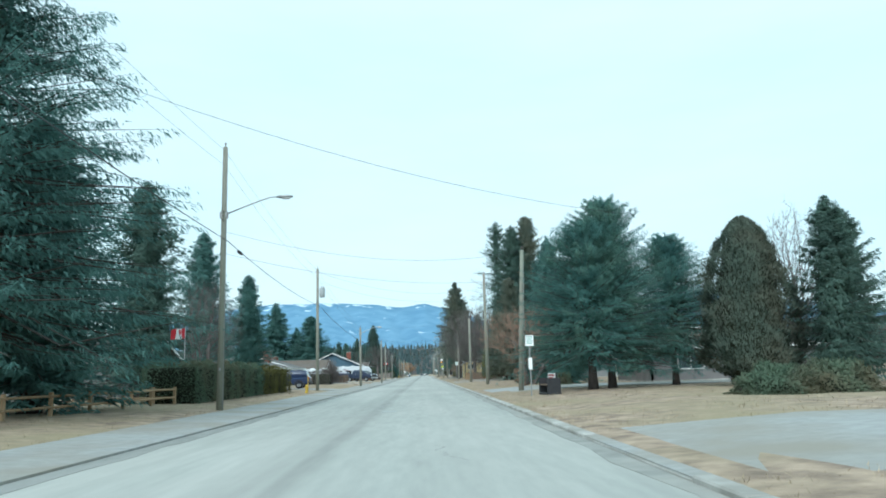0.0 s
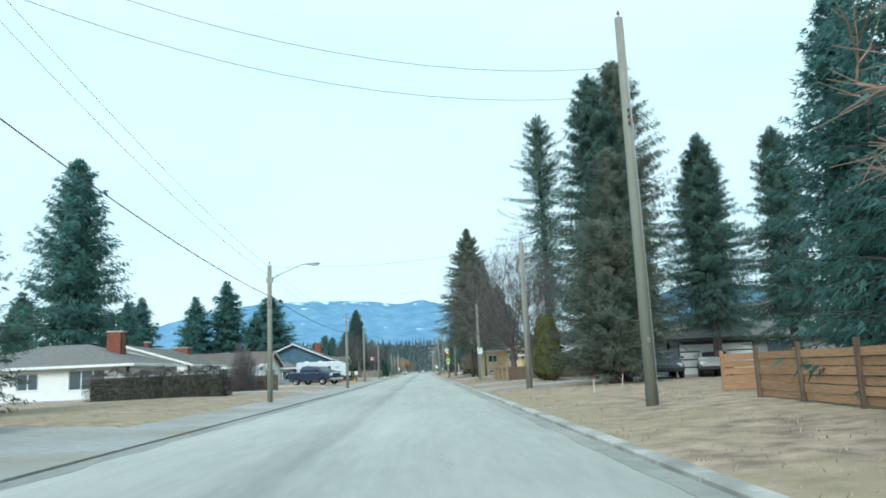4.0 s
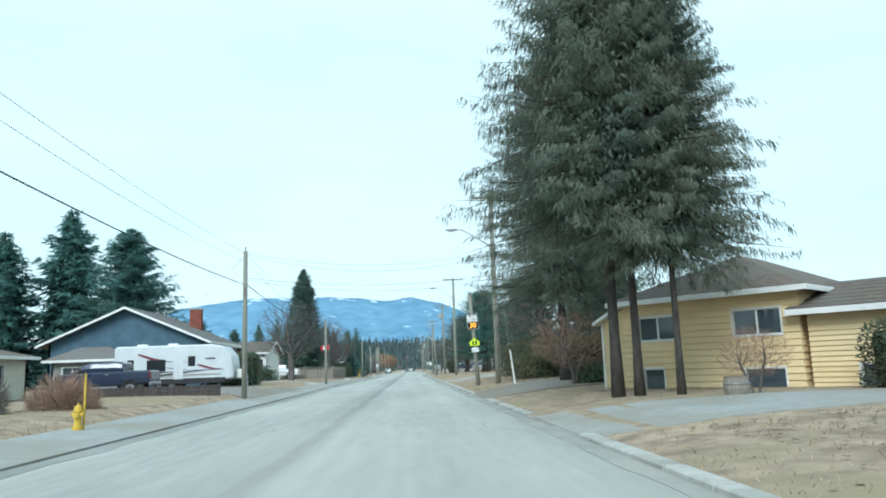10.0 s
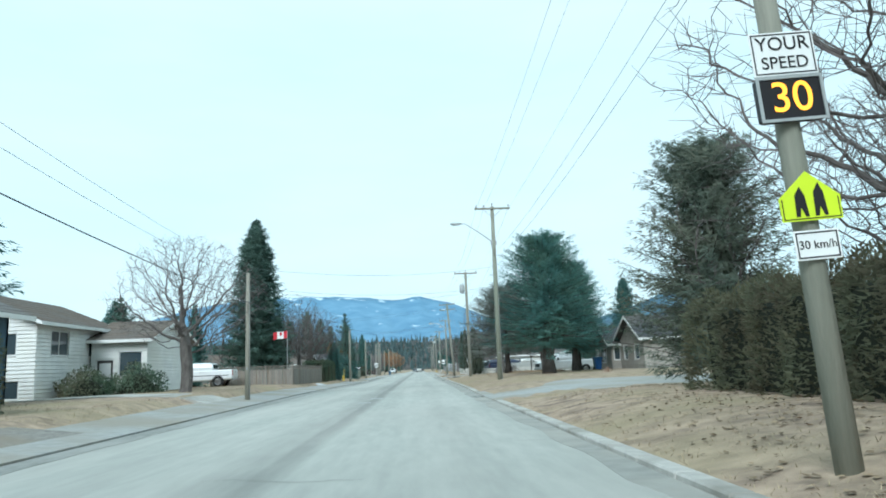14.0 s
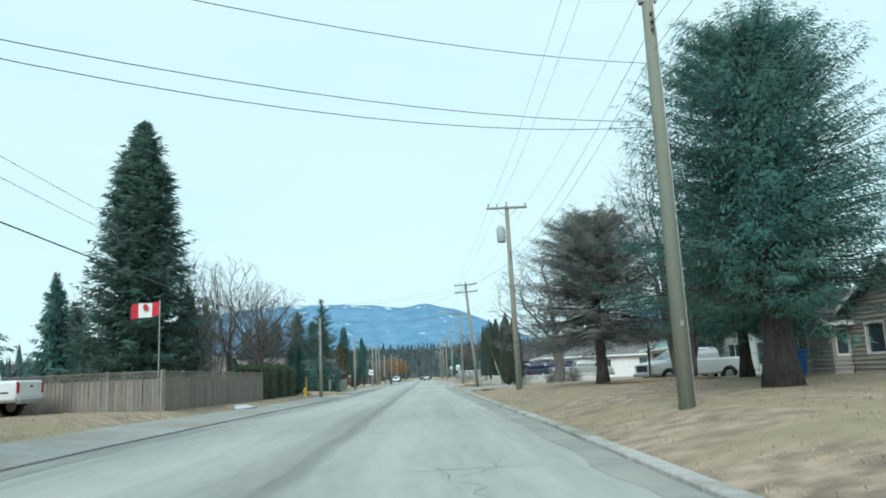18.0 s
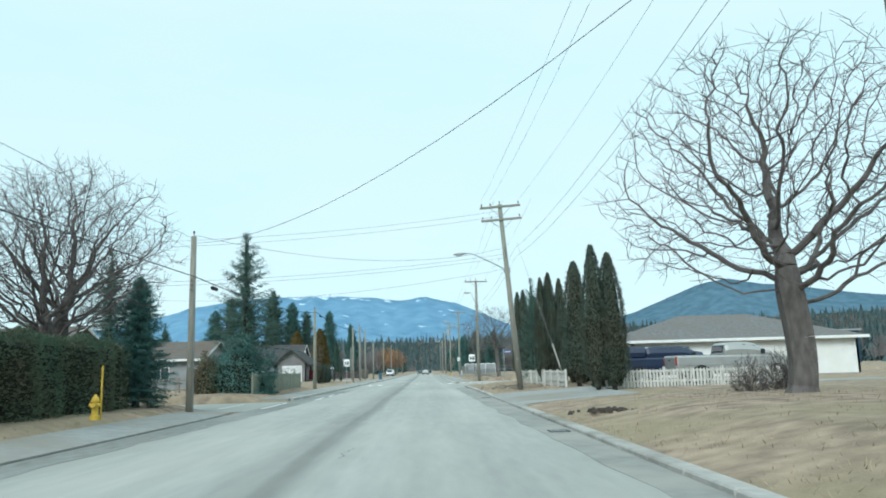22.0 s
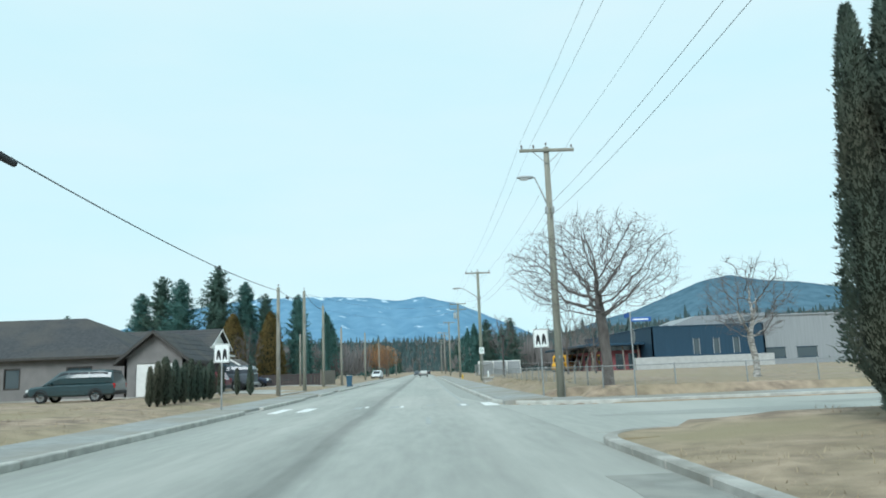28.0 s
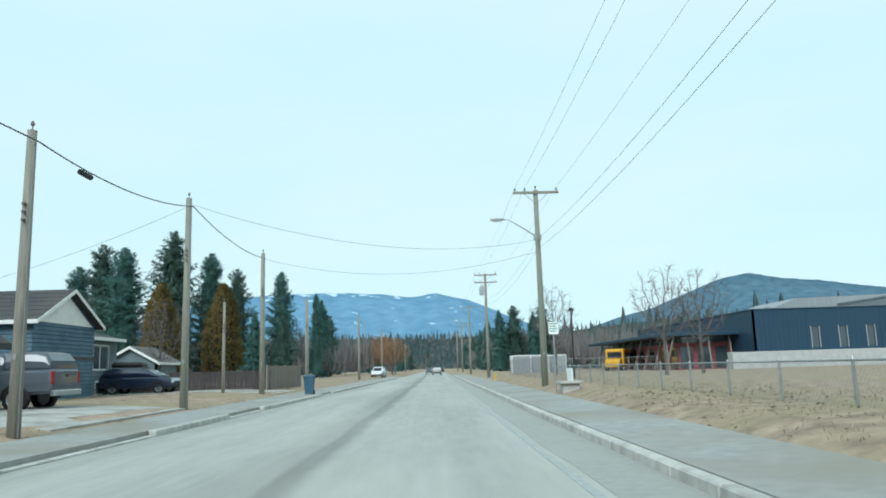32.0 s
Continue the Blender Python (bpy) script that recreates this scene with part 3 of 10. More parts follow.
def bare_tree_meshes(H, R, low, seed, stems=1, n=900, trunk_r=0.2, tip=0.009, bark=None, twigs=None, spread=0.35, shoot=0.5, up=0.1):
    """Leafless broadleaf tree: limbs grow from the trunk into an egg-shaped crown until they fill it."""
    rng = np.random.default_rng(seed)
    u = unit(rng.normal(size=(n, 3)))
    rr = rng.random(n) ** 0.42
    cz = low + (H - low) * 0.46
    lump = 1 + 0.16 * np.sin(u[:, 0] * 4 + seed) * np.cos(u[:, 1] * 3 + u[:, 2] * 2)
    att = np.stack([R * u[:, 0] * rr * lump, R * u[:, 1] * rr * lump, cz + np.where(u[:, 2] > 0, (H - cz) * 0.97, cz - low) * u[:, 2] * rr], 1)
    step = H / 34
    nodes, parent = [], []
    for s in range(stems):
        a = 2 * math.pi * s / stems + rng.uniform(0, 1.2)
        foot = np.array([math.cos(a), math.sin(a), 0.0]) * (0.0 if stems == 1 else 0.1 + 0.05 * stems)
        reach = 0.0 if stems == 1 else R * spread * rng.uniform(0.5, 1.1)
        top = low + (cz - low) * (0.25 if stems == 1 else rng.uniform(0.3, 1.0))
        k = max(3, int(top / step))
        bend = rng.normal(size=2) * 0.05
        for i in range(k + 1):
            q = i / k
            nodes.append(np.array([foot[0] + math.cos(a) * reach * q + bend[0] * math.sin(q * 5), foot[1] + math.sin(a) * reach * q + bend[1] * math.sin(q * 4), -0.15 + (top + 0.15) * q]))
            parent.append(len(nodes) - 2 if i else -1)
    pts = np.array(nodes)
    d2 = ((att[:, None, :] - pts[None]) ** 2).sum(-1)
    near, dist = d2.argmin(1), d2.min(1)
    for _ in range(110):
        if len(att) == 0:
            break
        act = np.unique(near)
        pull = np.zeros((len(pts), 3))
        np.add.at(pull, near, unit(att - pts[near]))
        grown = pts[act] + unit(unit(pull[act]) + rng.normal(size=(len(act), 3)) * 0.22 + [0, 0, up]) * step
        base = len(pts)
        pts = np.concatenate([pts, grown])
        parent.extend(int(q) for q in act)
        dn = ((att[:, None, :] - grown[None]) ** 2).sum(-1)
        m, md = dn.argmin(1), dn.min(1)
        closer = md < dist
        near, dist = np.where(closer, base + m, near), np.minimum(dist, md)
        keep = dist > (1.5 * step) ** 2
        att, near, dist = att[keep], near[keep], dist[keep]
    par = np.array(parent)
    kids = np.bincount(par[par >= 0], minlength=len(pts))
    load = np.where(kids == 0, 1.0, 0.0)
    for i in range(len(pts) - 1, -1, -1):
        if par[i] >= 0:
            load[par[i]] += load[i]
    power = math.log(max(load.max(), 3)) / math.log(trunk_r / tip)
    rad = tip * np.maximum(load, 1) ** (1 / power)
    e = np.nonzero(par >= 0)[0]
    ra, rb = np.minimum(rad[par[e]], rad[e] * 1.25), rad[e]
    flare = np.where(pts[par[e], 2] < 0.1, 1.35, 1.0)
    ra = ra * flare
    big = rad[e] > 0.03
    f = np.nonzero((rad < tip * 2.6) & (par >= 0))[0]
    f = np.concatenate([f, f])
    d = unit(unit(pts[f] - pts[par[f]]) + rng.normal(size=(len(f), 3)) * 0.55 + [0, 0, 0.15])
    t1 = pts[f] + d * (shoot * rng.uniform(0.4, 1.2, len(f)))[:, None]
    fine = segments_mesh("bare_crown", np.concatenate([pts[par[e]][~big], pts[f]]), np.concatenate([pts[e][~big], t1]),
                         np.concatenate([ra[~big], np.full(len(f), tip * 0.75)]), np.concatenate([rb[~big], np.full(len(f), tip * 0.4)]), twigs or TWIG, 3)
    return segments_mesh("trunk", pts[par[e]][big], pts[e][big], ra[big], rb[big], bark or BARK_GREY, 7), fine


def make_bare_tree(meshes, label, m, category="tree", group=""):
    ob = thing("bare_tree", label, category, m, group)
    part("trunk", meshes[0], None, ob)
    tagged(part("bare_crown", meshes[1], None, ob), kind="stuff")
    return ob


def hedge(label, x0, y0, x1, y1, h, material, seed, dens=230, leaf=0.13, width=0.035, z=0.3, lumps=0.12, name="hedge", category="hedge"):
    """A clipped hedge between two corners: a core painted shade-dark in a skin of small leaves, its top and sides
    uneven.
    """
    rng = np.random.default_rng(seed)
    cx, cy, ax, ay = (x0 + x1) / 2, (y0 + y1) / 2, (x1 - x0) / 2, (y1 - y0) / 2
    ob = thing(name, label, category, pose(cx, cy, z))
    area = 2 * (2 * ax + 2 * ay) * h + 4 * ax * ay
    n = int(min(26000, area * dens))
    w = np.array([2 * ax * h, 2 * ax * h, 2 * ay * h, 2 * ay * h, 4 * ax * ay])
    side = rng.choice(5, n, p=w / w.sum())
    a, b = rng.random(n) * 2 - 1, rng.random(n)
    px = np.where(side < 2, a * ax, np.where(side == 2, -ax, np.where(side == 3, ax, a * ax)))
    py = np.where(side == 0, -ay, np.where(side == 1, ay, np.where(side < 4, a * ay, (b * 2 - 1) * ay)))
    pz = np.where(side < 4, b * h, h)
    # round the shoulders and let the outline swell and dip
    shoulder = np.clip((pz / h - 0.72) / 0.28, 0, 1) ** 2
    px, py = px * (1 - 0.10 * shoulder), py * (1 - 0.04 * shoulder)
    swell = np.sin(px * 2.1 + seed) * np.sin(py * 1.7 + 2 * seed) + 0.6 * np.sin(px * 4.3 + py * 3.7)
    nrm = np.stack([np.where(side == 2, -1.0, np.where(side == 3, 1.0, 0.0)), np.where(side == 0, -1.0, np.where(side == 1, 1.0, 0.0)), np.where(side == 4, 1.0, 0.15)], 1)
    base = np.stack([px, py, pz], 1) + nrm * (lumps * swell + rng.normal(size=n) * 0.05 - 0.05)[:, None]
    along = unit(nrm + rng.normal(size=(n, 3)) * 0.55 + np.array([0, 0, 0.35]))
    leaves = arrays_mesh("foliage", sprays(base, along, leaf * (0.5 + rng.random(n)), np.full(n, width), rng), 3, material, unit(nrm + 0.3 * swell[:, None] * [0.3, 0.3, 1.0] + rng.normal(size=(n, 3)) * 0.12 + [0, 0, 0.25]))
    part("foliage", leaves, None, ob)
    k = 0.12 + lumps * 0.6
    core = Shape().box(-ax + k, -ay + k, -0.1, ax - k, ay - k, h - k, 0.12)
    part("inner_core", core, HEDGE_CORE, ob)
    return ob


def bush(label, x, y, r, h, material, seed, count=3500, leaf=0.16, width=0.04, z=0.3, twiggy=False, name="shrub", category="shrub"):
    """A round shrub: stems and leaves, or (twiggy) a haze of bare stems."""
    rng = np.random.default_rng(seed)
    ob = thing(name, label, category, pose(x, y, z))
    n = 40 if not twiggy else count // 12
    d = unit(rng.normal(size=(n, 3)) * [1, 1, 0.6] + [0, 0, 0.75])
    d[:, 2] = np.abs(d[:, 2])
    ln = 0.6 + 0.4 * rng.random(n)
    tips = d * ln[:, None] * [r, r, h * 0.96]
    foot = rng.normal(size=(n, 3)) * [0.1, 0.1, 0] + [0, 0, -0.05]
    mid = (foot + tips) / 2 + [0, 0, h * 0.08]
    shoots = part("stem_wood", segments_mesh("stem_wood", np.concatenate([foot, mid]), np.concatenate([mid, tips]), np.full(2 * n, 0.012), np.full(2 * n, 0.006), material if twiggy else BARK_GREY, 3), None, ob)
    tagged(shoots, kind="stuff")
    d = unit(rng.normal(size=(count, 3)))
    d[:, 2] = np.abs(d[:, 2]) * 1.1 - 0.12
    lump = 1 + 0.14 * np.sin(d[:, 0] * 6 + seed) * np.sin(d[:, 1] * 5) + 0.1 * np.sin(d[:, 2] * 9 + d[:, 0] * 4)
    rad = (0.35 + 0.65 * rng.random(count) ** 0.4) if twiggy else (0.72 + 0.3 * rng.random(count))
    base = d * (lump * rad)[:, None] * [r, r, h * 0.9] + [0, 0, 0.05]
    base[:, 2] = np.maximum(base[:, 2], 0.03)
    if twiggy:
        along = unit(d + rng.normal(size=(count, 3)) * 0.45 + [0, 0, 0.4])
        part("crown", segments_mesh("crown", base - along * leaf, base + along * leaf, np.full(count, 0.006), np.full(count, 0.003), material, 3), None, ob)
    else:
        along = unit(d + rng.normal(size=(count, 3)) * 0.6 + [0, 0, 0.25])
        part("foliage", arrays_mesh("foliage", sprays(base, along, leaf * (0.6 + 0.8 * rng.random(count)), np.full(count, width), rng), 3, material, unit(d + rng.normal(size=(count, 3)) * 0.12 + [0, 0, 0.25])), None, ob)
        # solid core coloured near black as the shrub's inner shade
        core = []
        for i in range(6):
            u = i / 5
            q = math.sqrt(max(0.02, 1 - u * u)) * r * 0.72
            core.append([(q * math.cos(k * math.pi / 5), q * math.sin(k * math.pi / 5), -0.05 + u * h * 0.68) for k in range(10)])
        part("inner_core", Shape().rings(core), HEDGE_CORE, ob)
    return ob


# ---- fences ----
def board_fence(label, pts, h, material, z=0.3, board=0.14, gap=0.012, horizontal=False, lattice=False, post_step=2.4, post_mat=None, name="fence", pointed=False, lean=0.0, rails=True):
    """A timber fence along points: every post, rail and board its own piece, alike boards sharing a mesh."""
    rng = random.Random(int(abs(pts[0][1]) * 10) + 3)
    ob = thing(name, label, "fence", pose(pts[0][0], pts[0][1], z))
    ox, oy = pts[0]
    top = h - (0.32 if lattice else 0)
    bs = Shape().box(-board / 2, -0.01, 0.05, board / 2, 0.01, top, 0.003)
    if pointed:
        w = board / 2
        bs = Shape().add([(-w, -0.01, 0.04), (w, -0.01, 0.04), (w, -0.01, h - 0.09), (0, -0.01, h), (-w, -0.01, h - 0.09),
                          (-w, 0.01, 0.04), (w, 0.01, 0.04), (w, 0.01, h - 0.09), (0, 0.01, h), (-w, 0.01, h - 0.09)],
                         [(0, 1, 2, 3, 4), (9, 8, 7, 6, 5), (0, 5, 6, 1), (1, 6, 7, 2), (2, 7, 8, 3), (3, 8, 9, 4), (4, 9, 5, 0)])
    board_me = mesh_of("board", bs, material)
    post_me = mesh_of("post", Shape().box(-0.05, -0.05, -0.3, 0.05, 0.05, h + 0.06, 0.008), post_mat or material)
    for (xa, ya), (xb, yb) in zip(pts, pts[1:]):
        ln = math.hypot(xb - xa, yb - ya)
        ang = math.degrees(math.atan2(yb - ya, xb - xa))
        fr = pose(xa - ox, ya - oy, 0, 0, 0, ang)
        bays = max(1, round(ln / post_step))
        for i in range(bays + 1):
            p = part("post", post_me, None, ob)
            p.matrix_basis = fr @ pose(ln * i / bays, 0.06, 0, 0, 0, 0)
        if rails:
            for zr in ((0.3, top - 0.12) if not horizontal else ()):
                p = part("rail", Shape().box(0, 0.012, zr - 0.045, ln, 0.05, zr + 0.045, 0.004), post_mat or material, ob)
                p.matrix_basis = fr
        if horizontal:
            rows = int((h - 0.08) / (board + 0.02))
            for i in range(bays):
                me = mesh_of("board", Shape().box(0.02, -0.012, 0, ln / bays - 0.02, 0.012, board, 0.004), material)
                for k in range(rows):
                    p = part("board", me, None, ob)
                    p.matrix_basis = fr @ pose(ln * i / bays, 0.03 * (k % 2), 0.08 + k * (board + 0.02), rng.uniform(-1, 1))
        else:
            count = int(ln / (board + gap))
            for k in range(count):
                p = part("board", board_me, None, ob)
                p.matrix_basis = fr @ pose((k + 0.5) * ln / count, rng.uniform(-0.004, 0.004), rng.uniform(-0.015, 0.015), 0, rng.uniform(-1, 1) * (0.7 + lean), 0)
        if lattice:
            p = part("lattice_frame", Shape().box(0, -0.02, h - 0.03, ln, 0.03, h + 0.01, 0.004).box(0, -0.02, top - 0.02, ln, 0.03, top + 0.02, 0.004), material, ob)
            p.matrix_basis = fr
            sh = Shape()
            q = top + 0.02
            hh = h - 0.03 - q
            for k in range(int(ln / 0.11)):
                xk = k * 0.11
                for sg, dy in ((1, 0.0), (-1, 0.01)):
                    xs = xk if sg > 0 else xk + hh
                    sh.add([(xs, dy, q), (xs + 0.028, dy, q), (xs + 0.028 + sg * hh, dy, q + hh), (xs + sg * hh, dy, q + hh),
                            (xs, dy + 0.008, q), (xs + 0.028, dy + 0.008, q), (xs + 0.028 + sg * hh, dy + 0.008, q + hh), (xs + sg * hh, dy + 0.008, q + hh)],
                           [(0, 1, 2, 3), (7, 6, 5, 4), (0, 4, 5, 1), (1, 5, 6, 2), (2, 6, 7, 3), (3, 7, 4, 0)])
            p = part("lattice", sh, material, ob)
            p.matrix_basis = fr
    return ob


# ---- houses ----
def wall_panel(length, height, holes, thick=0.16, gable=0.0):
    """A wall along +x with its outside at y = 0: cells left free make the openings; gable adds a triangle on top."""
    xs = sorted({0.0, length, *([length / 2] if gable else []), *[v for hl in holes for v in (hl[0], hl[0] + hl[2])]})
    zs = sorted({0.0, height, *[v for hl in holes for v in (hl[1], hl[1] + hl[3])]})
    nx, nz = len(xs), len(zs)
    verts = [(x, y, z) for y in (0.0, thick) for z in zs for x in xs]

    def at(i, k, back):
        return back * nx * nz + k * nx + i

    def solid(i, k):
        if not (0 <= i < nx - 1 and 0 <= k < nz - 1):
            return False
        mx, mz = (xs[i] + xs[i + 1]) / 2, (zs[k] + zs[k + 1]) / 2
        return not any(hl[0] < mx < hl[0] + hl[2] and hl[1] < mz < hl[1] + hl[3] for hl in holes)

    faces = []
    for i in range(nx - 1):
        for k in range(nz - 1):
            if not solid(i, k):
                continue
            faces.append((at(i, k, 0), at(i + 1, k, 0), at(i + 1, k + 1, 0), at(i, k + 1, 0)))
            faces.append((at(i, k + 1, 1), at(i + 1, k + 1, 1), at(i + 1, k, 1), at(i, k, 1)))
            for di, dk, (p, q) in ((-1, 0, ((i, k + 1), (i, k))), (1, 0, ((i + 1, k), (i + 1, k + 1))), (0, -1, ((i, k), (i + 1, k))), (0, 1, ((i + 1, k + 1), (i, k + 1)))):
                if not solid(i + di, k + dk) and not (gable and k + dk == nz - 1):
                    faces.append((at(*p, 0), at(*p, 1), at(*q, 1), at(*q, 0)))
    if gable:
        o = len(verts)
        verts += [(length / 2, 0.0, height + gable), (length / 2, thick, height + gable)]
        t = nz - 1
        faces.append((*[at(i, t, 0) for i in range(nx)], o))
        faces.append((*[at(i, t, 1) for i in reversed(range(nx))], o + 1))
        faces += [(at(0, t, 0), o, o + 1, at(0, t, 1)), (at(nx - 1, t, 0), at(nx - 1, t, 1), o + 1, o)]
    return Shape().add(verts, faces)


def add_window(house, fr, hole, trim, blinds=None):
    x, z, w, h = hole
    win = part("window", Shape().box(x - 0.06, -0.03, z - 0.06, x + w + 0.06, 0.03, z, 0.004).box(x - 0.06, -0.03, z + h, x + w + 0.06, 0.03, z + h + 0.06, 0.004)
               .box(x - 0.06, -0.03, z, x, 0.03, z + h, 0.004).box(x + w, -0.03, z, x + w + 0.06, 0.03, z + h, 0.004), trim, house)
    win.matrix_basis = fr
    n = max(1, round(w / 0.9))
    for i in range(n):
        xa, xb = x + w * i / n, x + w * (i + 1) / n
        part("pane", Shape().box(xa + 0.03, 0.06, z + 0.03, xb - 0.03, 0.075, z + h - 0.03), GLASS, win)
        part("sash", Shape().box(xa, 0.045, z, xa + 0.035, 0.09, z + h).box(xb - 0.035, 0.045, z, xb, 0.09, z + h).box(xa + 0.035, 0.045, z, xb - 0.035, 0.09, z + 0.035).box(xa + 0.035, 0.045, z + h - 0.035, xb - 0.035, 0.09, z + h), trim, win)
        if blinds:
            part("curtain", Shape().box(xa + 0.04, 0.12, z + 0.04, xb - 0.04, 0.13, z + h - 0.04), blinds, win)
    return win


def house(label, x, y, w, d, wall_h, roof_h, siding, roof, trim=None, ridge="x", hip=False, over=0.5, z=0.3, front=(), right=(), left=(), doors=(), chimney=None,
          chimney_mat=None, boards=0.0, rot=0.0, base_h=0.0, name="house", gable_mat=None, blinds=None, back=False):
    """A house whose near corner is (x, y): wall_front faces -y, wall_left and wall_right face -x and +x. Openings are (along, sill, width, height)."""
    trim = trim or TRIM_WHITE
    ob = thing(name, label, "house", pose(x, y, z, 0, 0, rot))
    g_front = roof_h if (ridge == "y" and not hip) else 0.0
    g_side = roof_h if (ridge == "x" and not hip) else 0.0
    doors = list(doors)
    sides = (("wall_front", pose(0, 0, 0), w, list(front) + doors, g_front, front), ("wall_right", pose(w, 0, 0, 0, 0, 90), d, list(right), g_side, right),
             ("wall_back", pose(w, d, 0, 0, 0, 180), w, [], g_front, ()), ("wall_left", pose(0, d, 0, 0, 0, 270), d, list(left), g_side, left))
    for nm, fr, ln, holes, gb, wins in sides:
        wl_ = part("wall", wall_panel(ln - (0.0 if nm in ("wall_front", "wall_back") else 0.0), wall_h, holes, 0.16, gb), siding, ob)
        wl_.matrix_basis = fr
        if boards and nm != "wall_back":
            row = 0
            zz = 0.15
            while zz < wall_h + gb - boards:
                half = 0.0 if zz < wall_h else (zz + boards - wall_h) / max(gb, 0.01) * ln / 2
                cuts = [(half, ln - half)]
                for hx, hz, hw, hh in holes:
                    if zz < hz + hh + 0.06 and zz + boards > hz - 0.06:
                        nc = []
                        for a, b in cuts:
                            if hx - 0.06 > a:
                                nc.append((a, min(b, hx - 0.06)))
                            if hx + hw + 0.06 < b:
                                nc.append((max(a, hx + hw + 0.06), b))
                        cuts = nc
                for a, b in cuts:
                    if b - a > 0.08:
                        part("siding_board", Shape().add([(a, -0.004, zz + boards), (b, -0.004, zz + boards), (b, -0.045, zz + 0.008), (a, -0.045, zz + 0.008), (a, -0.002, zz), (b, -0.002, zz)],
                                                         [(0, 3, 2, 1), (3, 4, 5, 2), (0, 4, 3), (1, 2, 5)]), siding, wl_)
                zz += boards
                row += 1
        for hl in wins:
            add_window(ob, fr, hl, trim, blinds)
    for dx, dz, dw, dh in doors:
        dr = part("door", Shape().box(dx + 0.02, 0.05, dz, dx + dw - 0.02, 0.10, dz + dh - 0.02, 0.005), TRIM_DARK if siding not in (SIDING_TAUPE,) else TRIM_WHITE, ob)
        for k in range(4 if dw > 2 else 2):
            hz = (dh - 0.2) / (4 if dw > 2 else 2)
            part("door_panel", Shape().box(dx + 0.14, 0.03, dz + 0.1 + k * hz, dx + dw - 0.14, 0.055, dz + 0.02 + (k + 1) * hz, 0.01), TRIM_WHITE if dw > 2 else trim, dr)
    # roof slabs
    t = 0.14
    rs = Shape()
    if hip:
        k = min(w, d) / 2
        a = [(-over, -over), (w + over, -over), (w + over, d + over), (-over, d + over)]
        if w >= d:
            top = [(k, d / 2), (w - k, d / 2)]
            fs = [(0, 1, 5, 4), (1, 2, 5), (2, 3, 4, 5), (3, 0, 4)]
        else:
            top = [(w / 2, k), (w / 2, d - k)]
            fs = [(0, 1, 4), (1, 2, 5, 4), (2, 3, 5), (3, 0, 4, 5)]
        zb = wall_h - 0.05
        low = [(*p, zb) for p in a] + [(*p, zb + 0.08) for p in a]
        rs.add(low, [(3, 2, 1, 0), (0, 1, 5, 4), (1, 2, 6, 5), (2, 3, 7, 6), (3, 0, 4, 7)])
        rs.add([(*p, zb + 0.08) for p in a] + [(*p, zb + 0.08 + roof_h) for p in top], fs)
        part("roof", rs, roof, ob)
        part("fascia", Shape().box(-over - 0.03, -over - 0.03, zb - 0.08, w + over + 0.03, -over, zb + 0.1, 0.01).box(-over - 0.03, -over, zb - 0.08, -over, d + over, zb + 0.1, 0.01).box(w + over, -over, zb - 0.08, w + over + 0.03, d + over, zb + 0.1, 0.01), trim, ob)
    else:
        ln, sp = (w, d) if ridge == "x" else (d, w)
        sl = roof_h / (sp / 2)
        for sg in (0, 1):
            s = Shape()
            e = -over
            za, zb = wall_h + e * sl + 0.03, wall_h + roof_h + 0.03
            prof = [(e, za), (sp / 2, zb), (sp / 2, zb + t), (e, za + t)]
            if sg:
                prof = [(sp - p, q) for p, q in prof]
            pts = []
            for xx in (-over, ln + over):
                for p, q in prof:
                    pts.append((xx, p, q) if ridge == "x" else (p, xx, q))
            s.add(pts, [(0, 1, 2, 3), (7, 6, 5, 4), (0, 4, 5, 1), (1, 5, 6, 2), (2, 6, 7, 3), (3, 7, 4, 0)])
            rf = part("roof_slope", s, roof, ob)
            if boards or True:
                m_ = int((sp / 2 + over) / 0.45)
                rows = []
                for k in range(m_ + 1):
                    u0 = e + (sp / 2 - e) * k / m_
                    z0 = wall_h + u0 * sl + 0.03 + t
                    p0 = sp - u0 if sg else u0
                    for lift in ((0.028,) if k == 0 else (0.006, 0.028) if k < m_ else (0.006,)):
                        rows.append([(xx, p0, z0 + lift) if ridge == "x" else (p0, xx, z0 + lift) for xx in (-over, ln + over)])
                part("roofing", Shape().rings(rows, cap=False, closed=False), roof, rf)
            # white rakes and eaves board
            for xx in (-over - 0.03, ln + over):
                bs = Shape()
                q = [(e, za - 0.05), (sp / 2, zb - 0.05), (sp / 2, zb + t), (e, za + t)]
                if sg:
                    q = [(sp - a_, b_) for a_, b_ in q]
                pts = [((xx, a_, b_) if ridge == "x" else (a_, xx, b_)) for a_, b_ in q] + [((xx + 0.03, a_, b_) if ridge == "x" else (a_, xx + 0.03, b_)) for a_, b_ in q]
                bs.add(pts, [(0, 1, 2, 3), (7, 6, 5, 4), (0, 4, 5, 1), (1, 5, 6, 2), (2, 6, 7, 3), (3, 7, 4, 0)])
                part("rake_board", bs, trim, ob)
            pe = sp - e if sg else e
            pa, pb = (pe, pe + 0.03) if sg else (pe - 0.03, pe)
            part("gutter", Shape().box(*((-over, pa, za - 0.05, ln + over, pb, za + t) if ridge == "x" else (pa, -over, za - 0.05, pb, ln + over, za + t)), 0.005), trim, ob)
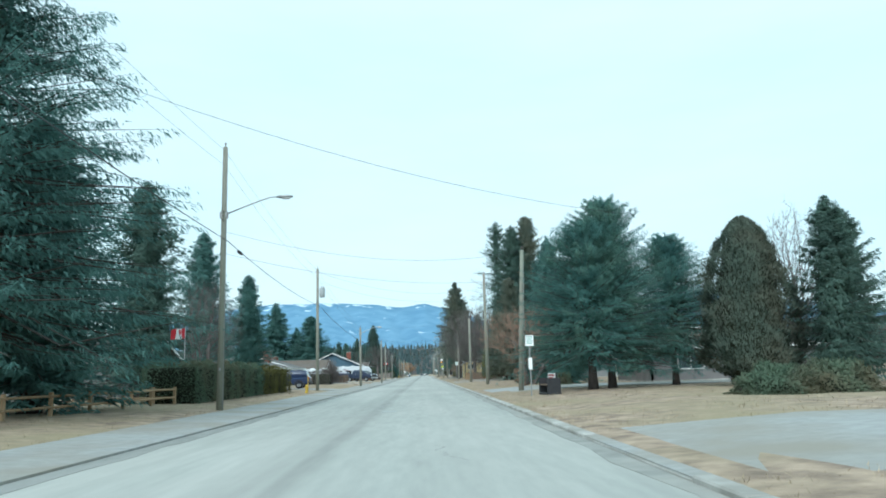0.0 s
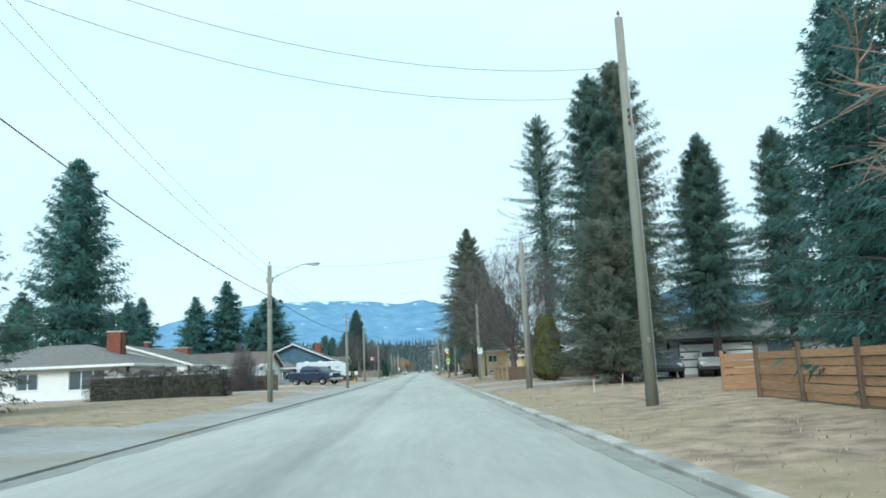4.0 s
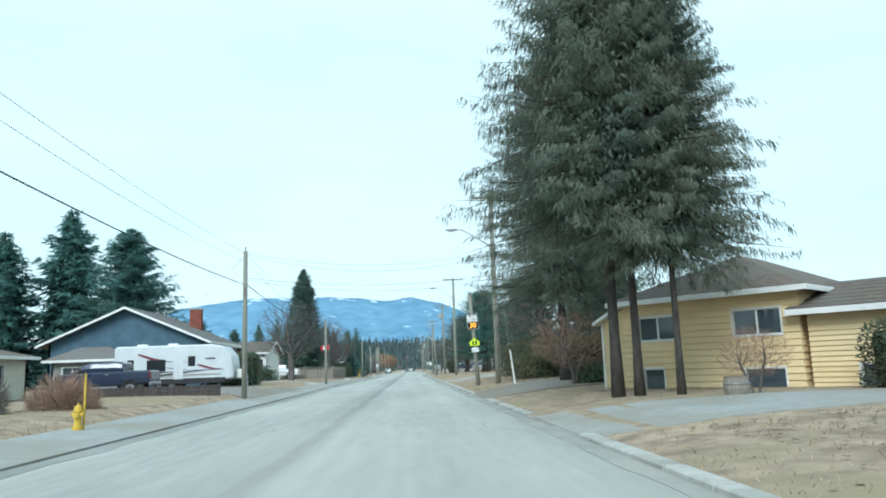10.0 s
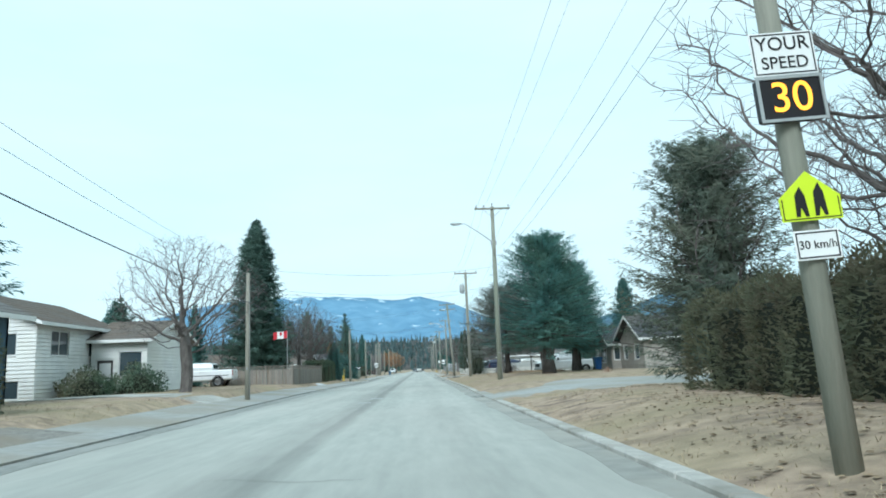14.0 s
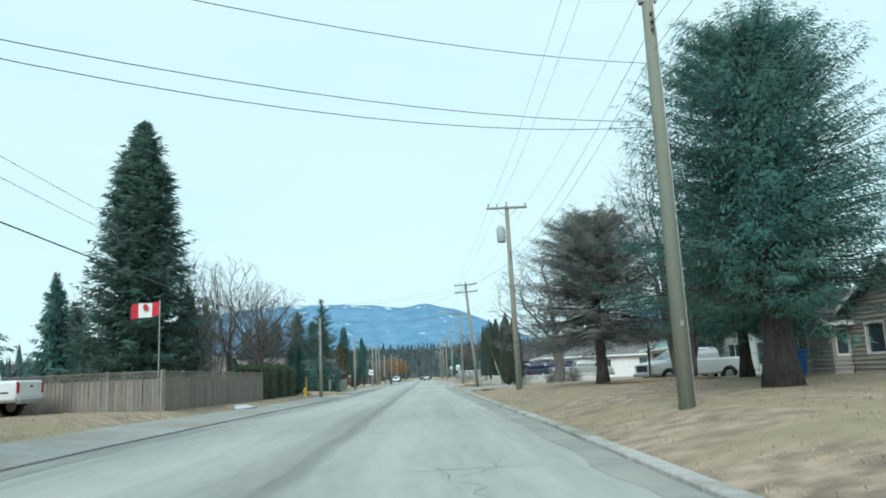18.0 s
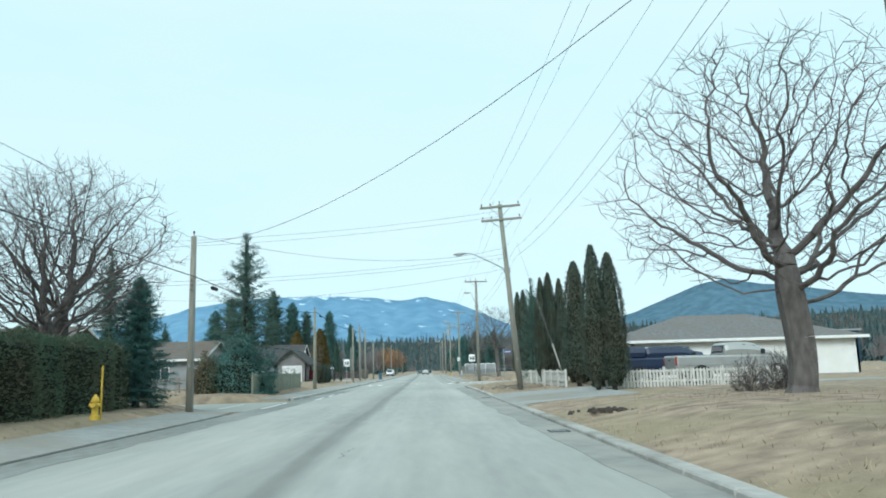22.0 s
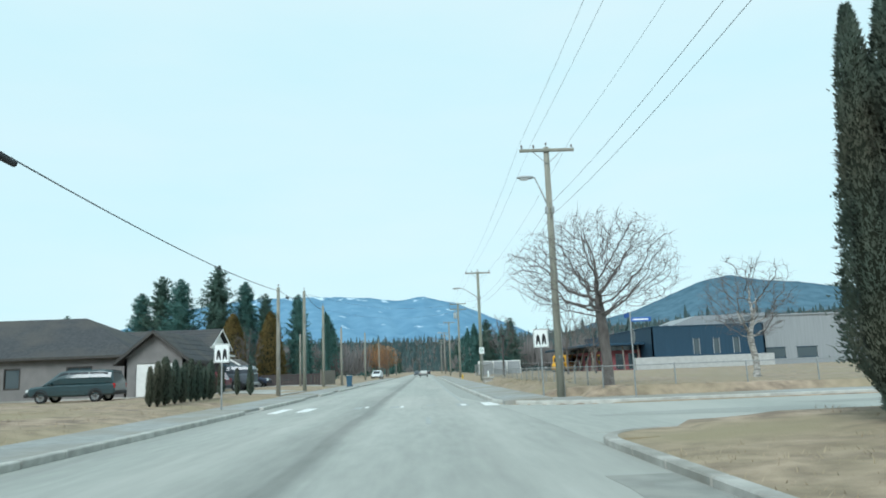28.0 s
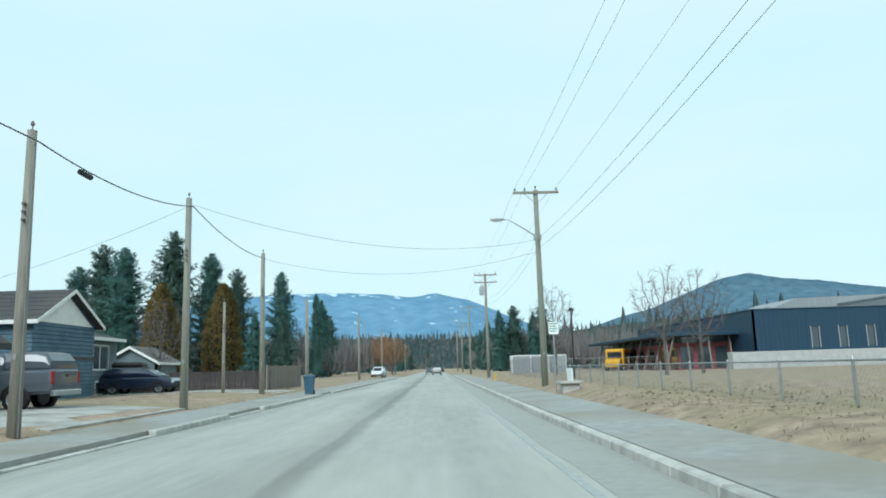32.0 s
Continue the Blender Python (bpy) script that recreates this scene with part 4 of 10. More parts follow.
    if base_h:
        part("foundation", Shape().box(-0.03, -0.03, -0.3, w + 0.03, d + 0.03, base_h, 0.01), CONCRETE, ob)
    else:
        part("foundation", Shape().box(-0.02, -0.02, -0.3, w + 0.02, d + 0.02, 0.14, 0.01), CONCRETE, ob)
    if chimney:
        cx, cy, cw, cz = chimney
        ch = part("chimney", Shape().box(cx, cy, wall_h - 0.2, cx + cw, cy + cw * 0.7, cz, 0.01), HEDGE_CORE, ob)
        bk = mesh_of("brick", Shape().box(0, -0.018, 0, 0.19, 0.0, 0.065, 0.004), chimney_mat or BRICK_RED)
        rows = int((cz - wall_h + 0.2) / 0.075)
        for k in range(rows):
            for i in range(int(cw / 0.2)):
                p = part("brick", bk, None, ch)
                p.matrix_basis = pose(cx + 0.2 * i + 0.005 + 0.0 * (k % 2), cy, wall_h - 0.2 + k * 0.075)
            for i in range(int(cw * 0.7 / 0.2)):
                for sx, an in ((cx + cw, 90), (cx, 270)):
                    p = part("brick", bk, None, ch)
                    p.matrix_basis = pose(sx, cy + (0.2 * i + 0.005 if an == 90 else cw * 0.7 - 0.2 * i - 0.005), wall_h - 0.2 + k * 0.075, 0, 0, an)
        part("chimney_cap", Shape().box(cx - 0.06, cy - 0.06, cz, cx + cw + 0.06, cy + cw * 0.7 + 0.06, cz + 0.1, 0.01), CONCRETE, ob)
    return ob


# ---- vehicles: nose towards +x, wheels on z = 0 ----
def wheel(parent, x, y, r, w=0.22):
    s = Shape()
    n = 18
    prof = [(-w / 2, r * 0.62), (-w / 2, r * 0.93), (-w / 2 + 0.03, r), (w / 2 - 0.03, r), (w / 2, r * 0.93), (w / 2, r * 0.62)]
    s.rings([[(rr * math.cos(2 * math.pi * k / n), q, rr * math.sin(2 * math.pi * k / n)) for k in range(n)] for q, rr in prof], cap=False)
    wh = part("tyre", s, RUBBER, parent, smooth=False)
    wh.matrix_basis = pose(x, y, r)
    rim = Shape()
    side = -1 if y < 0 else 1
    for k in range(6):
        a = k * math.pi / 3
        ca, sa = math.cos(a), math.sin(a)
        pts = []
        for q in (0.02, 0.07):
            for u, v in ((0.0, -0.05), (r * 0.6, -0.035), (r * 0.6, 0.035), (0.0, 0.05)):
                pts.append((u * ca - v * sa, side * q, u * sa + v * ca))
        rim.add(pts, [(0, 1, 2, 3), (7, 6, 5, 4), (0, 4, 5, 1), (1, 5, 6, 2), (2, 6, 7, 3)])
    rim.rings([[(rr * math.cos(2 * math.pi * k / n), side * q, rr * math.sin(2 * math.pi * k / n)) for k in range(n)] for q, rr in ((0.0, r * 0.56), (0.08, r * 0.6), (0.1, r * 0.66))], cap=False)
    rim.rings([[(rr * math.cos(2 * math.pi * k / n), side * 0.0, rr * math.sin(2 * math.pi * k / n)) for k in range(n)] for rr in (0.02, r * 0.6)], cap=False)
    part("rim", rim, CHROME, wh)


def loft(profile, top_in=0.0, steps=None):
    """A body through stations (x, z_low, z_high, half_width), its corners rounded."""
    rings = []
    for x, z0, z1, hw in profile:
        r = min(0.10, (z1 - z0) * 0.3, hw * 0.4)
        ti = top_in * (z1 - z0)
        rings.append([(x, -hw + r, z0), (x, hw - r, z0), (x, hw, z0 + r), (x, hw + 0.015, (z0 + z1) / 2), (x, hw - ti, z1 - r), (x, hw - ti - r, z1),
                      (x, -hw + ti + r, z1), (x, -hw + ti, z1 - r), (x, -hw - 0.015, (z0 + z1) / 2), (x, -hw, z0 + r)])
    return Shape().rings(rings)


def side_panes(parent, stations, hw, y_in):
    """Side windows on both flanks from quads (x0, z0, x1, z1, x2, z2, x3, z3)."""
    for q in stations:
        for sg in (-1, 1):
            low, high = sg * (hw + 0.012), sg * (hw - y_in + 0.012)
            pts = [(q[0], low, q[1]), (q[2], low, q[3]), (q[4], high, q[5]), (q[6], high, q[7])]
            pts2 = [(a, b - sg * 0.02, c) for a, b, c in pts]
            part("side_window", Shape().add(pts + pts2, [(0, 1, 2, 3), (7, 6, 5, 4), (0, 4, 5, 1), (1, 5, 6, 2), (2, 6, 7, 3), (3, 7, 4, 0)]), CAR_GLASS, parent)


def pickup(label, m, paint, canopy=False, old=False, crew=True):
    ob = thing("pickup_truck", label, "pickup truck", m)
    hw = 0.95
    body = loft([(-2.87, 0.64, 1.22, hw - 0.06), (-2.84, 0.6, 1.31, hw - 0.02), (-2.78, 0.56, 1.33, hw), (-0.6, 0.46, 1.32, hw), (1.3, 0.46, 1.30, hw), (1.75, 0.46, 1.27, hw), (2.45, 0.5, 1.2, hw - 0.02), (2.7, 0.55, 1.13, hw - 0.07), (2.8, 0.6, 1.0, hw - 0.16), (2.83, 0.64, 0.9, hw - 0.22)])
    bd = part("body", body, paint, ob, smooth=False)
    c0 = -1.25 if crew else -0.5
    cab = loft([(c0 - 0.08, 1.2, 1.34, hw - 0.06), (c0 - 0.02, 1.2, 1.78, hw - 0.08), (c0 + 0.1, 1.2, 1.86, hw - 0.08), (c0 + 0.4, 1.2, 1.9, hw - 0.08), (0.6, 1.2, 1.88, hw - 0.08), (0.9, 1.2, 1.8, hw - 0.08), (1.85, 1.2, 1.28, hw - 0.06)], 0.14)
    part("cab", cab, paint, ob)
    mid = (c0 + 0.9) / 2 + 0.05
    sp = [(mid + 0.08, 1.36, 1.4, 1.36, 0.85, 1.72, mid + 0.08, 1.78)]
    if crew:
        sp.append((c0 + 0.12, 1.36, mid - 0.05, 1.36, mid - 0.05, 1.78, c0 + 0.2, 1.76))
    side_panes(ob, sp, hw - 0.09, 0.085)
    part("windscreen", Shape().add([(1.80, -0.74, 1.33), (1.80, 0.74, 1.33), (1.00, 0.66, 1.77), (1.00, -0.66, 1.77), (1.77, -0.74, 1.29), (1.77, 0.74, 1.29), (0.97, 0.66, 1.73), (0.97, -0.66, 1.73)],
                                   [(0, 1, 2, 3), (7, 6, 5, 4), (0, 4, 5, 1), (1, 5, 6, 2), (2, 6, 7, 3), (3, 7, 4, 0)]), CAR_GLASS, ob)
    part("rear_window", Shape().box(c0 - 0.07, -0.62, 1.42, c0 - 0.03, 0.62, 1.74, 0.005), CAR_GLASS, ob)
    part("cargo_bed", Shape().box(-2.7, -hw + 0.12, 1.27, c0 - 0.12, hw - 0.12, 1.338, 0.005), BLACK_PLASTIC, ob)
    if canopy:
        part("bed_canopy", loft([(-2.78, 1.28, 1.6, hw - 0.05), (-2.6, 1.28, 1.84, hw - 0.05), (-2.3, 1.28, 1.9, hw - 0.05), (c0 - 0.1, 1.28, 1.9, hw - 0.05)], 0.1), paint, ob)
    part("front_bumper", Shape().box(2.7, -0.9, 0.45, 2.92, 0.9, 0.66, 0.04), CHROME, ob)
    part("rear_bumper", Shape().box(-2.98, -0.9, 0.48, -2.82, 0.9, 0.66, 0.03), CHROME, ob)
    part("grille", Shape().box(2.74, -0.55, 0.72, 2.86, 0.55, 1.06, 0.02), BLACK_PLASTIC if not old else CHROME, ob)
    for sg in (-1, 1):
        part("headlight", Shape().box(2.62, sg * 0.72 - 0.14, 0.86, 2.81, sg * 0.72 + 0.14, 1.08, 0.03), LAMP_CLEAR, ob)
        part("tail_light", Shape().box(-2.88, sg * 0.84 - 0.08, 0.86, -2.80, sg * 0.84 + 0.08, 1.26, 0.01), LAMP_RED, ob)
        part("wing_mirror", Shape().box(1.05, sg * 1.08 - 0.09, 1.32, 1.2, sg * 1.08 + 0.09, 1.54, 0.02), BLACK_PLASTIC, ob)
        for xw in (-1.75, 1.8):
            wheel(ob, xw, sg * 0.84, 0.41, 0.26)
            s = Shape()
            ring = [[(xw + rr * math.cos(math.pi * k / 10), sg * yy, 0.39 + rr * math.sin(math.pi * k / 10)) for k in range(11)] for rr, yy in ((0.42, 0.90), (0.42, 0.985), (0.49, 0.985))]
            s.rings(ring, cap=False, closed=False)
            part("wheel_arch", s, BLACK_PLASTIC, ob)
        part("side_trim", Shape().box(-2.6, sg * (hw + 0.005) - 0.012, 0.86, 2.4, sg * (hw + 0.005) + 0.012, 0.92, 0.004), BLACK_PLASTIC if old else paint, ob)
        for xd in ((mid, 1.35) if crew else (1.35,)):
            part("door_handle", Shape().box(xd - 0.35, sg * (hw + 0.02) - 0.02, 1.13, xd - 0.18, sg * (hw + 0.02) + 0.02, 1.17, 0.008), CHROME, ob)
    part("tailgate", Shape().box(-2.90, -0.74, 0.72, -2.84, 0.74, 1.28, 0.02), paint, ob)
    part("tailgate_handle", Shape().box(-2.915, -0.1, 1.08, -2.89, 0.1, 1.15, 0.008), BLACK_PLASTIC, ob)
    return ob


def suv(label, m, paint, name="suv", length=4.6, height=1.68, van=False, rack=False, category="car"):
    ob = thing(name, label, category, m)
    hw, k = 0.9, length / 4.6
    z1 = height
    part("body", loft([(-2.3 * k, 0.45, 0.95, hw - 0.1), (-2.2 * k, 0.36, 1.02, hw - 0.03), (0, 0.32, 1.0, hw), (1.2 * k, 0.34, 1.0, hw), (2.0 * k, 0.36, 0.9, hw - 0.06), (2.27 * k, 0.42, 0.72, hw - 0.25)]), paint, ob)
    back = -2.18 * k if van else -2.05 * k
    part("cabin", loft([(back - 0.1, 0.95, 1.02, hw - 0.08), (back + 0.12, 0.95, z1 - 0.08, hw - 0.08), (back + 0.6, 0.95, z1, hw - 0.06), (0.2 * k, 0.95, z1, hw - 0.06), (0.55 * k, 0.95, z1 - 0.08, hw - 0.07), (1.35 * k, 0.95, 1.02, hw - 0.06)], 0.16), paint, ob)
    side_panes(ob, [(0.12 * k, 1.05, 0.98 * k, 1.05, 0.48 * k, z1 - 0.16, 0.12 * k, z1 - 0.12), (-0.9 * k, 1.05, 0.04 * k, 1.05, 0.04 * k, z1 - 0.12, -0.9 * k, z1 - 0.12),
                    (back + 0.2, 1.08, -0.98 * k, 1.05, -0.98 * k, z1 - 0.12, back + 0.34, z1 - 0.16)], hw - 0.075, 0.085)
    part("windscreen", Shape().add([(1.30 * k, -0.66, 1.07), (1.30 * k, 0.66, 1.07), (0.64 * k, 0.6, z1 - 0.12), (0.64 * k, -0.6, z1 - 0.12), (1.27 * k, -0.66, 1.05), (1.27 * k, 0.66, 1.05), (0.61 * k, 0.6, z1 - 0.14), (0.61 * k, -0.6, z1 - 0.14)],
                                   [(0, 1, 2, 3), (7, 6, 5, 4), (0, 4, 5, 1), (1, 5, 6, 2), (2, 6, 7, 3), (3, 7, 4, 0)]), CAR_GLASS, ob)
    part("rear_window", Shape().add([(back - 0.04, -0.62, 1.08), (back - 0.04, 0.62, 1.08), (back + 0.09, 0.56, z1 - 0.16), (back + 0.09, -0.56, z1 - 0.16), (back + 0.0, -0.62, 1.08), (back + 0.0, 0.62, 1.08), (back + 0.13, 0.56, z1 - 0.16), (back + 0.13, -0.56, z1 - 0.16)],
                                    [(3, 2, 1, 0), (4, 5, 6, 7), (0, 1, 5, 4), (1, 2, 6, 5), (2, 3, 7, 6), (3, 0, 4, 7)]), CAR_GLASS, ob)
    part("front_bumper", Shape().box(2.1 * k, -0.78, 0.36, 2.33 * k, 0.78, 0.56, 0.04), BLACK_PLASTIC, ob)
    part("rear_bumper", Shape().box(-2.36 * k, -0.78, 0.4, -2.2 * k, 0.78, 0.6, 0.04), BLACK_PLASTIC, ob)
    for sg in (-1, 1):
        part("headlight", Shape().box(2.0 * k, sg * 0.62 - 0.15, 0.62, 2.24 * k, sg * 0.62 + 0.15, 0.78, 0.03), LAMP_CLEAR, ob)
        part("tail_light", Shape().box(-2.3 * k, sg * 0.76 - 0.08, 0.72, -2.17 * k, sg * 0.76 + 0.08, 1.0, 0.02), LAMP_RED, ob)
        part("wing_mirror", Shape().box(0.85 * k, sg * 1.0 - 0.08, 1.03, 0.98 * k, sg * 1.0 + 0.08, 1.17, 0.02), paint, ob)
        for xw in (-1.35 * k, 1.4 * k):
            wheel(ob, xw, sg * 0.8, 0.34)
            s = Shape()
            s.rings([[(xw + rr * math.cos(math.pi * q / 10), sg * yy, 0.34 + rr * math.sin(math.pi * q / 10)) for q in range(11)] for rr, yy in ((0.37, 0.86), (0.37, 0.925), (0.43, 0.925))], cap=False, closed=False)
            part("wheel_arch", s, BLACK_PLASTIC, ob)
        for xd in (-0.2 * k, 0.75 * k):
            part("door_handle", Shape().box(xd - 0.6, sg * (hw + 0.015) - 0.015, 0.90, xd - 0.45, sg * (hw + 0.015) + 0.015, 0.93, 0.006), paint, ob)
        if rack:
            part("roof_rail", Shape().tube([(-1.5, sg * 0.6, z1 + 0.05), (0.2, sg * 0.6, z1 + 0.05)], 0.02, 6), BLACK_PLASTIC, ob)
    if rack:
        part("roof_box", loft([(-1.6, z1 + 0.08, z1 + 0.3, 0.4), (-1.5, z1 + 0.08, z1 + 0.38, 0.42), (0.0, z1 + 0.08, z1 + 0.36, 0.42), (0.2, z1 + 0.08, z1 + 0.2, 0.36)]), BLACK_PLASTIC, ob)
    return ob


# ---- street furniture ----
def utility_pole(label, x, y, h, r=0.15, z=0.3, arms=0, lamp=None, transformer=None, lean=(0.0, 0.0), group="utility poles"):
    """lamp: (height, reach along x, rise of its arm); transformer: (height, side); arms: number of crossarms at the top."""
    ob = thing("utility_pole", label, "utility pole", pose(x, y, z, lean[0], lean[1]), group)
    part("pole", Shape().tube([(0, 0, -0.4), (0, 0, h * 0.5), (0, 0, h)], [r, r * 0.85, r * 0.7], 12), POLE_WOOD, ob, smooth=True)
    for a in range(arms):
        za = h - 0.15 - a * 0.75
        arm = part("crossarm", Shape().box(-1.15, -0.17, za - 0.06, 1.15, -0.06 - 0.0, za + 0.06, 0.01), POLE_WOOD, ob)
        for xi in (-1.05, -0.55, 1.05):
            ins = Shape().tube([(xi, -0.11, za + 0.06), (xi, -0.11, za + 0.12)], 0.014, 6)
            ins.tube([(xi, -0.11, za + 0.12), (xi, -0.11, za + 0.16), (xi, -0.11, za + 0.2), (xi, -0.11, za + 0.24)], [0.05, 0.035, 0.045, 0.02], 10)
            part("insulator", ins, PORCELAIN, arm)
        part("arm_brace", Shape().tube([(-0.6, -0.1, za - 0.05), (0, -0.12, za - 0.6)], 0.015, 5).tube([(0.6, -0.1, za - 0.05), (0, -0.12, za - 0.6)], 0.015, 5), STEEL, arm)
    part("top_insulator", Shape().tube([(0, 0, h), (0, 0, h + 0.1), (0, 0, h + 0.14), (0, 0, h + 0.22)], [0.015, 0.015, 0.05, 0.02], 8), PORCELAIN, ob)
    for k in range(3):
        part("secondary_rack", Shape().box(-0.03, -r - 0.06, h * 0.74 - k * 0.18, 0.03, -r * 0.7, h * 0.74 + 0.06 - k * 0.18, 0.008), PORCELAIN, ob)
    part("ground_wire", Shape().tube([(r * 0.9, -r * 0.5, 0), (r * 0.75, -r * 0.45, h * 0.5), (r * 0.6, -r * 0.4, h * 0.9)], 0.012, 5), STEEL, ob)
    part("pole_tag", Shape().box(-0.04, -r - 0.01, 1.6, 0.04, -r + 0.01, 1.72, 0.003), STEEL, ob)
    if lamp:
        zl, reach, rise = (*lamp, 0.75)[:3]
        pts = [(0, 0, zl - rise), (reach * 0.35, 0, zl - rise * 0.56), (reach * 0.7, 0, zl - rise * 0.16), (reach * 0.86, 0, zl), (reach, 0, zl + 0.02)]
        arm = part("lamp_arm", Shape().tube(pts, [0.035, 0.032, 0.03, 0.028, 0.028], 8), LAMP_GREY, ob, smooth=True)
        sg = 1 if reach > 0 else -1
        head = Shape()
        rings = []
        for u, w_, t_ in ((-0.05, 0.05, 0.04), (0.1, 0.11, 0.07), (0.35, 0.15, 0.08), (0.55, 0.13, 0.06), (0.66, 0.05, 0.03)):
            rings.append([(reach + sg * u, w_ * math.cos(2 * math.pi * k / 10), zl + 0.02 + t_ * math.sin(2 * math.pi * k / 10)) for k in range(10)])
        hd = part("lamp_head", head.rings(rings), LAMP_GREY, ob, smooth=True)
        part("lens", Shape().box(reach + sg * 0.35 - 0.17, -0.1, zl - 0.085, reach + sg * 0.35 + 0.17, 0.1, zl - 0.03, 0.02), LAMP_CLEAR, hd)
        part("arm_bracket", Shape().box(-r - 0.02, -0.09, zl - rise - 0.15, r + 0.02, 0.09, zl - rise + 0.15, 0.02), STEEL, arm)
    if transformer:
        zt, side = transformer
        tr = part("transformer", Shape().tube([(side * 0.42, 0, zt), (side * 0.42, 0, zt + 0.06), (side * 0.42, 0, zt + 0.78), (side * 0.42, 0, zt + 0.84)], [0.21, 0.24, 0.24, 0.2], 16), TANK_GREY, ob, smooth=True)
        for k in range(2):
            part("bushing", Shape().tube([(side * 0.42 + (k - 0.5) * 0.18, 0, zt + 0.82), (side * 0.42 + (k - 0.5) * 0.18, 0, zt + 1.0)], [0.04, 0.02], 8), PORCELAIN, tr)
        part("transformer_bracket", Shape().box(min(0, side * 0.3), -0.05, zt + 0.25, max(0, side * 0.3), 0.05, zt + 0.32).box(min(0, side * 0.3), -0.05, zt + 0.55, max(0, side * 0.3), 0.05, zt + 0.62), STEEL, ob)
    return ob


def cable(label, a, b, sag, r=0.012, name="overhead_cable", n=14):
    """A hanging cable from a to b."""
    a, b = Vector(a), Vector(b)
    pts = []
    for i in range(n + 1):
        u = i / n
        p = a.lerp(b, u) - a
        pts.append((p.x, p.y, p.z - sag * 4 * u * (1 - u)))
    ob = new(name, mesh_of(name, Shape().tube(pts, r, 5), WIRE, True))
    ob.location = a
    return tagged(ob, label, "cable", "overhead cables")


def text_mesh(body, size, material, depth=0.002):
    cu = bpy.data.curves.new("lettering", "FONT")
    cu.body, cu.size, cu.align_x, cu.align_y, cu.extrude = body, size, "CENTER", "CENTER", depth
    tmp = bpy.data.objects.new("lettering", cu)
    scene.collection.objects.link(tmp)
    me = bpy.data.meshes.new_from_object(tmp.evaluated_get(bpy.context.evaluated_depsgraph_get()))
    bpy.data.objects.remove(tmp)
    bpy.data.curves.remove(cu)
    me.materials.clear()
    me.materials.append(material)
    return me


def panel_part(name, parent, w, h, zc, y, material, label="", border=None, corner=0.03):
    p = part(name, Shape().box(-w / 2, y, zc - h / 2, w / 2, y + 0.012, zc + h / 2, 0.004), material, parent, label)
    if border:
        e = 0.018
        part("border", Shape().box(-w / 2 + e, y - 0.003, zc - h / 2 + e, w / 2 - e, y - 0.001, zc - h / 2 + e + 0.014).box(-w / 2 + e, y - 0.003, zc + h / 2 - e - 0.014, w / 2 - e, y - 0.001, zc + h / 2 - e)
             .box(-w / 2 + e, y - 0.003, zc - h / 2 + e + 0.014, -w / 2 + e + 0.014, y - 0.001, zc + h / 2 - e - 0.014).box(w / 2 - e - 0.014, y - 0.003, zc - h / 2 + e + 0.014, w / 2 - e, y - 0.001, zc + h / 2 - e - 0.014), border, p)
    return p


def letter(parent, body, size, x, y, zc, material):
    p = part("lettering", text_mesh(body, size, material), None, parent)
    p.matrix_basis = pose(x, y, zc, 90)
    return p


def hydrant(label, x, y, z=0.25, marker=True):
    ob = thing("fire_hydrant", label, "fire hydrant", pose(x, y, z) @ Matrix.Diagonal((0.76, 0.76, 0.74, 1)), "fire hydrants")
    part("barrel", Shape().tube([(0, 0, -0.1), (0, 0, 0.06), (0, 0, 0.07), (0, 0, 0.5), (0, 0, 0.52), (0, 0, 0.57)], [0.16, 0.16, 0.11, 0.11, 0.15, 0.15], 14), YELLOW_PAINT, ob, smooth=False)
    part("bonnet", Shape().tube([(0, 0, 0.57), (0, 0, 0.66), (0, 0, 0.72), (0, 0, 0.78)], [0.13, 0.11, 0.05, 0.03], 12), YELLOW_PAINT, ob)
    for sg in (-1, 1):
        part("hose_nozzle", Shape().tube([(sg * 0.09, 0, 0.42), (sg * 0.19, 0, 0.42)], [0.06, 0.07], 10), YELLOW_PAINT, ob)
    part("pumper_nozzle", Shape().tube([(0, -0.09, 0.4), (0, -0.2, 0.4)], [0.075, 0.085], 10), YELLOW_PAINT, ob)
    if marker:
        part("marker_post", Shape().tube([(0.1, 0.22, -0.1), (0.1, 0.22, 1.75)], 0.035, 8), YELLOW_PAINT, ob)
    return ob


# ---- the ground, the road and its edges ----
LE_Y = (-40, 30, 50, 85, 115, 126, 147, 166, 195, 210, 222, 232, 262, 275, 305, 330, 420, 1500)
LE_X = (-5.8, -5.85, -6.05, -6.0, -5.95, -6.1, -6.4, -6.65, -7.3, -7.55, -7.3, -6.95, -6.85, -6.7, -6.45, -6.35, -6.0, -3.0)
RE_Y, RE_X = (-40, 0, 40, 85, 120, 150, 165, 198, 210, 230, 265, 290, 300.7, 320, 420, 1500), (3.1, 3.1, 3.18, 3.15, 3.25, 3.1, 3.1, 3.1, 3.25, 3.15, 3.2, 3.1, 2.8, 2.72, 2.9, 6.0)
PW_Y, PW_X = (110, 150, 195, 215, 232, 258, 300), (2.3, 2.0, 2.4, 2.4, 1.7, 1.7, 2.1)


def edge_l(y):
    return float(np.interp(y, LE_Y, LE_X))


def edge_r(y):
    return float(np.interp(y, RE_Y, RE_X))


def path_l(y):
    return float(np.interp(y, PW_Y, PW_X))


STREET_R, STREET_L = (285.8, 296.68), (253.5, 262.5)


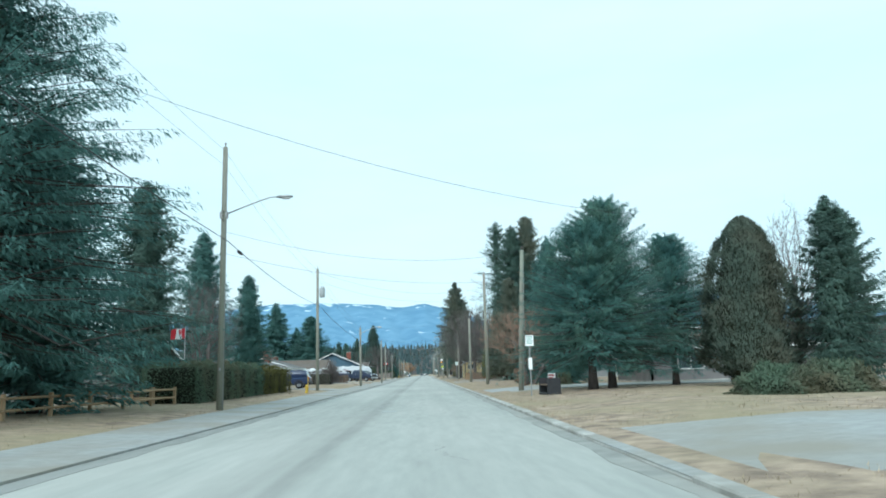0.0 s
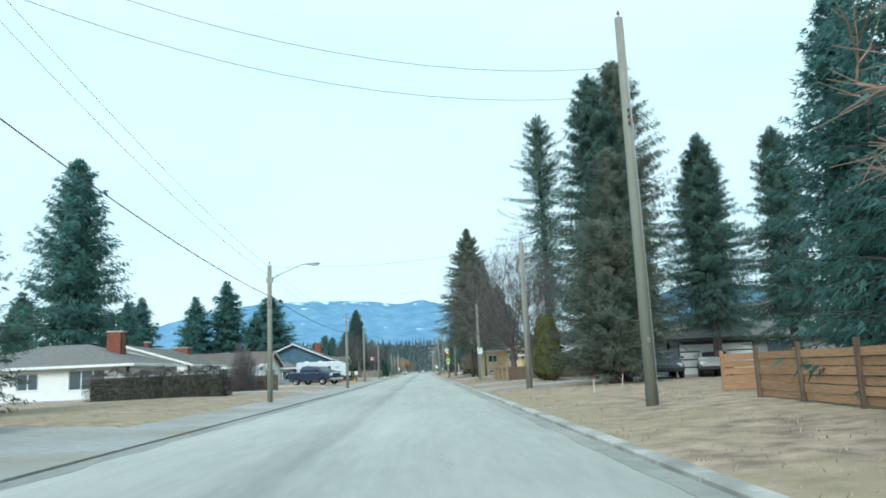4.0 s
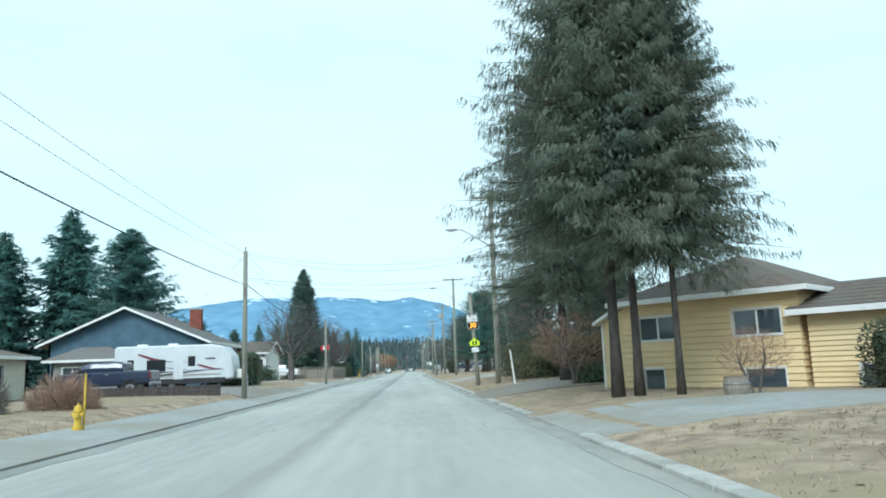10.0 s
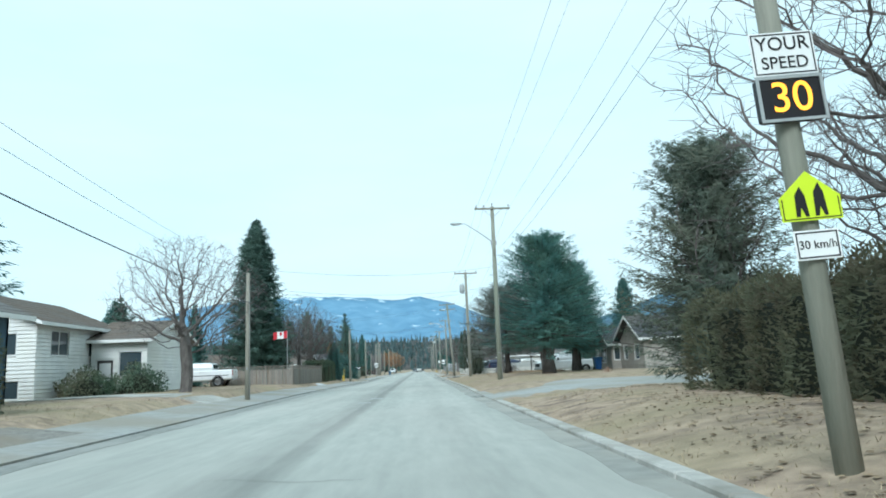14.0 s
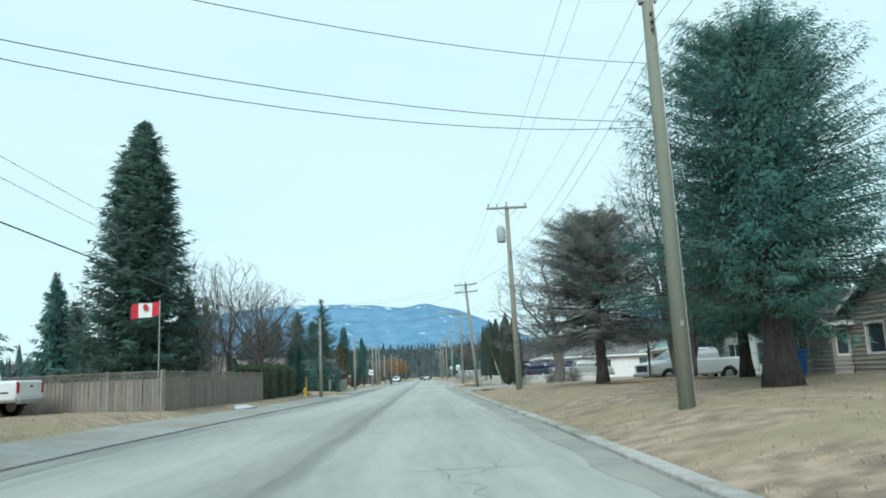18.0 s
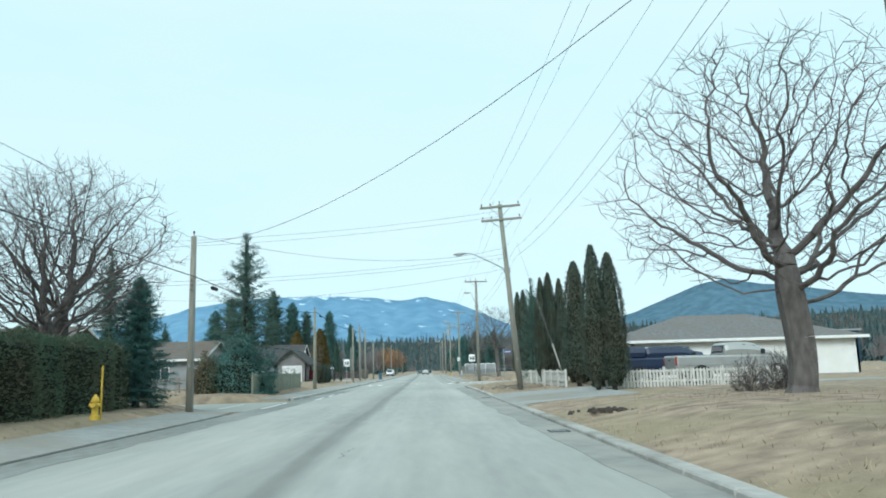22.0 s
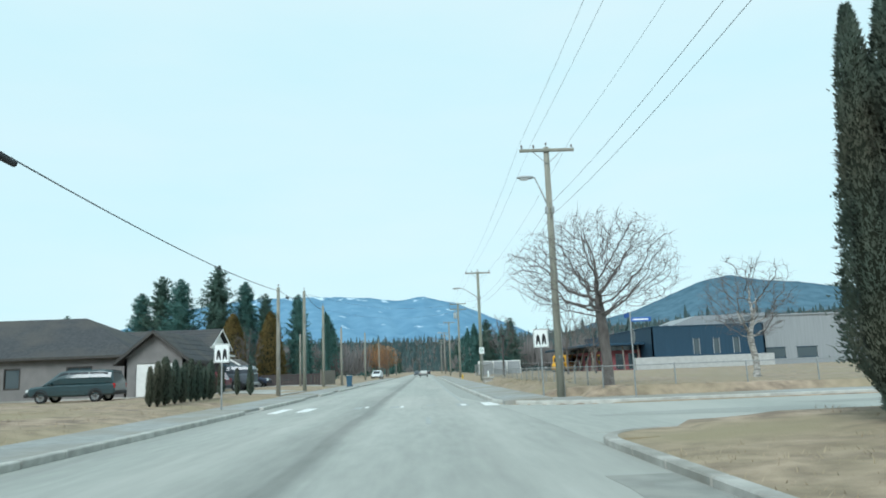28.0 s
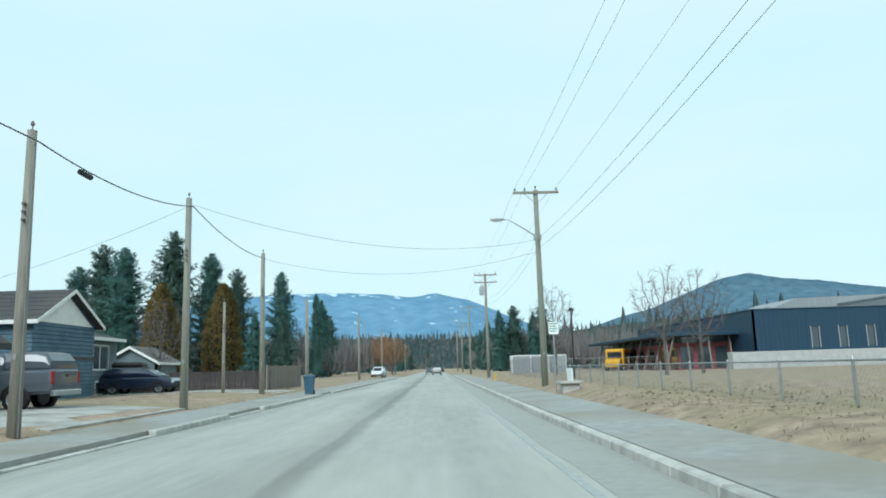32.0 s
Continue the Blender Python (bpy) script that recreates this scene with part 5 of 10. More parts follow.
def gz(x, y):
    """Height of the ground beside the road."""
    d = x - edge_r(y)
    if d >= 0:
        if STREET_R[0] < y < STREET_R[1]:
            return -0.03
        for cx, cy, sg, r in ((5.1, 283.4, 1, 2.0), (6.8, 300.7, -1, 4.0)):
            if x < cx and 0 < (y - cy) * sg < r + 0.45 and math.hypot(x - cx, y - cy) > r - 0.05:
                return -0.03
            if x < cx and 0 < (y - cy) * sg < r + 0.45:
                return 0.06
        if y > 296.4 and (d < 2.0 or y < 299.3):
            return 0.06
        field = float(np.interp(d, (2.0, 2.6, 6, 20), (0, 0.2, 0.2, 0)) * np.interp(y, (296.4, 298.5, 300), (0, 0, 1)))
        return field + float(np.interp(d, (0, 0.35, 5, 60, 400, 4000), (0.02, 0.09, 0.34, 0.4, 0.2, 0)) + np.interp(d, (0.36, 2.4, 60, 300), (0, 1, 1, 0)) * np.interp(y, (110, 122, 140, 148, 157, 182, 189, 206, 224, 240, 252), (0, 0.1, 0.1, 0, 0.28, 0.28, 0, 0.4, 0.4, 0.27, 0)))
    d = (edge_l(y) - x) * 2.35 / path_l(y)
    if d >= 0:
        if STREET_L[0] < y < STREET_L[1]:
            return -0.03
        bank = float(np.interp(y, (60, 100, 140, 165, 195, 215, 235, 290), (0.05, 0.1, 0.24, 0.26, 0.42, 0.42, 0.24, 0.16)))
        return float(np.interp(d, (0, 2.3, 7, 60, 400, 4000), (0.0, 0.07, 0.30, 0.4, 0.2, 0)) + bank * np.interp(d, (1.2, 2.3, 3.1, 9, 20), (0, 0.25, 1, 0.7, 0)))
    return -0.12


def build_ground():
    ys = [-300, -120, -60, -40] + list(range(-36, 440, 4)) + [460, 500, 560, 650, 800, 1000, 1500, 2200, 3200, 4800]
    for a in (*STREET_R, *STREET_L):
        ys += [a - 0.25, a + 0.05, a + 0.25]
    ys += [277 + 0.45 * i for i in range(56)]
    ys = sorted(set(ys))
    offs_r = [0.0, 0.02, 0.36, 0.8, 1.2, 1.7, 2.2, 2.8, 3.4, 4, 6, 9, 13, 20, 32, 60, 120, 400, 1500, 4500]
    offs_l = [0.0, 0.02, 1.2, 2.3, 3.2, 4.5, 6, 9, 13, 20, 32, 60, 120, 400, 1500, 4500]
    rng = random.Random(5)
    v, rows = [], []
    for y in ys:
        row = []
        for o in reversed(offs_l):
            row.append((edge_l(y) - o * path_l(y) / 2.35, o))
        row.append((0.5 * (edge_l(y) + edge_r(y)), None))
        for o in offs_r:
            row.append((edge_r(y) + o, o))
        for x, o in row:
            z = -0.12 if o is None or o == 0.0 else gz(x, y)
            if o and 1 < o < 100 and z > 0:
                z += rng.uniform(-0.025, 0.025)
            v.append((x, y, z))
        rows.append(len(row))
    n = rows[0]
    f = [(i * n + j, i * n + j + 1, (i + 1) * n + j + 1, (i + 1) * n + j) for i in range(len(ys) - 1) for j in range(n - 1)]
    ob = new("ground", mesh_of("ground", Shape().add(v, f), LAWN, True))
    return tagged(ob, "dry straw-coloured lawn and verge in early spring", "ground", kind="structure")


build_ground()


def road_material():
    m = ASPHALT.copy()
    m.name = "worn_road_asphalt"
    n, l = m.node_tree.nodes, m.node_tree.links
    b = n["Principled BSDF"]
    src = b.inputs["Base Color"].links[0].from_socket
    geo = n.new("ShaderNodeNewGeometry")
    wob = n.new("ShaderNodeTexNoise")
    wob.inputs["Scale"].default_value, wob.inputs["Detail"].default_value = 0.12, 5
    l.new(geo.outputs["Position"], wob.inputs["Vector"])
    sep = n.new("ShaderNodeSeparateXYZ")
    l.new(geo.outputs["Position"], sep.inputs[0])
    ma = n.new("ShaderNodeMath")
    ma.operation = "MULTIPLY_ADD"
    l.new(wob.outputs["Fac"], ma.inputs[0])
    ma.inputs[1].default_value = 0.45
    l.new(sep.outputs["X"], ma.inputs[2])
    mr = n.new("ShaderNodeMapRange")
    mr.inputs["From Min"].default_value, mr.inputs["From Max"].default_value = -7.775, 4.225
    l.new(ma.outputs[0], mr.inputs["Value"])
    rp = n.new("ShaderNodeValToRGB")
    rp.color_ramp.interpolation = "LINEAR"
    across = ((-7.6, 0.8), (-6.2, 0.88), (-5.2, 1.03), (-3.9, 0.98), (-3.1, 1.01), (-2.55, 0.84), (-2.1, 0.78), (-1.98, 0.6), (-1.78, 0.64), (-1.5, 0.98), (-0.5, 1.03), (0.8, 0.95), (1.8, 1.03), (2.5, 0.95), (3.2, 0.84))
    stops = [((x + 8.0) / 12.0, c) for x, c in across]
    els = rp.color_ramp.elements
    els[0].position, els[1].position = stops[0][0], stops[-1][0]
    els[0].color, els[1].color = (stops[0][1],) * 3 + (1,), (stops[-1][1],) * 3 + (1,)
    for p, c in stops[1:-1]:
        els.new(p).color = (c, c, c, 1)
    l.new(mr.outputs[0], rp.inputs[0])
    mx = n.new("ShaderNodeMixRGB")
    mx.blend_type = "MULTIPLY"
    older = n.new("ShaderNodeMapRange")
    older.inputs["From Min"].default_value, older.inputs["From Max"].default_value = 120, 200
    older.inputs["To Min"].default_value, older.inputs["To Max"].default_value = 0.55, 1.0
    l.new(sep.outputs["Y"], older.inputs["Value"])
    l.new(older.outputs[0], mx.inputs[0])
    l.new(src, mx.inputs[1])
    l.new(rp.outputs[0], mx.inputs[2])
    last = mx.outputs[0]
    # long wheel streaks and broad worn fields
    for sc, lo, hi in (((1.5, 0.035, 1.0), 0.93, 1.06), ((0.16, 0.09, 1.0), 0.92, 1.07), ((4.0, 0.5, 1.0), 0.95, 1.05)):
        mp = n.new("ShaderNodeMapping")
        mp.inputs["Scale"].default_value = sc
        l.new(geo.outputs["Position"], mp.inputs["Vector"])
        ns = n.new("ShaderNodeTexNoise")
        ns.inputs["Scale"].default_value, ns.inputs["Detail"].default_value = 1.0, 4
        l.new(mp.outputs[0], ns.inputs["Vector"])
        wear = n.new("ShaderNodeMapRange")
        wear.inputs["From Min"].default_value, wear.inputs["From Max"].default_value = 0.3, 0.7
        wear.inputs["To Min"].default_value, wear.inputs["To Max"].default_value = lo, hi
        l.new(ns.outputs["Fac"], wear.inputs["Value"])
        mul = n.new("ShaderNodeMixRGB")
        mul.blend_type = "MULTIPLY"
        mul.inputs[0].default_value = 1.0
        l.new(last, mul.inputs[1])
        l.new(wear.outputs[0], mul.inputs[2])
        last = mul.outputs[0]
    l.new(last, b.inputs["Base Color"])
    return m


def strip(name, label, category, ys, xa, xb, za, zb, material, depth=0.25):
    """A paved strip between two edge functions, with thickness."""
    s = Shape()
    lift = za if callable(za) else (lambda y: za)
    rings = [[(xa(y), y, lift(y)), (xb(y), y, zb), (xb(y), y, zb - depth), (xa(y), y, lift(y) - depth)] for y in ys]
    return tagged(new(name, mesh_of(name, s.rings(rings), material)), label, category, kind="structure")


YS = list(range(-40, 440, 5)) + [460, 500, 560, 650, 800, 1000, 1500]
GUTTER_Y = list(range(-40, 281))
rg_ = random.Random(17)
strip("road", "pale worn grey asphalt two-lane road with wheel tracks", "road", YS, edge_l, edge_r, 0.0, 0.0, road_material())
strip("gutter_edge", "dark dirty asphalt gutter along the road edge", "gutter", GUTTER_Y, lambda y: edge_l(y) - 0.02, lambda y: edge_l(y) + float(np.interp(y, (150, 195, 222, 240, 255), (0.46, 0.75, 0.75, 0.95, 1.2))) + 0.09 * math.sin(y * 0.31) * math.sin(y * 1.7) + rg_.uniform(-0.03, 0.03), 0.006, 0.006, ASPHALT_DARK, 0.05)
strip("gutter_edge", "dark patched asphalt gutter beside the curb", "gutter", GUTTER_Y, lambda y: edge_r(y) - float(np.interp(y, (150, 190, 235, 255), (0.36, 0.55, 0.65, 0.9))) - 0.08 * math.sin(y * 0.21) * math.sin(y * 1.3) + rg_.uniform(-0.04, 0.04), lambda y: edge_r(y), 0.006, 0.006, ASPHALT_DIRTY, 0.05)
for ya, yb in ((-40, 252.5), (263.5, 430)):
    strip("footpath", "pale cracked asphalt footpath beside the road", "footpath", [ya] + [y for y in YS if ya < y < yb] + [yb],
          lambda y: edge_l(y) - path_l(y), lambda y: edge_l(y) - (0.02 if y < 252 else 0.2), lambda y: gz(edge_l(y) - path_l(y), y) + 0.045, 0.05 if ya < 0 else 0.13, PATH, 0.2)
strip("footpath", "grey asphalt footpath beside a chain-link fence", "footpath", [298.5, 305, 315, 330, 360, 400, 430], lambda y: edge_r(y) + 0.22, lambda y: edge_r(y) + 2.0, 0.15, 0.22, PATH, 0.2)
strip("side_street", "grey asphalt side street with patched surface", "side street", list(STREET_R), lambda y: edge_r(y), lambda y: 140.0, 0.004, 0.0, ASPHALT, 0.2)
strip("side_street", "grey asphalt side street joining the road", "side street", list(STREET_L), lambda y: -120.0, lambda y: edge_l(y), 0.0, 0.004, ASPHALT, 0.2)


def curb_run(label, ya, yb, side, h, w, material, step=1.5, drops=()):
    """A concrete curb in cast lengths with open joints; drops: stretches where it dips for a driveway."""
    ob = thing("curb", label, "curb", None, kind="structure")
    full = mesh_of("curb_length", Shape().box(0, 0.012, -0.15, w, step - 0.012, h, min(0.025, h * 0.3)), material)
    low = mesh_of("curb_length", Shape().box(0, 0.012, -0.15, w, step - 0.012, 0.035, 0.01), material)
    y = ya
    while y < yb:
        ed = edge_r if side > 0 else edge_l
        a = math.degrees(math.atan2(ed(y + step) - ed(y), step))
        dip = any(p < y + step / 2 < q for p, q in drops)
        p = part("curb_length", low if dip else full, None, ob)
        p.matrix_basis = pose(ed(y) - (w if side < 0 else 0), y, 0, 0, 0, -a)
        y += step
    return ob


DRIVES_R = [(8.5, 15.2), (43.2, 52.6), (92, 97), (104.6, 109.6), (134.4, 141.4), (151.5, 158), (187, 198), (250.5, 261.5)]
curb_run("low worn concrete curb, chipped and stained", -19.6, 262, 1, 0.085, 0.28, CONCRETE, drops=DRIVES_R)
curb_run("worn concrete curb before a street corner", 262.4, 283, 1, 0.12, 0.24, CONCRETE)
curb_run("pale concrete curb along the footpath", 300.7, 430, 1, 0.15, 0.2, CURB_WHITE)
curb_run("pale concrete curb with driveway gaps", 264, 430, -1, 0.14, 0.2, CURB_WHITE, drops=[(298.6, 301.2), (311.6, 317.8), (324.4, 329.2), (342, 347)])


def curb_arc(label, cx, cy, r, a0, a1, h=0.14, w=0.2, material=None):
    s = Shape()
    rings = []
    for i in range(13):
        a = radians(a0 + (a1 - a0) * i / 12)
        c, q = math.cos(a), math.sin(a)
        rings.append([(cx + c * r, cy + q * r, -0.15), (cx + c * r, cy + q * r, h - 0.02), (cx + c * (r - 0.02), cy + q * (r - 0.02), h), (cx + c * (r - w), cy + q * (r - w), h), (cx + c * (r - w), cy + q * (r - w), -0.15)])
    s.rings(rings)
    return tagged(new("curb_return", mesh_of("curb_return", s, material or CURB_WHITE)), label, "curb", kind="structure")


curb_arc("rounded concrete curb at the street corner", 5.13, 283.4, 2.0, 88, 180, 0.12, 0.24, CONCRETE)
curb_arc("rounded concrete curb at the far street corner", 6.8, 300.7, 4.0, 181, 270)
for xa, xb, yc, lb in ((6.8, 90.0, 296.7, "concrete curb along the far side of the side street"),):
    tagged(new("side_curb", mesh_of("side_curb", Shape().box(xa, yc, -0.15, xb, yc + 0.2, 0.14, 0.02), CURB_WHITE)), lb, "curb", kind="structure")


for cx, cy, sg, rad in ((5.13, 283.4, 1, 2.0), (6.8, 300.7, -1, 4.0)):
    arc = [(cx + rad * math.cos(radians(180 - 90 * i / 12)), cy + sg * rad * math.sin(radians(90 * i / 12))) for i in range(13)]
    xe = edge_r(cy) - 0.02
    wedge = Shape()
    for (xa, ya), (xb, yb) in zip(arc, arc[1:]):
        wedge.add([(xe, cy + sg * (rad + 0.45), 0.003), (xa, ya, 0.003), (xb, yb, 0.003)], [(0, 1, 2) if sg < 0 else (0, 2, 1)])
    tagged(new("street_apron", mesh_of("street_apron", wedge, ASPHALT)), "asphalt fillet of a rounded street corner", "road", kind="structure")


def drive(label, xa, xb, ya, yb, flare, material):
    """A driveway laid on the verge, following its rise."""
    s = Shape()
    rings = []
    n = 8
    if 0 < xa < 5:
        xa = min(xa, edge_r((ya + yb) / 2) + 0.02)
    for i in range(n + 1):
        x = xa + (xb - xa) * i / n
        fl = flare * (1 - i / n) ** 3
        rings.append([(x, ya - fl, gz(x, ya) + 0.035), (x, yb + fl, gz(x, yb) + 0.035), (x, yb + fl, gz(x, yb) - 0.1), (x, ya - fl, gz(x, ya) - 0.1)])
    s.rings(rings)
    return tagged(new("driveway", mesh_of("driveway", s, material)), label, "driveway", kind="structure")


drive("wide grey asphalt driveway across dry lawn", 3.35, 40, 9.2, 14.6, 1.2, PATH)
drive("asphalt side drive beside a fence", 3.5, 40, 45.0, 50.6, 2.2, PATH)
drive("concrete driveway across the verge", 3.7, 16, 93, 96.2, 0.8, PATH)
drive("pale concrete driveway before a board fence", 3.7, 22, 105.3, 108.4, 1.0, PATH)
drive("broad asphalt driveway before a yellow house", 3.7, 26, 135.0, 139.2, 0.9, PATH)
drive("gravel driveway curving behind a shrub", 3.5, 24, 153, 157, 2.0, GRAVEL)
drive("pale asphalt driveway beside a clipped lawn", 3.6, 40, 189, 196.6, 1.2, PATH)
drive("wide worn asphalt drive by the pickets", 3.2, 7.7, 251.2, 261.0, 1.0, PATH)
drive("worn asphalt drive between two rows of pickets", 7.6, 22, 257.9, 261.0, 0.0, PATH)
drive("asphalt driveway with a parked blue car", -7.4, -20, 67, 72.5, 0.6, PATH)
drive("asphalt driveway beside a low fence", -7.4, -22, 105, 109, 0.6, PATH)
drive("concrete driveway under a dark pickup", -7.5, -24, 122.8, 128.2, 1.0, CONCRETE)
drive("gravel driveway under a travel trailer", -7.4, -24, 161, 177, 1.0, GRAVEL)
drive("concrete driveway before a white house", -7.6, -18, 193, 197, 0.6, CONCRETE)
drive("concrete driveway under parked trucks", -8.8, -26, 318.6, 326.6, 0.6, CONCRETE)
drive("concrete driveway before a dark garage", -8.8, -20, 342.2, 346.8, 0.6, CONCRETE)

PAINT_FAINT = mat("worn_off_paint", (0.40, 0.42, 0.41), (0.30, 0.315, 0.305), 9.0, 0.8, c2=(0.33, 0.345, 0.335), scale2=2.0)
# crosswalk bars and edge marks
for x, w, y0, y1, worn in ((-5.75, 0.42, 298.5, 301.7, 0), (-4.75, 0.45, 298.8, 301.6, 0), (-2.7, 0.3, 299.6, 301.2, 1), (-2.3, 0.14, 300.4, 301.3, 0), (-1.25, 0.32, 299.6, 300.6, 1), (-0.85, 0.1, 299.5, 300.8, 0), (0.15, 0.4, 300.4, 301.0, 1), (0.2, 0.1, 299.8, 301.0, 1), (1.35, 0.46, 299.0, 301.0, 1), (1.5, 0.2, 299.2, 300.6, 0), (2.35, 0.55, 298.6, 301.2, 0)):
    tagged(new("crosswalk_bar", mesh_of("crosswalk_bar", Shape().box(x, y0, 0.0, x + w, y1, 0.007 if worn else 0.009), PAINT_FAINT if worn else PAINT_WHITE)), "worn white crosswalk bar painted on asphalt", "road marking", "crosswalk bars", "structure")
for x, y, w, d in ((-6.7, 255.4, 0.13, 5.6), (-8.7, 256.4, 0.12, 4.2), (-5.75, 263.5, 0.12, 3.6), (-5.75, 269.0, 0.12, 2.6), (-5.5, 272.4, 0.1, 1.5), (0.1, 290.2, 0.14, 2.6), (-1.6, 27.5, 0.55, 0.9), (-2.2, 195.5, 0.6, 0.8), (-2.4, 191.0, 0.5, 0.6)):
    tagged(new("edge_mark", mesh_of("edge_mark", Shape().box(x, y, 0.0, x + w, y + d, 0.008), PAINT_WHITE if x < -5 else PAINT_FAINT)), "faded white line painted at the road edge", "road marking", "edge marks", "structure")
tagged(new("edge_line", mesh_of("edge_line", Shape().rings([[(edge_r(y) - 1.15, y, 0.0), (edge_r(y) - 1.03, y, 0.0), (edge_r(y) - 1.03, y, 0.007), (edge_r(y) - 1.15, y, 0.007)] for y in range(302, 431, 8)]), PAINT_FAINT)), "thin white edge line painted along the road", "road marking", kind="structure")

PATCHED = mat("patched_asphalt", (0.335, 0.34, 0.31), (0.29, 0.295, 0.272), 6.0, 0.85, bump=0.3, bscale=50, c2=(0.33, 0.333, 0.305), scale2=0.8)
strip("gutter_edge", "darker asphalt band along the curb", "gutter", [301.0, 303.0] + list(range(305, 431, 3)), lambda y: edge_r(y) - float(np.interp(y, (301, 308), (0.1, 0.95))) + rg_.uniform(-0.05, 0.05), edge_r, 0.006, 0.006, PATCHED, 0.05)
rp_ = random.Random(21)
for px_, py_, rx_, ry_ in ((8.5, 290.8, 3.4, 1.1), (15.5, 293.0, 4.0, 0.9)):
    ring = [(px_ + rx_ * rp_.uniform(0.75, 1.2) * math.cos(k * math.pi / 9), py_ + ry_ * rp_.uniform(0.75, 1.2) * math.sin(k * math.pi / 9)) for k in range(18)]
    tagged(new("road_patch", mesh_of("road_patch", Shape().add([(x, y, 0.009) for x, y in ring], [tuple(range(18))]), PATCHED)), "darker asphalt repair patch in the road", "road patch", "road patches", "structure")


def corner_pad(name, label, cx, cy, a0, a1, material, r=3.82, z=0.135):
    """The quarter disc inside a rounded curb."""
    ring = [(cx + r * math.cos(radians(a0 + (a1 - a0) * i / 14)), cy + r * math.sin(radians(a0 + (a1 - a0) * i / 14))) for i in range(15)]
    pts = [(cx + 0.6, cy)] + ring if name != "verge" else [(cx, cy)] + ring
    n = len(pts)
    sh = Shape().add([(x, y, z) for x, y in pts] + [(x, y, -0.1) for x, y in pts], [tuple(range(n)), tuple(range(2 * n - 1, n - 1, -1))] + [(i, i + n, (i + 1) % n + n, (i + 1) % n) for i in range(n)])
    tagged(new(name, mesh_of(name, sh, material)), label, "ground" if name == "verge" else "footpath", kind="structure")


corner_pad("verge", "dry lawn inside a rounded street corner", 5.13, 283.4, 88, 180, LAWN, 1.78, 0.115)
corner_pad("footpath", "pale paved corner of the footpath", 6.8, 300.7, 180, 270, PATH)
tagged(new("footpath", mesh_of("footpath", Shape().box(6.79, 296.9, -0.1, 70, 299.2, 0.137, 0.01), PATH)), "grey paved footpath along the side street", "footpath", kind="structure")


def drain(x, y, kind_grate=True):
    if kind_grate:
        ob = thing("storm_drain", "dark iron storm drain grate beside the curb", "storm drain", pose(x, y, 0.004) @ Matrix.Diagonal((0.7, 0.7, 1, 1)), "storm drains")
        part("grate_rim", Shape().box(-0.3, -0.3, 0, 0.3, -0.26, 0.014).box(-0.3, 0.26, 0, 0.3, 0.3, 0.014).box(-0.3, -0.26, 0, -0.26, 0.26, 0.014).box(0.26, -0.26, 0, 0.3, 0.26, 0.014), BLACK_PLASTIC, ob)
        for k in range(7):
            part("grate_bar", Shape().box(-0.24 + k * 0.072, -0.26, 0, -0.2 + k * 0.072, 0.26, 0.012), STEEL, ob)
    else:
        ob = thing("manhole_cover", "round iron manhole cover set in asphalt", "manhole cover", pose(x, y, 0.001))
        part("lid", Shape().rings([[(0.33 * math.cos(k * math.pi / 12), 0.33 * math.sin(k * math.pi / 12), z) for k in range(24)] for z in (0, 0.01)]), ASPHALT_DARK, ob)
        part("collar", Shape().rings([[(r * math.cos(k * math.pi / 12), r * math.sin(k * math.pi / 12), 0.008) for k in range(24)] for r in (0.34, 0.4)], cap=False), BLACK_PLASTIC, ob)


for x, y in ((2.95, 116.3), (2.85, 165.2), (2.85, 192.8), (2.85, 240.6), (2.9, 260.0)):
    drain(x, y)
drain(2.0, 117.5, False)


def cracks():
    """Meandering cracks and tar seams in the road, joined."""
    rng = random.Random(11)
    s = Shape()
    for k in range(46):
        x, y = rng.uniform(-4.5, 2.6), rng.uniform(4, 330)
        long = rng.random() < 0.5
        a = math.pi / 2 + rng.uniform(-0.3, 0.3) if long else rng.uniform(-0.15, 0.15)
        for i in range(rng.randint(6, 14)):
            a2 = a + rng.uniform(-0.7, 0.7)
            ln, w = rng.uniform(0.12, 0.35), rng.uniform(0.006, 0.016)
            x2, y2 = x + math.cos(a2) * ln, y + math.sin(a2) * ln
            nx, ny = -math.sin(a2) * w, math.cos(a2) * w
            if edge_l(y) + 0.4 < x2 < edge_r(y) - 0.5:
                s.add([(x - nx, y - ny, 0.003), (x2 - nx, y2 - ny, 0.003), (x2 + nx, y2 + ny, 0.003), (x + nx, y + ny, 0.003)], [(0, 1, 2, 3)])
            x, y = x2, y2
    tagged(new("road_cracks", mesh_of("road_cracks", s, ASPHALT_DARK)), "fine dark cracks and tar seams across the asphalt", "cracks", kind="stuff")


cracks()


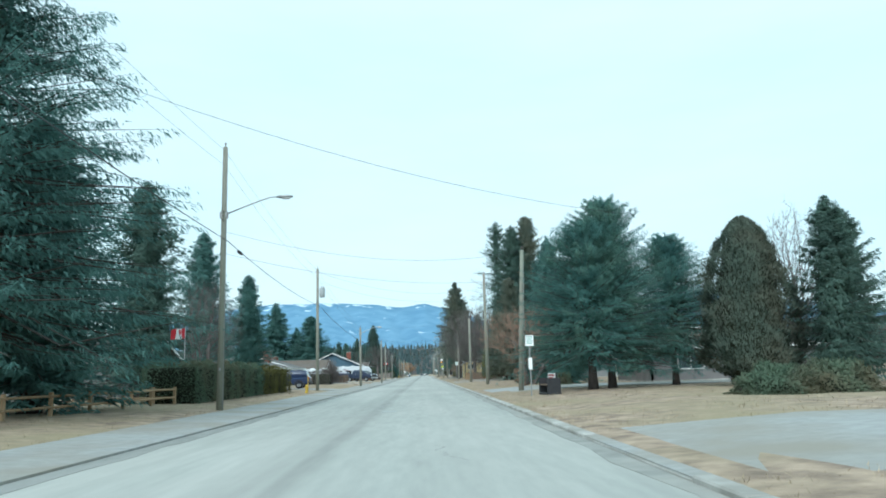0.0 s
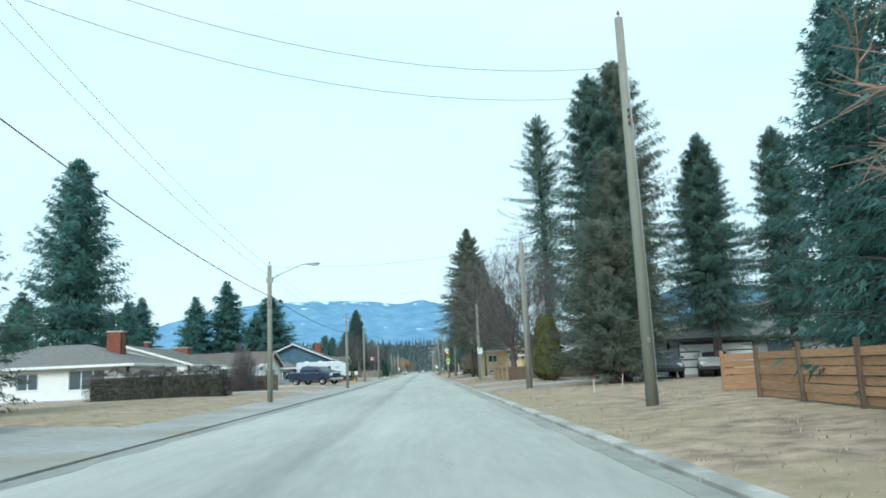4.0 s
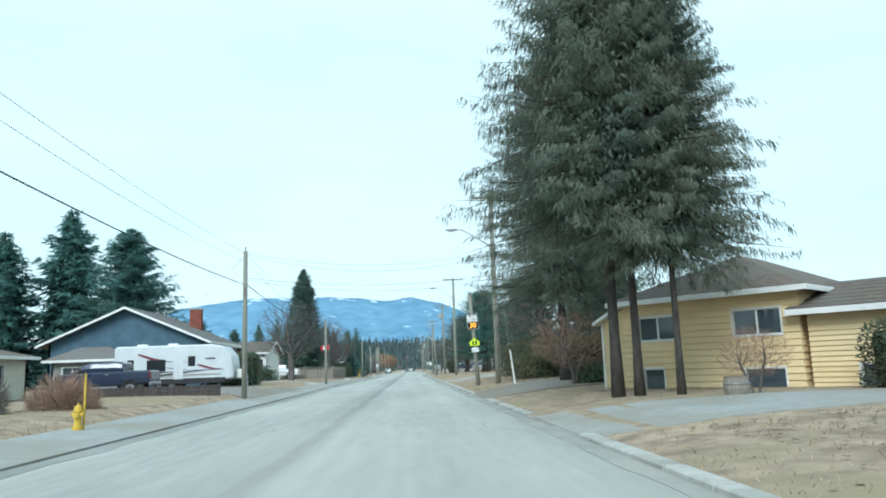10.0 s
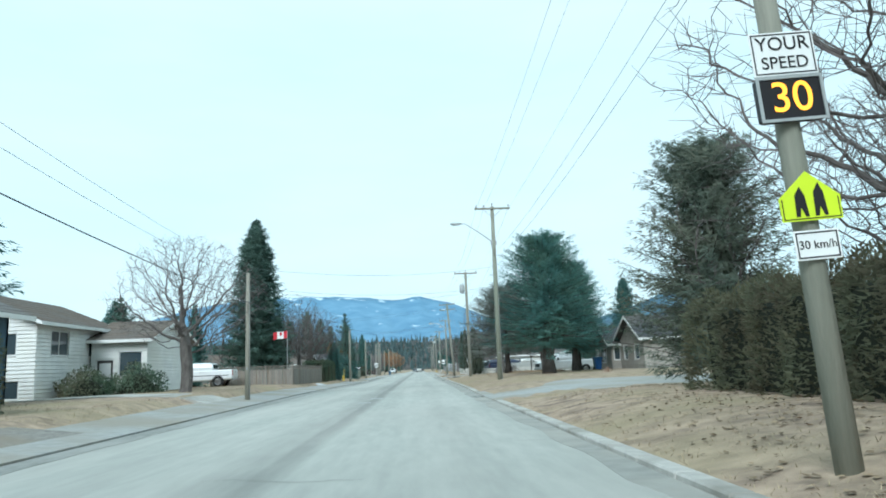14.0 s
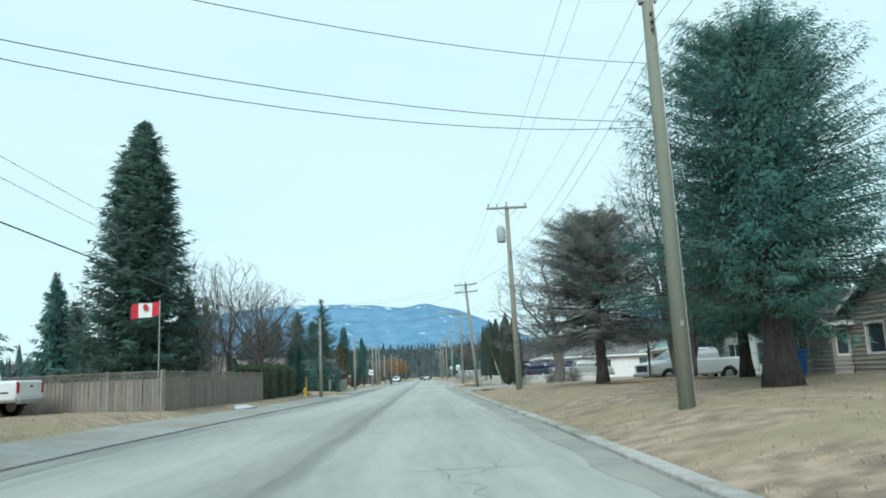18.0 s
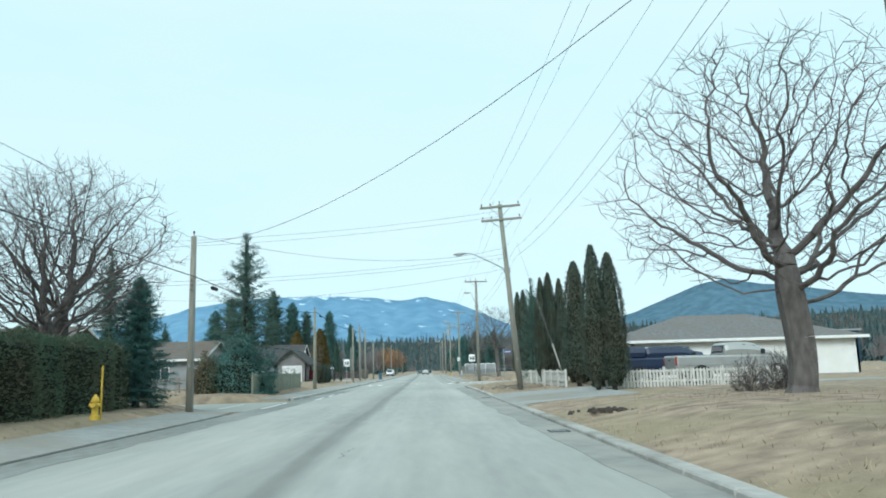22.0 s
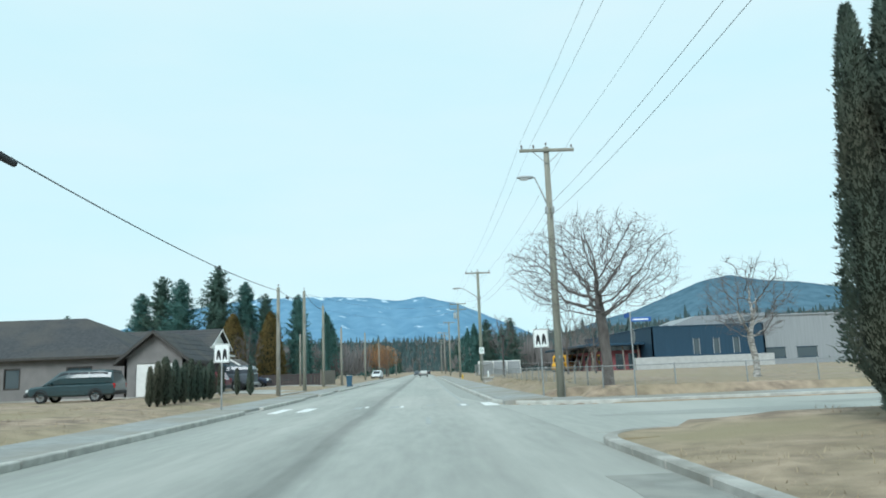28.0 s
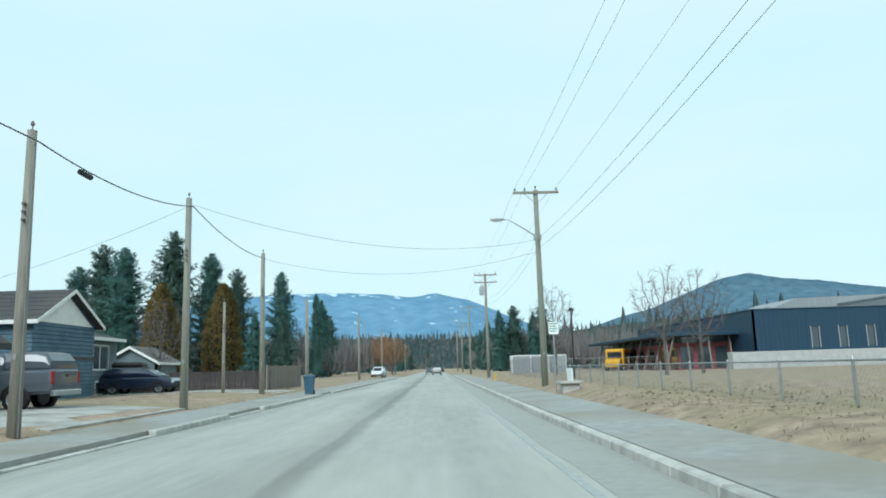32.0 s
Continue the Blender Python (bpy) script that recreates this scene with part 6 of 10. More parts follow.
# ---- distance: mountains, wooded hills, far trees ----
def ridge(name, label, dist, az0, az1, heights, material, depth=700, n=90, seed=1, rough=0.03, ref=(0, 150)):
    """A mountain range: heights in degrees over the horizon at even steps of bearing (degrees right of straight ahead)."""
    rng = np.random.default_rng(seed)
    az = np.radians(np.linspace(az0, az1, n))
    el = np.interp(np.linspace(0, 1, n), np.linspace(0, 1, len(heights)), heights)
    jag = np.convolve(rng.normal(size=n + 8), np.ones(5) / 5, "same")[4:-4] * rough * el
    s = Shape()
    rings = []
    for k in range(9):
        u = k / 8
        d = dist - depth * (1 - u)
        row = []
        for i in range(n):
            e = max(0.02, el[i] + jag[i])
            z = dist * math.tan(math.radians(e)) * (u ** 1.3) * (1 + 0.10 * math.sin(i * 0.9 + k * 1.7) * (1 - u))
            row.append((ref[0] + d * math.sin(az[i]), ref[1] + d * math.cos(az[i]), z - 12 * (1 - u)))
        rings.append(row)
    back = [(p[0] * 1.15, ref[1] + (p[1] - ref[1]) * 1.15, -20) for p in rings[-1]]
    rings.append(back)
    s.rings(rings, cap=False, closed=False)
    return tagged(new(name, mesh_of(name, s, material, True)), label, "mountains", kind="structure")


def mountain_mat(name, blue, dark, snow_lo, snow_hi, snow_amount, sc):
    m = mat(name, blue, dark, sc, 0.95, detail=10, spec=0.0)
    n, l = m.node_tree.nodes, m.node_tree.links
    b = n["Principled BSDF"]
    src = b.inputs["Base Color"].links[0].from_socket
    geo = n.new("ShaderNodeNewGeometry")
    sep = n.new("ShaderNodeSeparateXYZ")
    l.new(geo.outputs["Position"], sep.inputs[0])
    nz = n.new("ShaderNodeTexNoise")
    nz.inputs["Scale"].default_value, nz.inputs["Detail"].default_value = 0.012, 8
    l.new(geo.outputs["Position"], nz.inputs["Vector"])
    hi = n.new("ShaderNodeMapRange")
    hi.inputs["From Min"].default_value, hi.inputs["From Max"].default_value = snow_lo, snow_hi
    l.new(sep.outputs["Z"], hi.inputs["Value"])
    ad = n.new("ShaderNodeMath")
    ad.operation = "MULTIPLY_ADD"
    l.new(hi.outputs[0], ad.inputs[0])
    ad.inputs[1].default_value = snow_amount
    l.new(nz.outputs["Fac"], ad.inputs[2])
    rp = n.new("ShaderNodeValToRGB")
    rp.color_ramp.elements[0].position, rp.color_ramp.elements[1].position = 0.66, 0.74
    l.new(ad.outputs[0], rp.inputs[0])
    mx = n.new("ShaderNodeMixRGB")
    l.new(rp.outputs[0], mx.inputs[0])
    l.new(src, mx.inputs[1])
    # snow colour, tinted pale blue to carry the distance haze
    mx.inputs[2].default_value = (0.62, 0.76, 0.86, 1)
    l.new(mx.outputs[0], b.inputs["Base Color"])
    return m


# distance haze is painted into the blue of the mountain and hill colours
MOUNTAIN_FAR = mountain_mat("haze_blue_snowy_mountain", (0.165, 0.305, 0.425), (0.118, 0.238, 0.35), 380, 430, 0.16, 0.01)
MOUNTAIN_NEAR = mat("haze_blue_wooded_hill", (0.105, 0.182, 0.235), (0.072, 0.130, 0.172), 0.03, 0.95, detail=10, spec=0.0)
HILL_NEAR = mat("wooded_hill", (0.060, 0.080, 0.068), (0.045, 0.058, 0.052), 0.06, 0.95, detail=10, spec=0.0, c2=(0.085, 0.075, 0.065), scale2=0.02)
ridge("mountains", "mountain range with snow patches, coloured in blue distance haze", 4300, -24, 9, (3.4, 3.5, 4.2, 4.9, 5.3, 5.6, 5.75, 5.8, 5.75, 5.65, 5.4, 5.55, 5.1, 4.2, 3.2, 2.2), MOUNTAIN_FAR, 1900, 140, 2, 0.012)
# wooded hill: its blue is haze put into the colour
ridge("hill", "wooded hill behind the houses, coloured in dark haze blue", 2900, 7, 42, (0.8, 1.5, 2.6, 3.3, 3.8, 4.7, 5.5, 5.9, 5.4, 5.1, 4.6, 4.2, 3.8, 3.4, 3.1, 2.7, 2.3), MOUNTAIN_NEAR, 900, 110, 3, 0.012)
RISE = (1.6, 1.8, 1.9, 2.1, 2.1, 2.2, 2.3, 2.2, 2.2, 2.6, 2.9, 3.0, 3.1, 2.8, 2.5, 2.2)
ridge("wooded_rise", "low dark wooded rise at the end of the road", 1900, -60, 60, RISE, HILL_NEAR, 700, 150, 4, 0.05)


# ---- tree stock ----
FIR_HUGE = conifer_meshes(19, 6.0, 2.6, 62, 11, 190, 60, SPRUCE, droop=0.2, curve=0.7, twig=0.32, width=0.024, hang=0.9, ragged=0.28, core=0.62, tuft=0.045)
SPRUCE_BIG = conifer_meshes(11, 4.4, 2.2, 44, 12, 190, 1, SPRUCE_BLUE, droop=0.14, curve=0.52, twig=0.22, width=0.018, hang=1.0, ragged=0.3, core=0.6, tuft=0.034)
SPRUCE_ROUND = conifer_meshes(11, 4.2, 2.6, 46, 11, 175, 2, SPRUCE_BLUE, droop=-0.05, curve=0.36, twig=0.25, width=0.021, hang=0.6, ragged=0.24, core=0.62, tuft=0.036, trunk_r=0.42)
FIR_TALL = conifer_meshes(20, 3.9, 4.5, 50, 8, 120, 3, FIR, droop=0.28, curve=0.7, twig=0.5, width=0.028, hang=0.8, ragged=0.35, gaps=0.05)
FIR_TALL2 = conifer_meshes(20, 4.4, 3.8, 50, 8, 120, 4, FIR_BROWN, droop=0.32, curve=0.62, twig=0.5, width=0.028, hang=1.0, ragged=0.33, gaps=0.03)
FIR_MID = conifer_meshes(14, 3.8, 0.8, 44, 9, 62, 5, SPRUCE, droop=0.12, curve=0.72, twig=0.5, width=0.05, hang=0.45, ragged=0.25)
FIR_MID2 = conifer_meshes(14, 3.9, 1.0, 38, 8, 58, 6, FIR, droop=0.15, curve=0.78, twig=0.52, width=0.05, hang=0.45, ragged=0.35, gaps=0.08)
FIR_FAR = conifer_meshes(14, 4.0, 0.6, 30, 8, 42, 15, SPRUCE, droop=0.1, curve=0.72, twig=0.62, width=0.07, hang=0.45, ragged=0.32, tuft=0.12)
FIR_FAR2 = conifer_meshes(14, 3.6, 0.8, 26, 8, 42, 16, FIR, droop=0.12, curve=0.62, twig=0.62, width=0.07, hang=0.45, ragged=0.4, gaps=0.06, tuft=0.12)
SNAG = conifer_meshes(26, 4.4, 7.5, 44, 6, 150, 7, FIR, droop=0.32, curve=0.62, twig=0.42, width=0.018, hang=1.6, ragged=0.5, gaps=0.15, core=0.3)
YOUNG_SPRUCE = conifer_meshes(9.4, 2.6, 0.9, 17, 8, 110, 8, FIR, droop=0.02, curve=0.82, twig=0.3, width=0.017, hang=0.3, ragged=0.3, core=0.22)
DARK_ROUND = conifer_meshes(7.8, 3.2, 0.5, 40, 9, 110, 54, FIR_BROWN, droop=-0.2, curve=0.36, twig=0.4, width=0.024, hang=0.2, ragged=0.3, trunk_r=0.3)
FAR_A = conifer_meshes(12, 2.6, 0.6, 26, 7, 26, 9, SPRUCE, curve=0.85, twig=0.65, width=0.09, hang=0.5, ragged=0.28, tuft=0.16)
FAR_B = conifer_meshes(12, 3.0, 1.6, 24, 7, 26, 10, FIR, curve=0.7, twig=0.7, width=0.09, hang=0.5, ragged=0.4, gaps=0.1, tuft=0.16)
CEDAR_TALL = conifer_meshes(16.7, 3.1, 0.6, 70, 9, 50, 11, FIR, droop=-0.35, curve=0.72, twig=0.6, width=0.06, hang=0.25, ragged=0.22)
CEDAR_CONE = columnar_meshes(7, 2.6, 42000, 12, CEDAR, taper=0.62, leaf=0.2, width=0.026, low=0.1)
CYPRESS = columnar_meshes(6.4, 0.66, 13000, 13, CEDAR, taper=0.72, leaf=0.12, width=0.02, low=0.15)
CYPRESS_B = columnar_meshes(5.3, 0.75, 10000, 14, CEDAR_LIME, taper=0.55, leaf=0.17, width=0.026, low=0.1)
CEDAR_GOLDEN = columnar_meshes(9.8, 1.9, 9000, 15, CEDAR_GOLD, taper=0.7, leaf=0.3, width=0.08, low=0.3)
MINI_CEDAR = columnar_meshes(1.45, 0.3, 1500, 16, CEDAR, taper=0.5, leaf=0.12, width=0.03, low=0.05)


def conifer(meshes, base_h, x, y, h, label, wide=1.0, rot=0.0, category="conifer", lean=0.0, group=""):
    k = h / base_h
    m = pose(x, y, gz(x, y), lean, 0, rot) @ Matrix.Diagonal((k * wide, k * wide, k, 1))
    return make_conifer(meshes, label, category, m, group)


def column(meshes, base_h, x, y, h, label, wide=1.0, rot=0.0, group=""):
    k = h / base_h
    return make_columnar(meshes, label, pose(x, y, gz(x, y), 0, 0, rot) @ Matrix.Diagonal((k * wide, k * wide, k, 1)), group)


# ---- left side, first houses ----
conifer(FIR_HUGE, 19, -15.2, 23.0, 19.5, "huge dark green fir with drooping boughs behind a rail fence", 1.25, 40)
conifer(FIR_MID, 14, -14.6, 28.0, 11.5, "dense dark fir grown against a huge one", 1.5, 100)
conifer(FIR_MID2, 14, -17.8, 47, 14.0, "tall open-branched green fir behind a bungalow", 1.1, 10)
conifer(FIR_MID2, 14, -27, 52, 13, "dark green fir behind a bungalow", 1.0, 130)
conifer(FIR_MID, 14, -43, 144, 30, "very tall dense dark fir standing behind houses", 1.0, 70)
conifer(FIR_MID, 14, -18.5, 78, 12, "dense dark spruce with an uneven side", 0.95, 200)
conifer(FIR_MID2, 14, -20, 84, 10.5, "dark spruce beside a bigger one", 1.0, 30)
house("low grey bungalow with a pale roof behind a rail fence", -32, 50, 12.5, 9, 2.5, 1.5, SIDING_GREY, ROOF_GREY, front=[(2, 0.9, 1.6, 1.1), (7, 0.9, 2.2, 1.2)], right=[(2, 0.9, 1.5, 1.1), (5.5, 0.9, 1.5, 1.1)], doors=[(5.0, 0.15, 0.95, 2.05)])
house("white gabled cottage half hidden by firs", -31, 28, 7, 7, 2.6, 1.8, SIDING_WHITE, ROOF_GREY, ridge="y", front=[(1.2, 0.9, 1.3, 1.2), (4.2, 0.9, 1.3, 1.2)], right=[(2.5, 0.9, 1.4, 1.2)])


def rail_fence():
    ob = thing("rail_fence", "low brown post-and-rail fence on dry grass", "fence", pose(-13.0, 20.5, 0.25))
    a = Vector((0, 0, 0))
    b = Vector((1.2, 15.0, 0))
    n = 7
    post = mesh_of("post", Shape().box(-0.06, -0.06, -0.3, 0.06, 0.06, 0.85, 0.012), BOARD_TAN)
    for i in range(n):
        p = part("post", post, None, ob)
        p.location = a.lerp(b, i / (n - 1))
    for i in range(n - 1):
        for z in (0.35, 0.72):
            p0, p1 = a.lerp(b, i / (n - 1)), a.lerp(b, (i + 1) / (n - 1))
            part("rail", Shape().tube([p0 + Vector((0.03, 0, z)), p1 + Vector((0.03, 0, z))], 0.05, 6), BOARD_TAN, ob)
    for k in range(5):
        p0 = b + Vector((-1.0 * k, 0, 0))
        p = part("post", post, None, ob)
        p.location = p0 + Vector((-1.0, 0, 0))
    for z in (0.35, 0.72):
        part("rail", Shape().tube([b + Vector((0, 0, z)), b + Vector((-5, 0, z))], 0.05, 6), BOARD_TAN, ob)


rail_fence()
hedge("long clipped dark green hedge beside the path", -13.6, 36, -10.9, 50.3, 1.9, HEDGE, 3, z=0.28)
hedge("yellowing clipped hedge in rounded clumps", -12.9, 50.8, -10.9, 60.5, 1.7, HEDGE_GOLD, 4, z=0.28, lumps=0.2)


def flag(label, x, y, h, turn, z=0.3, pole_h=None):
    ob = thing("flag", label, "flag", pose(x, y, z, 0, 0, turn))
    part("flagpole", Shape().tube([(0, 0, -0.2), (0, 0, (pole_h or h) + 0.05)], 0.025, 7), LAMP_GREY, ob)
    n = 14

    def cloth(u0, u1, material, label_, nm):
        s = Shape()
        rows = []
        for i in range(n + 1):
            u = u0 + (u1 - u0) * i / n
            sag = 0.22 * u * u
            rows.append([(-u * 1.15, 0.09 * math.sin(u * 7 + v * 1.5) * u, h - v * 0.6 - sag - 0.05 * math.sin(u * 5)) for v in (0, 0.33, 0.66, 1)])
        s.rings(rows, cap=False, closed=False)
        part(nm, s, material, ob, label_, smooth=True)

    cloth(0.0, 0.27, RED_CLOTH, "red band", "flag_band")
    cloth(0.27, 0.73, WHITE_CLOTH, "white middle", "flag_field")
    cloth(0.73, 1.0, RED_CLOTH, "red band", "flag_band")
    part("flag_emblem", Shape().add([(-0.45, -0.075, h - 0.4), (-0.62, -0.075, h - 0.42), (-0.66, -0.075, h - 0.18), (-0.55, -0.075, h - 0.1), (-0.46, -0.075, h - 0.2)], [(0, 1, 2, 3, 4)]), RED_CLOTH, ob, "plain red shape")
    return ob


flag("red and white flag on a slim pole over a hedge", -13.9, 43.3, 4.1, 70)
hydrant("yellow fire hydrant with a marker post on the verge", -9.0, 57)
suv("dark blue SUV parked in a driveway", pose(-13.0, 70.2, 0.36, 0, 0, 180), CAR_BLUE)
TREE_TALL = bare_tree_meshes(12, 3.0, 2.6, 21, n=1300, trunk_r=0.23, tip=0.0105, up=0.35)
TREE_ROUND = bare_tree_meshes(9.5, 4.4, 2.4, 22, n=2500, trunk_r=0.33, tip=0.0092, up=0.02)
TREE_MULTI = bare_tree_meshes(12.5, 5.2, 2.2, 23, stems=6, n=3800, trunk_r=0.21, tip=0.009, spread=0.3, up=0.42, shoot=1.2)
TREE_CLUMP = bare_tree_meshes(12.0, 4.2, 2.2, 27, stems=6, n=2400, trunk_r=0.27, tip=0.009, spread=0.22, up=0.5, shoot=1.1)
TREE_RED = bare_tree_meshes(6.6, 3.6, 1.2, 24, stems=2, n=1800, trunk_r=0.14, bark=BARK_GREY, twigs=TWIG_RED, shoot=0.5)
TREE_SMALL = bare_tree_meshes(6.0, 1.9, 1.6, 25, n=420, trunk_r=0.09, up=0.25, shoot=0.35)


def bare(meshes, base_h, x, y, h, label, wide=1.0, rot=0.0, lean=0.0):
    k = h / base_h
    return make_bare_tree(meshes, label, pose(x, y, gz(x, y), 0, lean, rot) @ Matrix.Diagonal((k * wide, k * wide, k, 1)))


bare(TREE_MULTI, 12.5, -21, 71, 10.5, "broad leafless grey tree behind hedges", 0.75, 20)
conifer(FIR_MID2, 14, -21.8, 60.0, 11.0, "green fir behind a long hedge", 1.0, 70)
bare(TREE_TALL, 12, -27, 66, 11, "leafless grey tree behind a bungalow", 1.0, 100)
hedge("bare brown twiggy hedge before white houses", -21, 98.6, -12.2, 100.2, 1.7, TWIG, 5, dens=300, leaf=0.2, width=0.012, z=0.3, lumps=0.2)
bush("tall rounded leafless bush beside a pole", -13.6, 108.5, 1.35, 3.7, TWIG, 6, 5200, 0.2, twiggy=True)
house("long white bungalow with a grey roof and red chimney", -33, 103, 13, 10, 2.4, 1.7, SIDING_WHITE, ROOF_GREY, hip=True, front=[(1.5, 0.9, 1.8, 1.1), (5.5, 0.9, 1.4, 1.1), (9, 0.8, 2.4, 1.3)], right=[(2, 0.8, 2.0, 1.2), (6, 0.8, 1.6, 1.2)], chimney=(9.8, 4, 1.1, 4.9))
house("white gabled bungalow with a grey shingle roof", -33, 121, 11.5, 11, 2.6, 1.8, SIDING_WHITE, ROOF_GREY, ridge="y", front=[(2, 0.9, 1.4, 1.1), (7, 0.9, 2, 1.2)], right=[(1.5, 0.9, 1.4, 1.1), (4.5, 0.9, 1.4, 1.1), (7.5, 0.9, 1.6, 1.1)], chimney=(5.6, 4.6, 0.5, 5.0))
house("white bungalow with a brown roof and broad red chimney", -31, 140.5, 12, 11, 2.5, 1.7, SIDING_WHITE, ROOF_BROWN, front=[(1.5, 0.9, 1.5, 1.1), (6, 0.8, 2.4, 1.3)], right=[(2, 0.9, 1.5, 1.1), (6, 0.9, 1.5, 1.1)], chimney=(1.2, 0.6, 1.9, 5.0))
house("tan bungalow with a long brown shingle roof", -32.5, 154, 11, 10, 2.4, 1.6, STUCCO, ROOF_BROWN, hip=True, front=[(1, 0.9, 1.6, 1.1), (4.5, 0.9, 2.0, 1.2), (8, 0.9, 1.0, 1.2)], right=[(2.5, 0.9, 1.8, 1.2), (6, 0.9, 1.6, 1.1)], doors=[(9.5, 0.15, 0.95, 2.05)])
board_fence("low dark weathered board fence by a driveway", [(-19, 110.8), (-11.4, 110.8)], 1.25, BOARD_BROWN, board=0.14)


def camper(label, x0, x1, y, h, name="travel_trailer", stripes=True, z=0.33):
    """A white travel trailer lying across the view, nose at x1."""
    ob = thing(name, label, "travel trailer", pose(x0, y, z))
    ln = x1 - x0
    w = 1.2
    prof = [(0, 0.55, h - 0.1, w - 0.05), (0.15, 0.5, h, w), (ln - 1.5, 0.5, h, w), (ln - 0.7, 0.5, h - 0.15, w), (ln - 0.12, 0.55, h * 0.72, w - 0.04), (ln, 0.62, h * 0.5, w - 0.1)]
    part("body", loft(prof), CAMPER_WHITE, ob)
    for xa, xb, za, zb in ((0.95, 1.3, 1.45, 2.0), (2.3, 3.5, 1.25, 1.95), (5.15, 5.55, 1.55, 2.15)):
        if xb < ln - 1:
            win = part("window", Shape().box(xa - 0.05, -w - 0.035, za - 0.05, xb + 0.05, -w - 0.005, zb + 0.05, 0.01), BLACK_PLASTIC, ob)
            part("pane", Shape().box(xa, -w - 0.042, za, xb, -w - 0.03, zb), CAR_GLASS, win)
    part("door", Shape().box(4.1 if ln > 6 else 1.9, -w - 0.03, 0.62, 4.75 if ln > 6 else 2.5, -w - 0.01, 2.35, 0.01), CAMPER_WHITE, ob)
    if stripes:
        for mtl, zz, amp, x0_, x1_, th in ((BLACK_PLASTIC, 1.08, 0.06, 0.1, 0.62, 0.05), (CAR_GREY, 0.93, 0.30, 0.35, 0.93, 0.06), (CAR_SILVER, 0.86, 0.05, 0.02, 0.9, 0.14), (CAR_GREY, 1.45, -0.22, 0.4, 0.72, 0.03), (BLACK_PLASTIC, 1.98, -0.2, 0.3, 0.66, 0.025), (CAR_MAROON, 2.35, -0.35, 0.2, 0.42, 0.09), (CAR_MAROON, 1.55, -0.28, 0.7, 0.9, 0.075)):
            pts = []
            for i in range(11):
                u = i / 10
                xx = ln * (x0_ + (x1_ - x0_) * u)
                zc = zz + amp * math.sin(u * 1.9 - 0.2)
                t = th * (0.35 + 0.65 * math.sin(math.pi * min(1.0, 0.15 + u)))
                pts.append([(xx, -w - 0.022, zc - t), (xx, -w - 0.022, zc + t)])
            part("swoosh_stripe", Shape().rings(pts, cap=False, closed=False), mtl, ob)
        part("name_bar", Shape().box(ln - 1.9, -w - 0.03, 1.95, ln - 1.2, -w - 0.02, 2.06), CAR_GREY, ob)
        part("gas_bottle_cover", Shape().box(ln + 0.05, -0.45, 0.55, ln + 0.5, 0.45, 1.2, 0.08), SIDING_WHITE, ob)
    for xw in ((ln * 0.38, ln * 0.38 + 0.85) if ln > 6 else (ln * 0.5,)):
        for sg in (-1, 1):
            wheel(ob, xw, sg * 1.05, 0.34)
    part("skirt", Shape().box(0.1, -w - 0.015, 0.3, ln - 0.5, w + 0.015, 0.68, 0.02), BLACK_PLASTIC, ob)
    part("hitch", Shape().tube([(ln - 0.3, -0.5, 0.45), (ln + 0.9, 0, 0.42)], 0.05, 6).tube([(ln - 0.3, 0.5, 0.45), (ln + 0.9, 0, 0.42)], 0.05, 6), BLACK_PLASTIC, ob)
    part("jack_stand", Shape().tube([(ln + 0.8, 0, -0.02), (ln + 0.8, 0, 0.8)], 0.04, 6), STEEL, ob)
    for xr in (1.2, 3.4):
        part("roof_vent", Shape().box(xr, -0.3, h - 0.02, xr + 0.6, 0.3, h + 0.16, 0.03), SIDING_WHITE, ob)
    return ob


camper("small plain white camper beside a house", -22.5, -18.8, 139.6, 2.5, "camper_trailer", False)
pickup("dark navy crew-cab pickup parked nose to the road", pose(-10.8, 127.4, gz(-10.8, 127.4) + 0.04, 0, 0, -34), CAR_NAVY)
hydrant("yellow fire hydrant beside a driveway", -8.0, 139.8, 0.22)
bush("low brown leafless shrub beside a drive", -13.2, 143.5, 1.7, 1.5, TWIG, 31, 3200, 0.16, twiggy=True)
bush("low brown leafless shrub by a fence", -11.2, 146, 1.3, 1.3, TWIG_RED, 32, 2400, 0.16, twiggy=True)
board_fence("low dark board fence before a parked truck", [(-16, 158.6), (-9.4, 158.6)], 0.62, BOARD_DARK)
pickup("dark blue crew-cab pickup seen beside a trailer", pose(-18.2, 166.8, gz(-18.2, 166.8) + 0.04, 0, 0, 180), CAR_NAVY)
camper("white travel trailer with grey, black and maroon swooping stripes", -20.6, -12.4, 175.2, 3.0, z=gz(-14, 175.2) + 0.03)
hedge("tall clipped dark green hedge block", -15.5, 178.6, -12.0, 181.5, 2.6, HEDGE, 8)
house("slate blue gabled house with a red chimney", -28.2, 180.4, 12.0, 9, 3.9, 2.6, SIDING_BLUE, ROOF_GREY, ridge="y", front=[(2.0, 1.6, 1.4, 1.2), (8.2, 1.6, 1.6, 1.2), (11, 1.6, 1.2, 1.2)], right=[(2, 1.5, 1.6, 1.2), (5.5, 1.5, 1.6, 1.2)], chimney=(8.6, 7.6, 1.0, 7.0), boards=0.0, over=0.7)
house("green-trimmed cottage with a porch window", -26.5, 177.4, 5.0, 2.8, 2.5, 1.0, SIDING_GREY, ROOF_GREY, front=[(0.8, 0.8, 1.4, 1.2), (3, 0.8, 1.4, 1.2)], right=[(0.7, 0.8, 1.2, 1.2)], hip=True)
